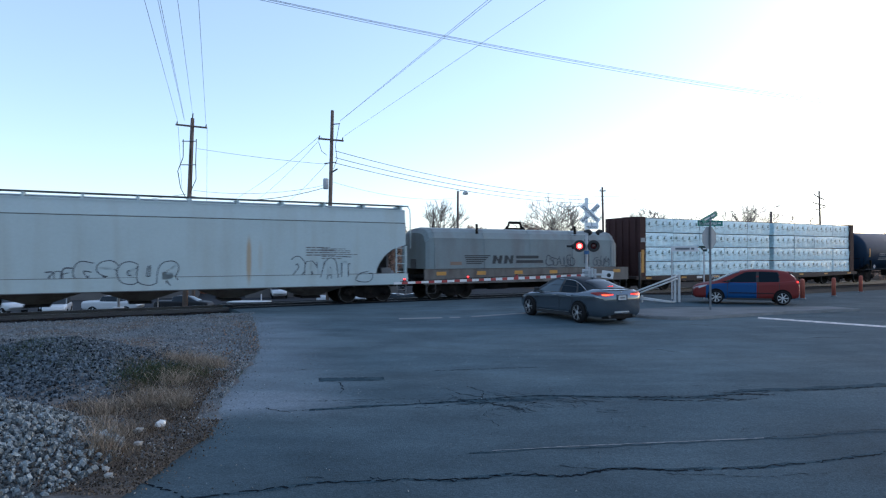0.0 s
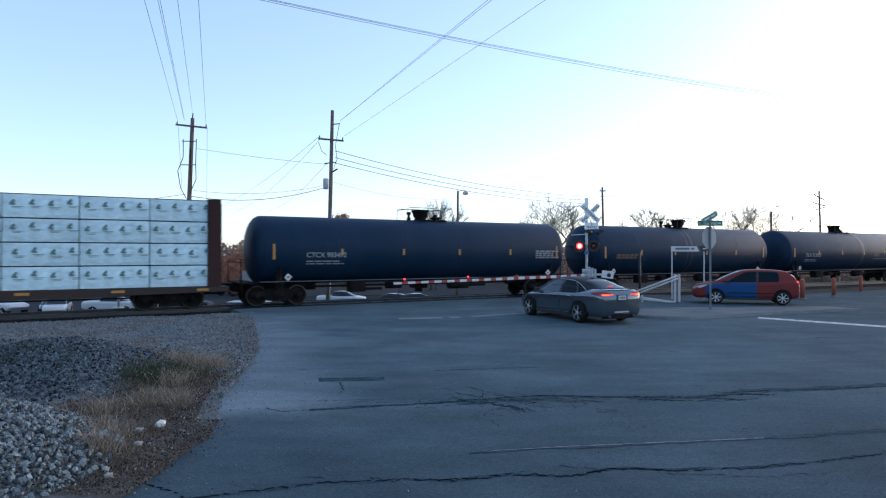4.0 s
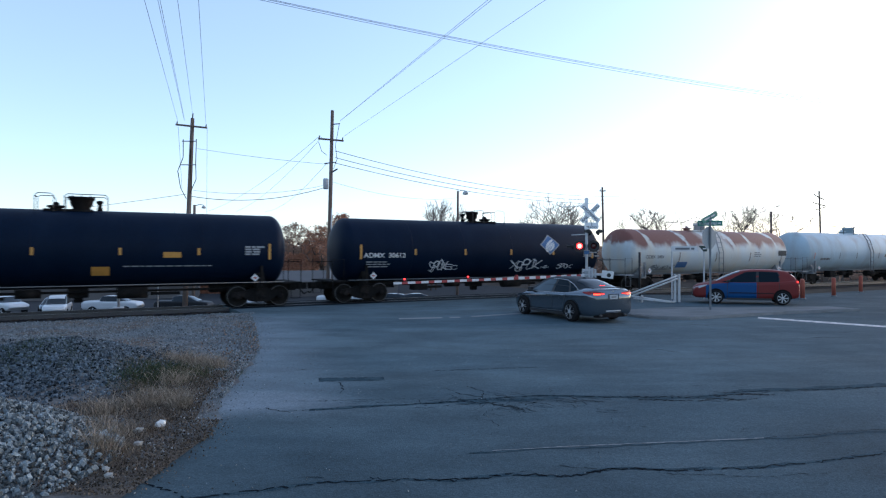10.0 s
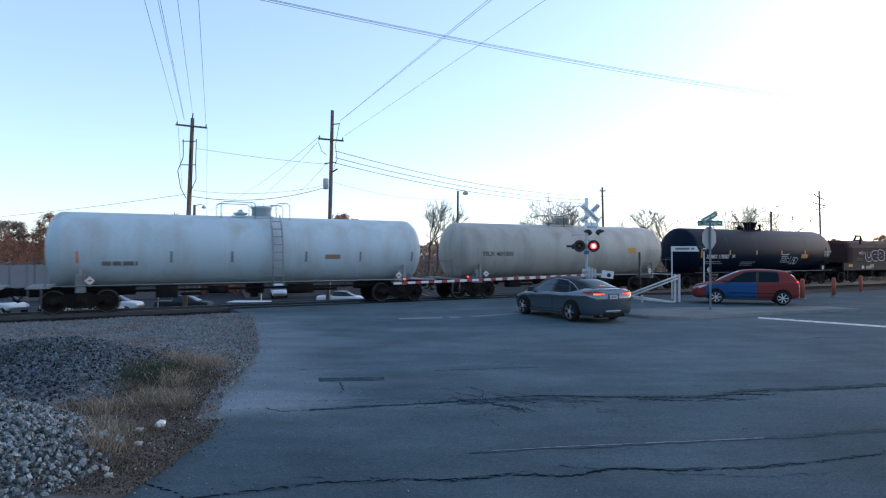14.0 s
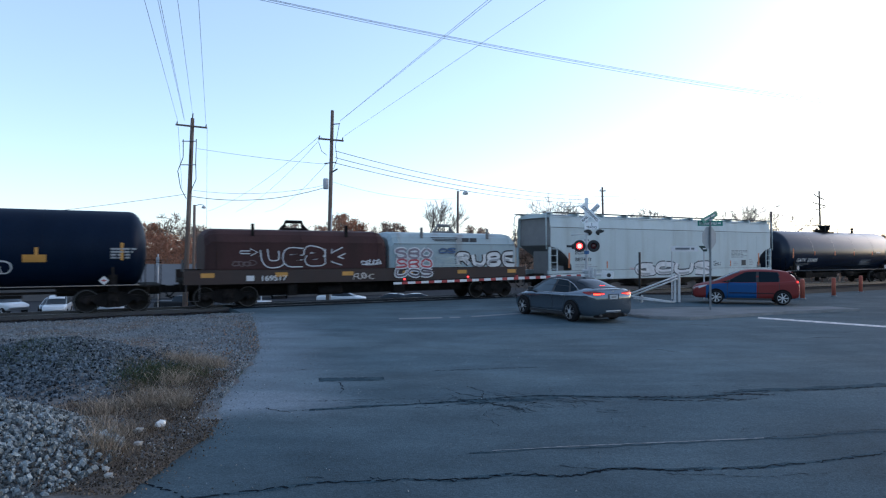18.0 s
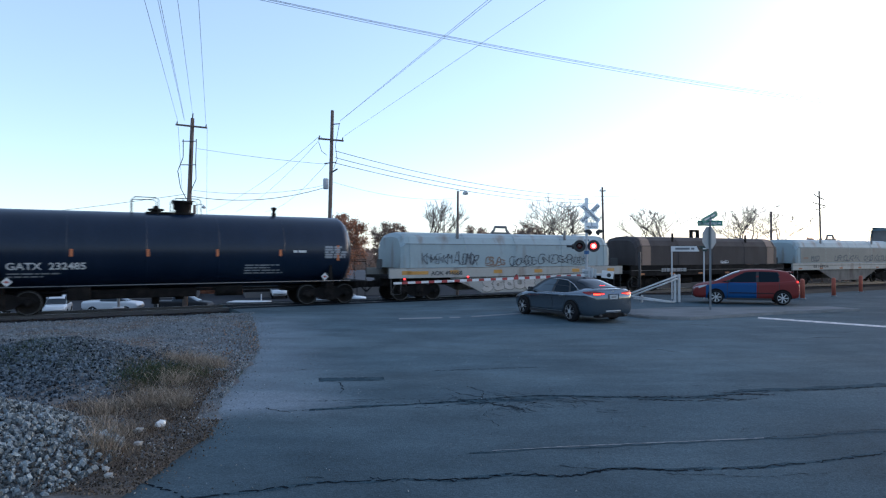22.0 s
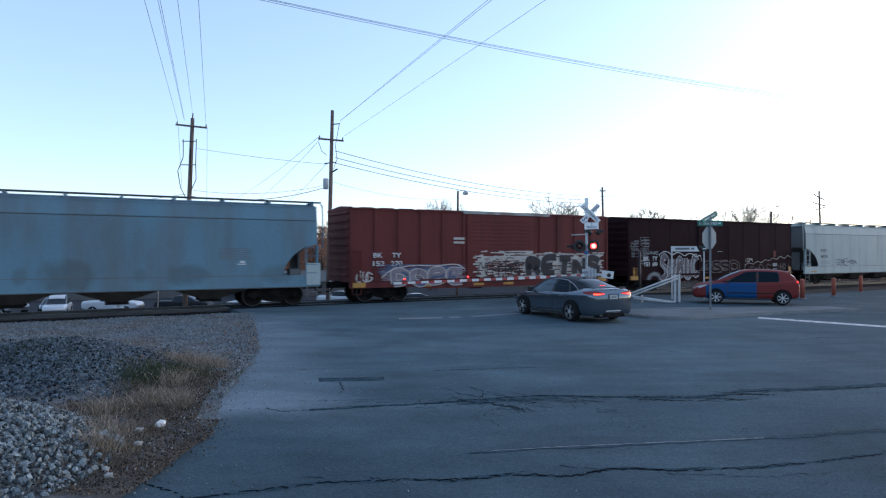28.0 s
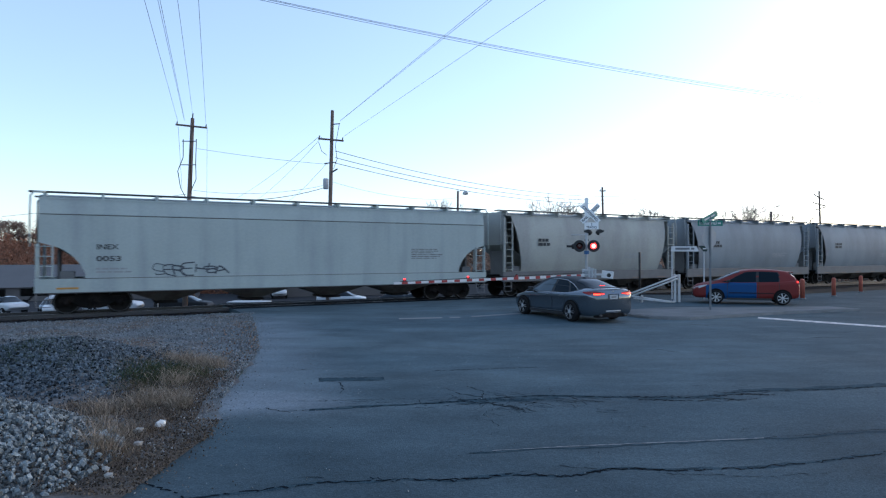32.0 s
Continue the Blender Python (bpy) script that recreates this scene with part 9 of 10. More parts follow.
T_CAB = [(-0.9, 1.25, 1.3, 0.8, 0.7), (-0.75, 1.25, 1.68, 0.84, 0.7), (-0.2, 1.25, 1.75, 0.86, 0.7), (0.5, 1.25, 1.72, 0.86, 0.7), (1.0, 1.25, 1.48, 0.84, 0.72), (1.45, 1.25, 1.3, 0.8, 0.7)]


def lot_car(x, y, rz, kind, paint, label, name):
    z = ground_z(x, y) + 0.06
    cabs = {"suv": V_CAB, "truck": T_CAB, "sedan": S_CAB}[kind]
    sts = {"suv": V_ST, "truck": T_ST, "sedan": S_ST}[kind]
    vehicle(name, pose(x, y, z, 0, 0, rz), label, "car" if kind != "truck" else "pickup truck", sts, cabs, paint, 0.42 if kind == "truck" else 0.36, (1.45, -1.45), 1.86 if kind != "sedan" else 1.83, 5, {"roof": (-2.1 if kind == "suv" else -0.7, 0.5)}, group="vehicles in the lot")


lot_car(-10.4, 64.0, -7, "truck", M["car_white"], "white extended-cab pickup truck parked in the lot", "pickup_truck")
lot_car(-5.4, 65.0, 170, "sedan", M["car_white"], "white sedan parked in the lot", "parked_sedan")
lot_car(-2.65, 65.0, 10, "sedan", M["sedan_paint"], "grey sedan parked in the lot", "parked_sedan")
lot_car(-23.7, 57.0, 2, "truck", M["car_dark"], "dark pickup truck parked in the lot", "pickup_truck")
lot_car(-34.7, 56.0, -65, "suv", M["car_white"], "white sport utility car parked facing the track", "suv")
lot_car(-37.0, 59.0, -65, "sedan", M["sedan_paint"], "grey sedan parked facing the track", "parked_sedan")
lot_car(-30.2, 57.0, 5, "truck", M["car_white"], "white pickup truck parked along the lot", "pickup_truck")
lot_car(-39.4, 56.0, -30, "truck", M["car_white"], "white pickup truck parked facing the track", "pickup_truck")
lot_car(-20.9, 79.0, -72, "suv", M["car_white"], "white sport utility car parked at the back of the lot", "suv")


def flat_trailer(x, y, rz):
    """Low grey flat-deck trailer."""
    t = empty("flat_trailer", pose(x, y, ground_z(x, y) + 0.06, 0, 0, rz), "low grey flat-deck trailer parked in the lot", "trailer", "vehicles in the lot")
    part("deck", boxes((-1.9, 1.9, -1.0, 1.0, 0.72, 0.85), bev=0.03), M["galv"], t)
    part("stake", boxes((-0.9, -0.8, -1.03, -0.93, 0.8, 1.5)), M["galv"], t)
    part("drawbar", rods(((1.9, 0, 0.6), (2.9, 0, 0.5), 0.06)), M["black"], t)
    for sy in (-0.9, 0.9):
        part("wheel", rods(((-0.4, sy - 0.1, 0.36), (-0.4, sy + 0.1, 0.36), 0.36), n=16), M["tyre"], t)


flat_trailer(-19.3, 62.0, 176)

# low buildings beyond the lot
for x, y, w, d, h, label in ((-46, 82, 26, 15, 1.7, "low shed under a wide pale grey metal roof"), (-17, 86, 20, 8, 2.0, "low grey shed beside the lot")):
    z = LOW
    b = empty("low_building", pose(x, y, z, 0, 0, 20), label, "building")
    part("wall", boxes((-w / 2, w / 2, -d / 2, d / 2, -0.2, h)), M["building"], b)
    bm = bm_new()
    extrude(bm, [(-d / 2 - 0.4, h), (0, h + 0.17 * d), (d / 2 + 0.4, h)], -w / 2 - 0.3, w / 2 + 0.3)
    part("roof", bm, M["roofing"], b)


# ---- poles and wires ----
def utility_pole(foot, top, r0, r1, label, arms=(), name="utility_pole", extras=None):
    """foot and top in the world; arms: height, half length left, right, turn, tilt."""
    foot, top = Vector(foot), Vector(top)
    p = empty(name, pose(*foot), label, "utility pole", "poles along the street")
    part("shaft", (lambda bm: (tube(bm, (0, 0, -0.3), top - foot, r0, r1, 12), bm)[1])(bm_new()), M["pole_wood"], p)
    ax = top - foot
    for z, a, b, turn, drop in arms:
        k = z / ax.z
        c = Vector((ax.x * k, ax.y * k, z))
        arm = part("crossarm", boxes((-a, b, -0.17, -0.06, -0.06, 0.06)), M["pole_wood"], p, "", Matrix.Translation(c) @ pose(0, 0, 0, 0, drop, turn))
        for x in (-a + 0.08, b - 0.08):
            part("insulator", rods(((x, -0.11, 0.06), (x, -0.11, 0.24), 0.045), n=8), M["shadow_steel"], arm)
    if extras:
        extras(p, ax)
    return p


def p1_extras(p, ax):
    def at(dx, z):
        return (ax.x * z / ax.z + dx, -0.15, z)
    for z, a, b in ((13.76, 0.62, 0.42), (12.05, 0.62, 0.42)):
        part("bracket", rods((at(-a, z), at(b, z), 0.035)), M["shadow_steel"], p)
    bm = bm_new()
    chain(bm, [at(-0.55, 13.9), at(-0.5, 12.6), at(-0.85, 11.6), at(-0.6, 10.4), at(-0.15, 9.6)], 0.03)
    chain(bm, [at(0.4, 13.9), at(0.42, 12.2), at(0.5, 11.0), at(0.1, 10.0)], 0.03)
    chain(bm, [at(0.0, 13.2), at(0.1, 11.6), at(0.2, 10.4)], 0.025)
    part("riser_cable", bm, M["wire"], p)
    part("top_pin", rods(((ax.x, 0, ax.z), (ax.x + 0.03, 0, ax.z + 0.35), 0.05)), M["shadow_steel"], p)


def p2_extras(p, ax):
    def at(dx, z):
        return (ax.x * z / ax.z + dx, -0.1, z)
    part("top_bracket", rods((at(0.1, 15.2), at(0.6, 15.25), 0.04)), M["shadow_steel"], p)
    bm = bm_new()
    lathe(bm, [(0, 0.16), (0.05, 0.2), (0.75, 0.2), (0.8, 0.12)], "z", 14, at(-0.34, 10.4))
    part("transformer", bm, M["galv"], p)
    part("bracket", rods((at(-0.5, 12.3), at(0.4, 12.4), 0.04), (at(0, 11.6), at(0.5, 11.9), 0.06)), M["shadow_steel"], p)
    bm = bm_new()
    chain(bm, [at(-0.95, 13.9), at(-0.7, 13.2), at(-0.3, 12.9)], 0.02)
    chain(bm, [at(0.55, 15.2), at(0.3, 13.6), at(0.45, 12.6), at(0.2, 11.9)], 0.02)
    part("jumper", bm, M["wire"], p)
    bm = bm_new()
    chain(bm, [at(0.13, 0.2), at(0.13, 9.0)], 0.05)
    part("conduit", bm, M["galv"], p)


utility_pole((-18.75, 45, LOW), (-18.16, 45, 12.1), 0.2, 0.13, "weathered wooden pole with a crossarm and riser cables", [(14.85, 1.15, 1.12, 0, 6)], extras=p1_extras)
utility_pole((-8.55, 46, LOW), (-8.2, 46, 12.9), 0.19, 0.12, "tall wooden pole with a crossarm and transformer", [(14.05, 0.98, 0.9, 0, 5)], extras=p2_extras)
utility_pole((18.2, 70, LOW), (17.95, 70, 9.8), 0.16, 0.11, "bare wooden pole with a short crossarm", [(12.7, 0.35, 0.35, 0, 0)])
utility_pole((54.9, 90, LOW), (54.49, 90, 11.4), 0.17, 0.12, "distant wooden pole with a double crossarm", [(13.75, 1.35, 1.0, 25, 16), (12.75, 1.5, 0.9, 20, 10), (12.2, 0.9, 1.1, 20, -14)])
utility_pole((42.25, 80, LOW), (42.25, 80, 7.7), 0.16, 0.13, "short bare wooden pole stub", [])


def lamp_pole(x, y, top, reach, label, size=1.0):
    p = empty("street_lamp", pose(x, y, LOW), label, "street lamp", "street lamps")
    h = top - LOW
    part("shaft", (lambda bm: (tube(bm, (0, 0, -0.2), (0.1, 0, h), 0.17, 0.12, 10), bm)[1])(bm_new()), M["pole_wood"], p)
    part("bracket", rods(((0.1, 0, h - 0.1), (reach * 0.6, 0, h + 0.05), 0.035), ((reach * 0.6, 0, h + 0.05), (reach, 0, h - 0.02), 0.035)), M["galv"], p)
    bm = bm_new()
    lathe(bm, [(-0.2 * size, 0.1 * size), (-0.17 * size, 0.21 * size), (-0.02, 0.18 * size), (0.1 * size, 0.06)], "z", 12, (reach, 0, h - 0.15))
    part("lamp_head", bm, M["galv"], p)
    return p


lamp_pole(1.58, 70, 9.4, 0.95, "wooden street lamp pole with a hooked lamp head", 1.6)
lamp_pole(-24.1, 60, 7.0, 1.0, "thin street lamp on a wooden pole")


def wire(a, b, sag, r=0.012, label="thin black overhead wire", material=None):
    cu = [Vector(a).lerp(Vector(b), k / 24) - Vector((0, 0, sag * 4 * (k / 24) * (1 - k / 24))) for k in range(25)]
    bm = bm_new()
    sweep(bm, cu, r, 5)
    tagged(part("overhead_wire", bm, material or M["wire"]), label, "wire", "overhead wires")


def beyond(a, b, k):
    a, b = Vector(a), Vector(b)
    return tuple(a + (b - a) * k)


for a, b in (((-19.2, 44.9, 11.9), (-7.96, 15, 11.02)), ((-18.7, 44.9, 12.0), (-7.42, 15, 11.11)), ((-18.72, 44.9, 11.92), (-7.5, 15, 11.08)), ((-18.12, 44.9, 12.4), (-6.8, 15, 11.18)), ((-17.15, 44.9, 11.6), (-6.1, 15, 11.32))):
    wire(a, beyond(a, b, 2.2), 0.0, 0.0085)
for a, b in (((-7.6, 45.9, 12.1), (4.19, 18, 11.86)), ((-7.58, 45.9, 12.13), (4.08, 18, 11.91)), ((-7.35, 45.9, 10.95), (6.32, 18, 11.9))):
    wire(a, beyond(a, b, 2.4), 0.0, 0.0078)
for dz in (0, 0.035, 0.055):
    wire((-5.72, 13, 8.0 + dz), (21.65, 26, 8.0 + dz * 3), 0.42, 0.0052, "long sagging overhead cable")
utility_pole((21.75, 26.05, -0.1), (21.75, 26.05, 8.6), 0.17, 0.13, "wooden pole that carries the long cable", [])
# wires between and beyond the two poles
wire((-17.1, 45, 11.5), (-17.15, 45.1, 4.0), 0.0, 0.01)
wire((-19.2, 45, 11.5), (-18.95, 45.1, 7.0), 0.0, 0.01)
wire((-17.8, 45, 9.9), (-8.5, 46, 8.9), 0.1)
wire((-18.3, 45, 6.9), (-8.5, 46, 7.4), 0.45, 0.012)
wire((-18.3, 45, 6.45), (-8.5, 46, 7.25), 0.6, 0.022)
wire((-18.6, 45, 6.6), (-44.0, 62.0, 6.0), 0.1, 0.016)
for z, xx, zz in ((9.9, 22.0, 9.0), (9.4, 22.5, 8.6), (9.0, 23, 8.2)):
    wire((-8.0, 46, z), (xx, 72, zz), 1.1, 0.022)
wire((-8.2, 46, 7.6), (1.6, 70, 8.6), 0.6, 0.012)
for x0, z0, x1 in ((-9.15, 11.0, -32.0), (-9.0, 10.9, -28.0), (-8.6, 9.0, -24.0)):
    wire((x0, 46, z0), (x1, 84, 8.0), 0.8, 0.012)


# ---- trees ----
def fork(r, h, rad, base):
    """Limbs of a bare tree that fork again and again, arching up and outwards."""
    nodes = [(Vector((0, 0, -0.2)), -1)]
    for k in range(1, 5):
        nodes.append((Vector((r.uniform(-0.015, 0.015) * h, r.uniform(-0.015, 0.015) * h, base * k / 4)), k - 1))

    def grow(i, d, length, depth):
        p = nodes[i][0]
        steps = 3 if depth < 3 else 2
        for _ in range(steps):
            d = (d + Vector((r.uniform(-1, 1), r.uniform(-1, 1), r.uniform(-0.5, 0.7))) * 0.2).normalized()
            p = p + d * (length / steps)
            nodes.append((p, i))
            i = len(nodes) - 1
            if depth >= 1 and depth < 5 and r.random() < 0.45:
                side = (d + Vector((r.uniform(-1, 1), r.uniform(-1, 1), r.uniform(-0.3, 0.6))) * 0.9).normalized()
                grow(i, side, length * 0.55, depth + 2)
        if depth < 5:
            for _ in range(2 if depth else 5):
                out = Vector((r.uniform(-1, 1), r.uniform(-1, 1), 0)) * (1.0 if depth else 1.5) * (rad / (0.3 * h))
                grow(i, (d + out * 0.8 + Vector((0, 0, 0.06))).normalized(), length * r.uniform(0.6, 0.82), depth + 1)
    grow(4, Vector((0, 0, 1)), 0.1 * h, 0)
    top = max(q.z for q, _ in nodes)
    k = (h - base) / max(0.1, top - base)
    return [(Vector((q.x * k, q.y * k, q.z if q.z <= base else base + (q.z - base) * k)), par) for q, par in nodes]


def fill(r, h, rad, base, seed):
    """Limbs that reach for points spread through a rounded crown."""
    nodes = [(Vector((0, 0, -0.2)), -1)]
    for k in range(1, 6):
        nodes.append((Vector((r.uniform(-0.02, 0.02) * h, r.uniform(-0.02, 0.02) * h, base * k / 5)), k - 1))
    count = 240
    goals = []
    while len(goals) < count:
        u = Vector((r.uniform(-1, 1), r.uniform(-1, 1), r.uniform(-1, 1)))
        lump = 0.86 + 0.22 * noise.noise(u * 2.2 + Vector((seed, 0, 0)))
        if 0.25 < u.length < lump:
            goals.append(Vector((u.x * rad, u.y * rad, base * 0.9 + (h - base * 0.9) * (0.5 + 0.5 * u.z / 1.0))))
    goals.sort(key=lambda g: (g - Vector((0, 0, base))).length)
    for g in goals:
        best, cost = 0, 1e9
        for i, (p, _) in enumerate(nodes):
            d = g - p
            c = d.length + (0.8 * max(0.0, -d.z)) + (3.0 if i < 3 else 0.0)
            if c < cost:
                best, cost = i, c
        p = nodes[best][0]
        mid = p.lerp(g, 0.5) + Vector((r.uniform(-1, 1), r.uniform(-1, 1), r.uniform(-0.2, 1.0))) * (0.12 * (g - p).length)
        nodes.append((mid, best))
        nodes.append((g, len(nodes) - 1))
    return nodes


def bare_tree(x, y, h, spread, seed, label, leaf=None, leaf_n=0, z=None, thick=1.0):
    """A tapered trunk whose limbs fork out to fill a rounded crown; leaf: leaves at the twig ends."""
    r = random.Random(seed)
    z = ground_z(x, y) if z is None else z
    rmin = (0.00038 if leaf is not None else 0.00019) * y
    t = empty("tree", pose(x, y, z, 0, 0, r.uniform(0, 360)), label, "tree", "trees beyond the tracks")
    rad = spread * 0.44 * h
    base = (0.3 if leaf is not None else 0.22) * h
    if leaf is None:
        nodes = fork(r, h, rad, base)
    else:
        nodes = fill(r, h, rad, base, seed)
    load = [0] * len(nodes)
    for i in range(len(nodes) - 1, 0, -1):
        load[i] += 1
        load[nodes[i][1]] += load[i]
    top = max(load)
    r0 = (0.017 if leaf is not None else 0.0095) * h * thick
    lists = {"trunk": ([], []), "crown": ([], [])}

    def limb(kind, a, b, ra, rb, n):
        verts, faces = lists[kind]
        d = (b - a).normalized()
        u = d.orthogonal()
        v = d.cross(u)
        k = len(verts)
        for c, q in ((a, ra), (b, rb)):
            for i in range(n):
                w = 6.2832 * i / n
                verts.append(tuple(c + (u * math.cos(w) + v * math.sin(w)) * q))
        faces.extend((k + i, k + (i + 1) % n, k + n + (i + 1) % n, k + n + i) for i in range(n))
    ends = []
    for i in range(1, len(nodes)):
        p, q = nodes[nodes[i][1]][0], nodes[i][0]
        ra, rb = (max(rmin, r0 * (load[k] / top) ** 0.5) for k in (nodes[i][1], i))
        big = load[i] > top * 0.06
        limb("trunk" if big else "crown", p, q, ra if big else min(ra, rb * 1.6), rb, 7 if big else 3)
        if load[i] < (6 if leaf is not None else 2):
            ends.append(q)
            for _ in range(2):
                d = ((q - p).normalized() + Vector((r.uniform(-1, 1), r.uniform(-1, 1), r.uniform(-0.3, 0.9)))).normalized()
                limb("crown", q, q + d * h * r.uniform(0.025, 0.06), rmin * 0.9, rmin * 0.5, 3)
    for kind, (verts, faces) in lists.items():
        me = bpy.data.meshes.new(kind)
        me.from_pydata(verts, [], faces)
        me.materials.append(M["bark" if kind == "trunk" else "twig"])
        new(kind, me).parent = t
    if leaf is not None:
        verts, faces = [], []
        for _ in range(leaf_n * 2):
            c = ends[r.randrange(len(ends))] + Vector((r.gauss(0, 0.3), r.gauss(0, 0.3), r.gauss(0, 0.25)))
            s = r.uniform(0.07, 0.16)
            a, b = Vector((r.uniform(-1, 1), r.uniform(-1, 1), r.uniform(-1, 1))).normalized(), Vector((r.uniform(-1, 1), r.uniform(-1, 1), r.uniform(-1, 1))).normalized()
            k = len(verts)
            verts += [tuple(c - a * s), tuple(c + b * s * 0.7), tuple(c + a * s), tuple(c - b * s * 0.7)]
            faces.append((k, k + 1, k + 2, k + 3))
        me = bpy.data.meshes.new("leaves")
        me.from_pydata(verts, [], faces)
        me.materials.append(leaf)
        ob = new("leaves", me)
        ob.parent = t
        tagged(ob, kind="stuff")
    return t


def tree_at(px, top, y, spread, seed, label, leaf=None, n=0, thick=1.0):
    """px: how far aside per metre of distance; top: crown height above the eye per metre of distance."""
    x = px * y
    z = ground_z(x, y)
    bare_tree(x, y, (EYE + (top + (0.005 if leaf is None else 0)) * y - z) * 1.09, spread * (1.4 if leaf is None else 1.2), seed, label, leaf, n, z, thick)


TREES = [(-0.157, 0.056, 80, 0.55, 2, "orange autumn tree with thinning leaves", "leaf_orange", 5000), (-0.085, 0.047, 105, 0.6, 3, "dull brown autumn tree", "leaf_brown", 5000), (-0.02, 0.068, 95, 0.38, 4, "slender bare pale tree", None, 0),
         (-0.012, 0.062, 97, 0.4, 14, "slender bare pale tree", None, 0), (0.05, 0.042, 120, 0.6, 5, "dark brown rounded tree", "leaf_brown", 5000), (0.138, 0.043, 105, 0.6, 6, "dark brown rounded tree", "leaf_brown", 5000),
         (0.155, 0.066, 85, 0.62, 7, "wide bare tree with fine twigs", None, 0), (0.19, 0.07, 84, 0.62, 8, "wide bare tree with fine twigs", None, 0), (0.21, 0.072, 88, 0.55, 18, "wide bare tree with fine twigs", None, 0), (0.325, 0.055, 105, 0.55, 9, "bare tree beyond the tracks", None, 0), (0.365, 0.062, 105, 0.55, 10, "bare tree beyond the tracks", None, 0),
         (0.475, 0.07, 110, 0.6, 11, "bare tree beyond the tracks", None, 0), (0.505, 0.066, 112, 0.6, 19, "bare tree beyond the tracks", None, 0), (0.54, 0.062, 115, 0.5, 12, "bare tree beyond the tracks", None, 0), (-0.435, 0.06, 104.5, 0.5, 13, "half-bare tree with brown leaves", "leaf_brown", 900),
         (-0.235, 0.046, 100, 0.55, 15, "half-bare tree with brown leaves", "leaf_brown", 2000), (-0.625, 0.06, 103.5, 0.55, 16, "orange autumn tree with thinning leaves", "leaf_orange", 5000), (-0.585, 0.052, 104.5, 0.6, 17, "orange autumn tree with thinning leaves", "leaf_orange", 6000),
         (-0.545, 0.052, 105.5, 0.6, 20, "orange autumn tree with thinning leaves", "leaf_orange", 6000), (-0.51, 0.048, 102, 0.6, 21, "brown autumn tree with thinning leaves", "leaf_brown", 5000), (-0.70, 0.052, 101, 0.6, 22, "dull brown autumn tree", "leaf_brown", 5000), (-0.47, 0.046, 103, 0.6, 23, "orange brown autumn tree", "leaf_orange", 4000),
         (-0.39, 0.042, 105, 0.6, 24, "dull brown autumn tree", "leaf_brown", 4000), (0.715, 0.03, 130, 0.6, 25, "orange brown autumn tree", "leaf_orange", 4000), (-0.195, 0.04, 95, 0.6, 26, "dull red-brown autumn tree", "leaf_orange", 3000)]
for a, top, y, spread, seed, label, leaf, n in TREES:
    tree_at(a, top, y, spread, seed, label, M[leaf] if leaf else None, n)


# far woods along the skyline
def woods():
    r = random.Random(77)
    verts, faces = [], []
    for _ in range(26000):
        a = r.uniform(-0.85, 0.85)
        y = r.uniform(125, 165)
        x = a * y
        hill = 6.4 + 2.6 * noise.noise(Vector((a * 9, 0.2, 1))) + 1.2 * noise.noise(Vector((a * 40, 0.2, 5)))
        c = Vector((x, y, LOW + (hill + 1.0) * r.random() ** 0.7))
        s = r.uniform(0.25, 0.8)
        u = Vector((r.uniform(-1, 1), r.uniform(-1, 1), r.uniform(-1, 1))).normalized()
        w = Vector((r.uniform(-1, 1), r.uniform(-1, 1), r.uniform(-1, 1))).normalized()
        k = len(verts)
        verts += [tuple(c - u * s), tuple(c + w * s * 0.7), tuple(c + u * s), tuple(c - w * s * 0.7)]
        faces.append((k, k + 1, k + 2, k + 3))
    me = bpy.data.meshes.new("far_woods")
    me.from_pydata(verts, [], faces)
    me.materials.append(M["leaf_brown"])
    tagged(new("far_woods", me), "band of brown late-autumn woods on the skyline", "woods", kind="stuff")


woods()


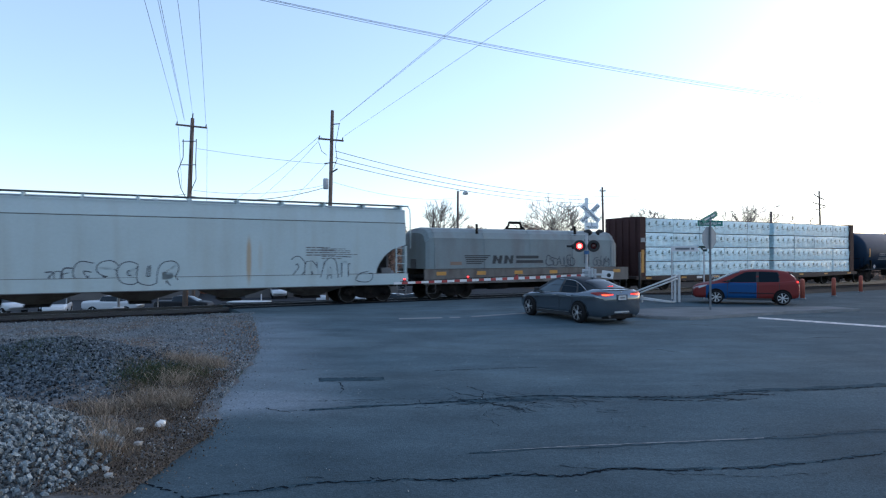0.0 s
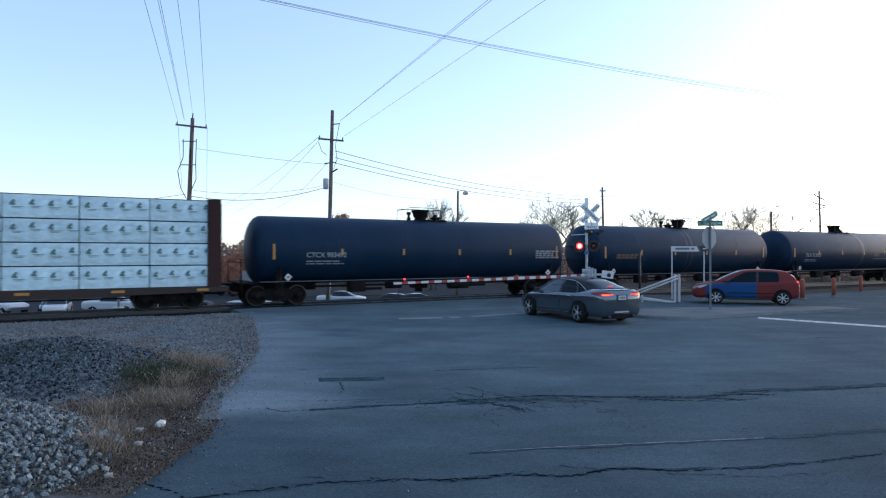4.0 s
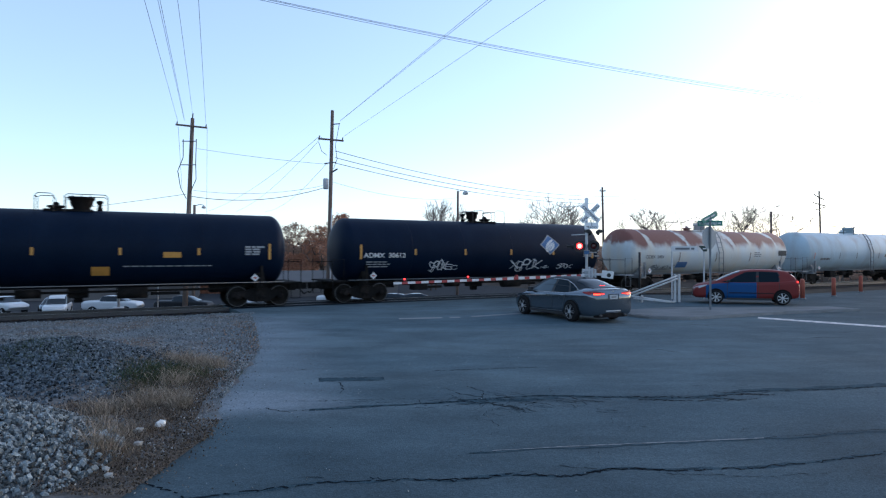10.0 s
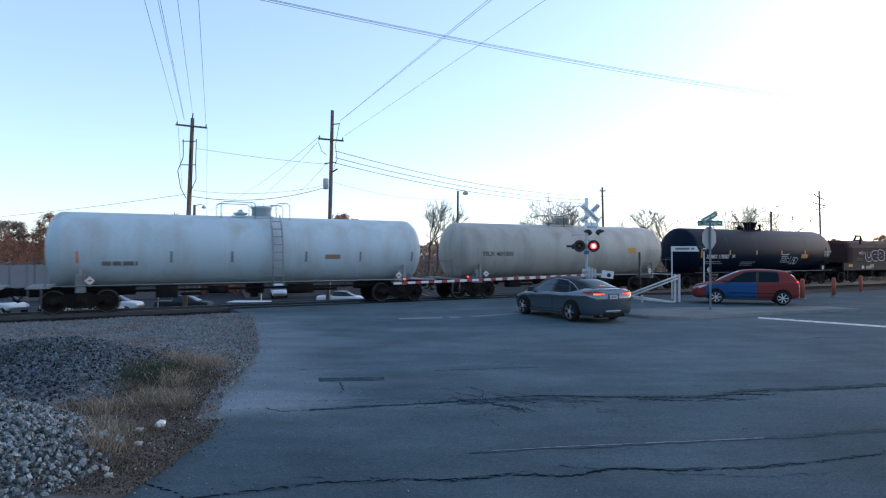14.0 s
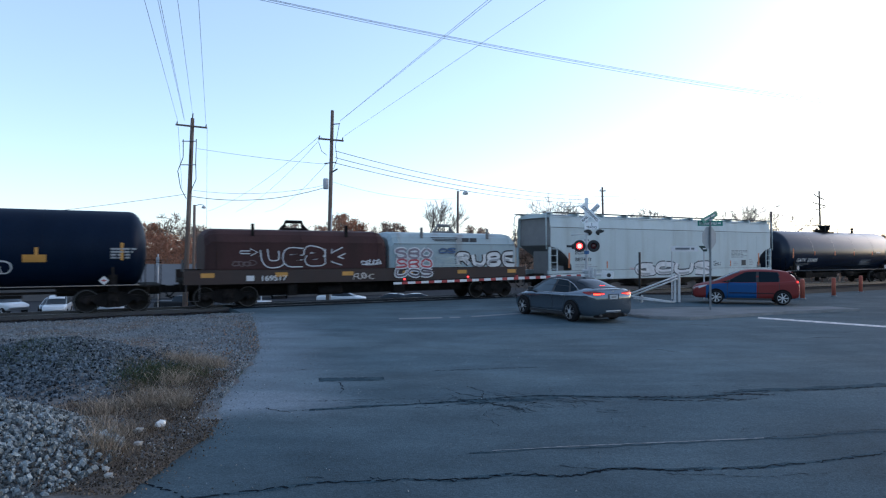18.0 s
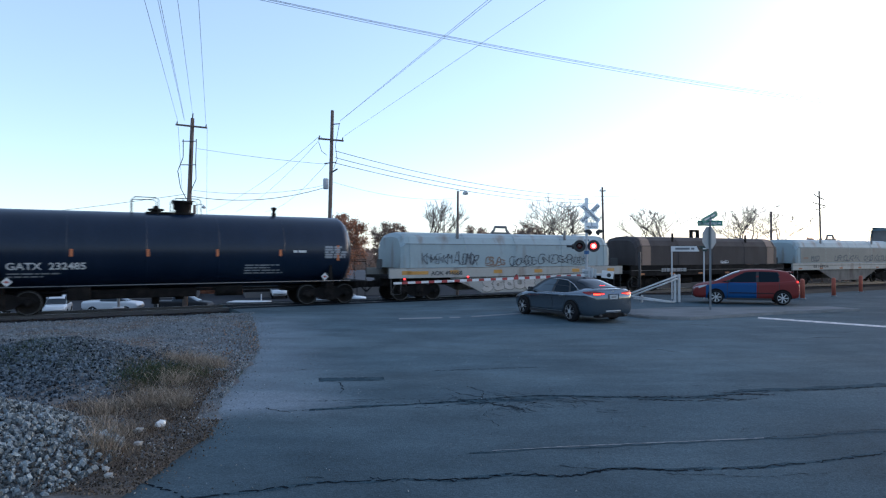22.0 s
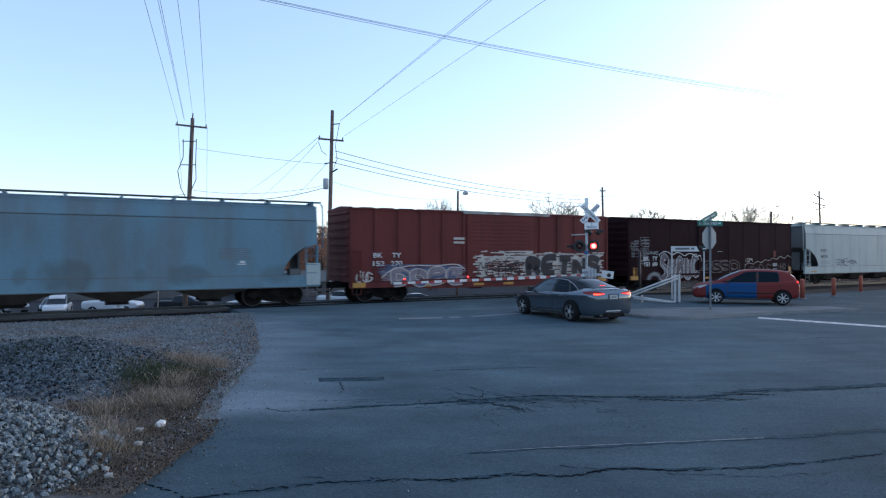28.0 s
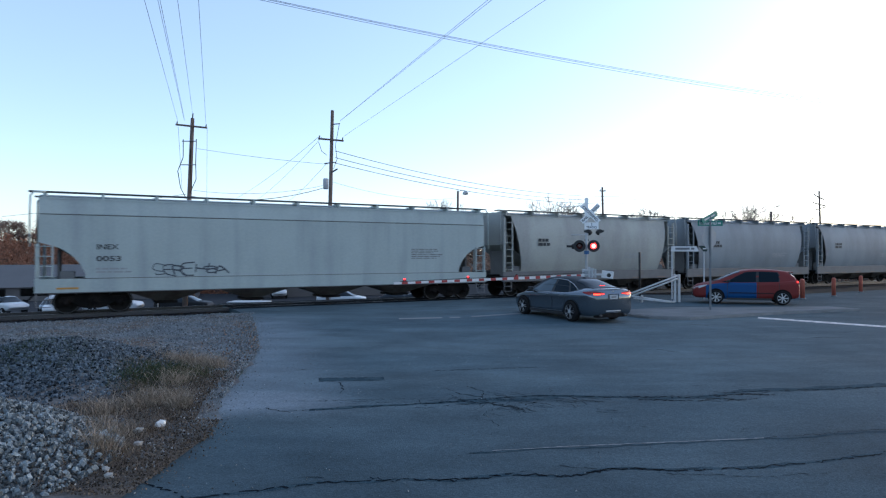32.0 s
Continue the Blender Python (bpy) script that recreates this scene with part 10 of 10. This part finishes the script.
def thicket():
    """Dense brown autumn thicket beyond the lot."""
    r = random.Random(78)
    verts, faces = [], []
    for _ in range(70000):
        a = r.uniform(-0.78, -0.2)
        f = r.random()
        y = 87 + 11 * f
        hill = 7.8 + 2.0 * noise.noise(Vector((a * 14, 0.2, 1))) + 1.0 * noise.noise(Vector((a * 50, 0.2, 5)))
        if a > -0.4:
            hill *= 0.72
        lump = 0.8 * noise.noise(Vector((a * 60, f * 6, 3)))
        c = Vector((a * y, y, LOW + hill * f + lump + r.gauss(0, 0.25)))
        s = r.uniform(0.09, 0.22)
        u = Vector((r.uniform(-1, 1), r.uniform(-1, 1), r.uniform(-1, 1))).normalized()
        w = Vector((r.uniform(-1, 1), r.uniform(-1, 1), r.uniform(-1, 1))).normalized()
        k = len(verts)
        verts += [tuple(c - u * s), tuple(c + w * s * 0.7), tuple(c + u * s), tuple(c - w * s * 0.7)]
        faces.append((k, k + 1, k + 2, k + 3))
    me = bpy.data.meshes.new("thicket")
    me.from_pydata(verts, [], faces)
    me.materials.append(M["leaf_orange"])
    tagged(new("thicket", me), "dense red-brown autumn thicket beyond the lot", "thicket", kind="stuff")


thicket()


# ---- what moves ----
def motions():
    for car, q in CARS:
        rows = []
        for t in (0.0, 8.0, 16.0, 24.0, 32.0):
            p = track(along_at(q, t), 0, RAIL_TOP)
            rows.append((t, pose(p.x, p.y, p.z, 0, 0, TURN)))
        walk(car, rows)
    # wheels roll while their car passes the crossing
    for w, ax, q in TRUCKS:
        t0, t1 = max(0.0, q - 9.9), min(32.0, q - 2.9)
        rows, k = [], 0
        f0, f1 = int(t0 * FPS), int(t1 * FPS)
        if f0 > 0:
            rows.append((0.0, pose(ax, 0, 0.44)))
        for f in range(f0, f1 + 1):
            rows.append((f / FPS, pose(ax, 0, 0.44, 0, -math.degrees(SPEED * (f - f0) / FPS / 0.44), 0)))
        if f1 < 32 * FPS:
            rows.append((32.0, rows[-1][1]))
        walk(w, rows)
    # the two lamps of a signal light in turn: the lit lens stands before or behind the dark one
    period = 1.19
    for glow, k in FLASH:
        switch = []
        n0 = -9
        for i in range(60):
            t = 9.45 + (i + n0 * 2) * period / 2
            if 0 < t < 32:
                switch.append((t, (i + n0 * 2) % 2 == 0))
        left = not switch[0][1]
        rows = [(0.0, left)]
        for t, l in switch:
            f = round(t * FPS)
            rows += [((f - 1) / FPS, left), (f / FPS, l)]
            left = l
        rows.append((32.0, left))
        out = []
        for t, l in rows:
            lit = l == (k == 0)
            out.append((t, pose(0, -0.095 if lit else -0.045, 0)))
        walk(glow, out)
    # the sedan creeps forward
    ahead = Vector((math.cos(radians(SEDAN_HEADING)), math.sin(radians(SEDAN_HEADING)), 0))
    rows = []
    for t, back in ((0.0, 0.40), (5.2, 0.40), (5.5, 0.36), (6.0, 0.30), (6.5, 0.24), (7.0, 0.15), (7.5, 0.06), (8.0, 0.0), (32.0, 0.0)):
        p = SEDAN_AT - ahead * back
        rows.append((t, pose(p.x, p.y, 0, 0, 0, SEDAN_HEADING)))
    walk(sedan, rows)


motions()
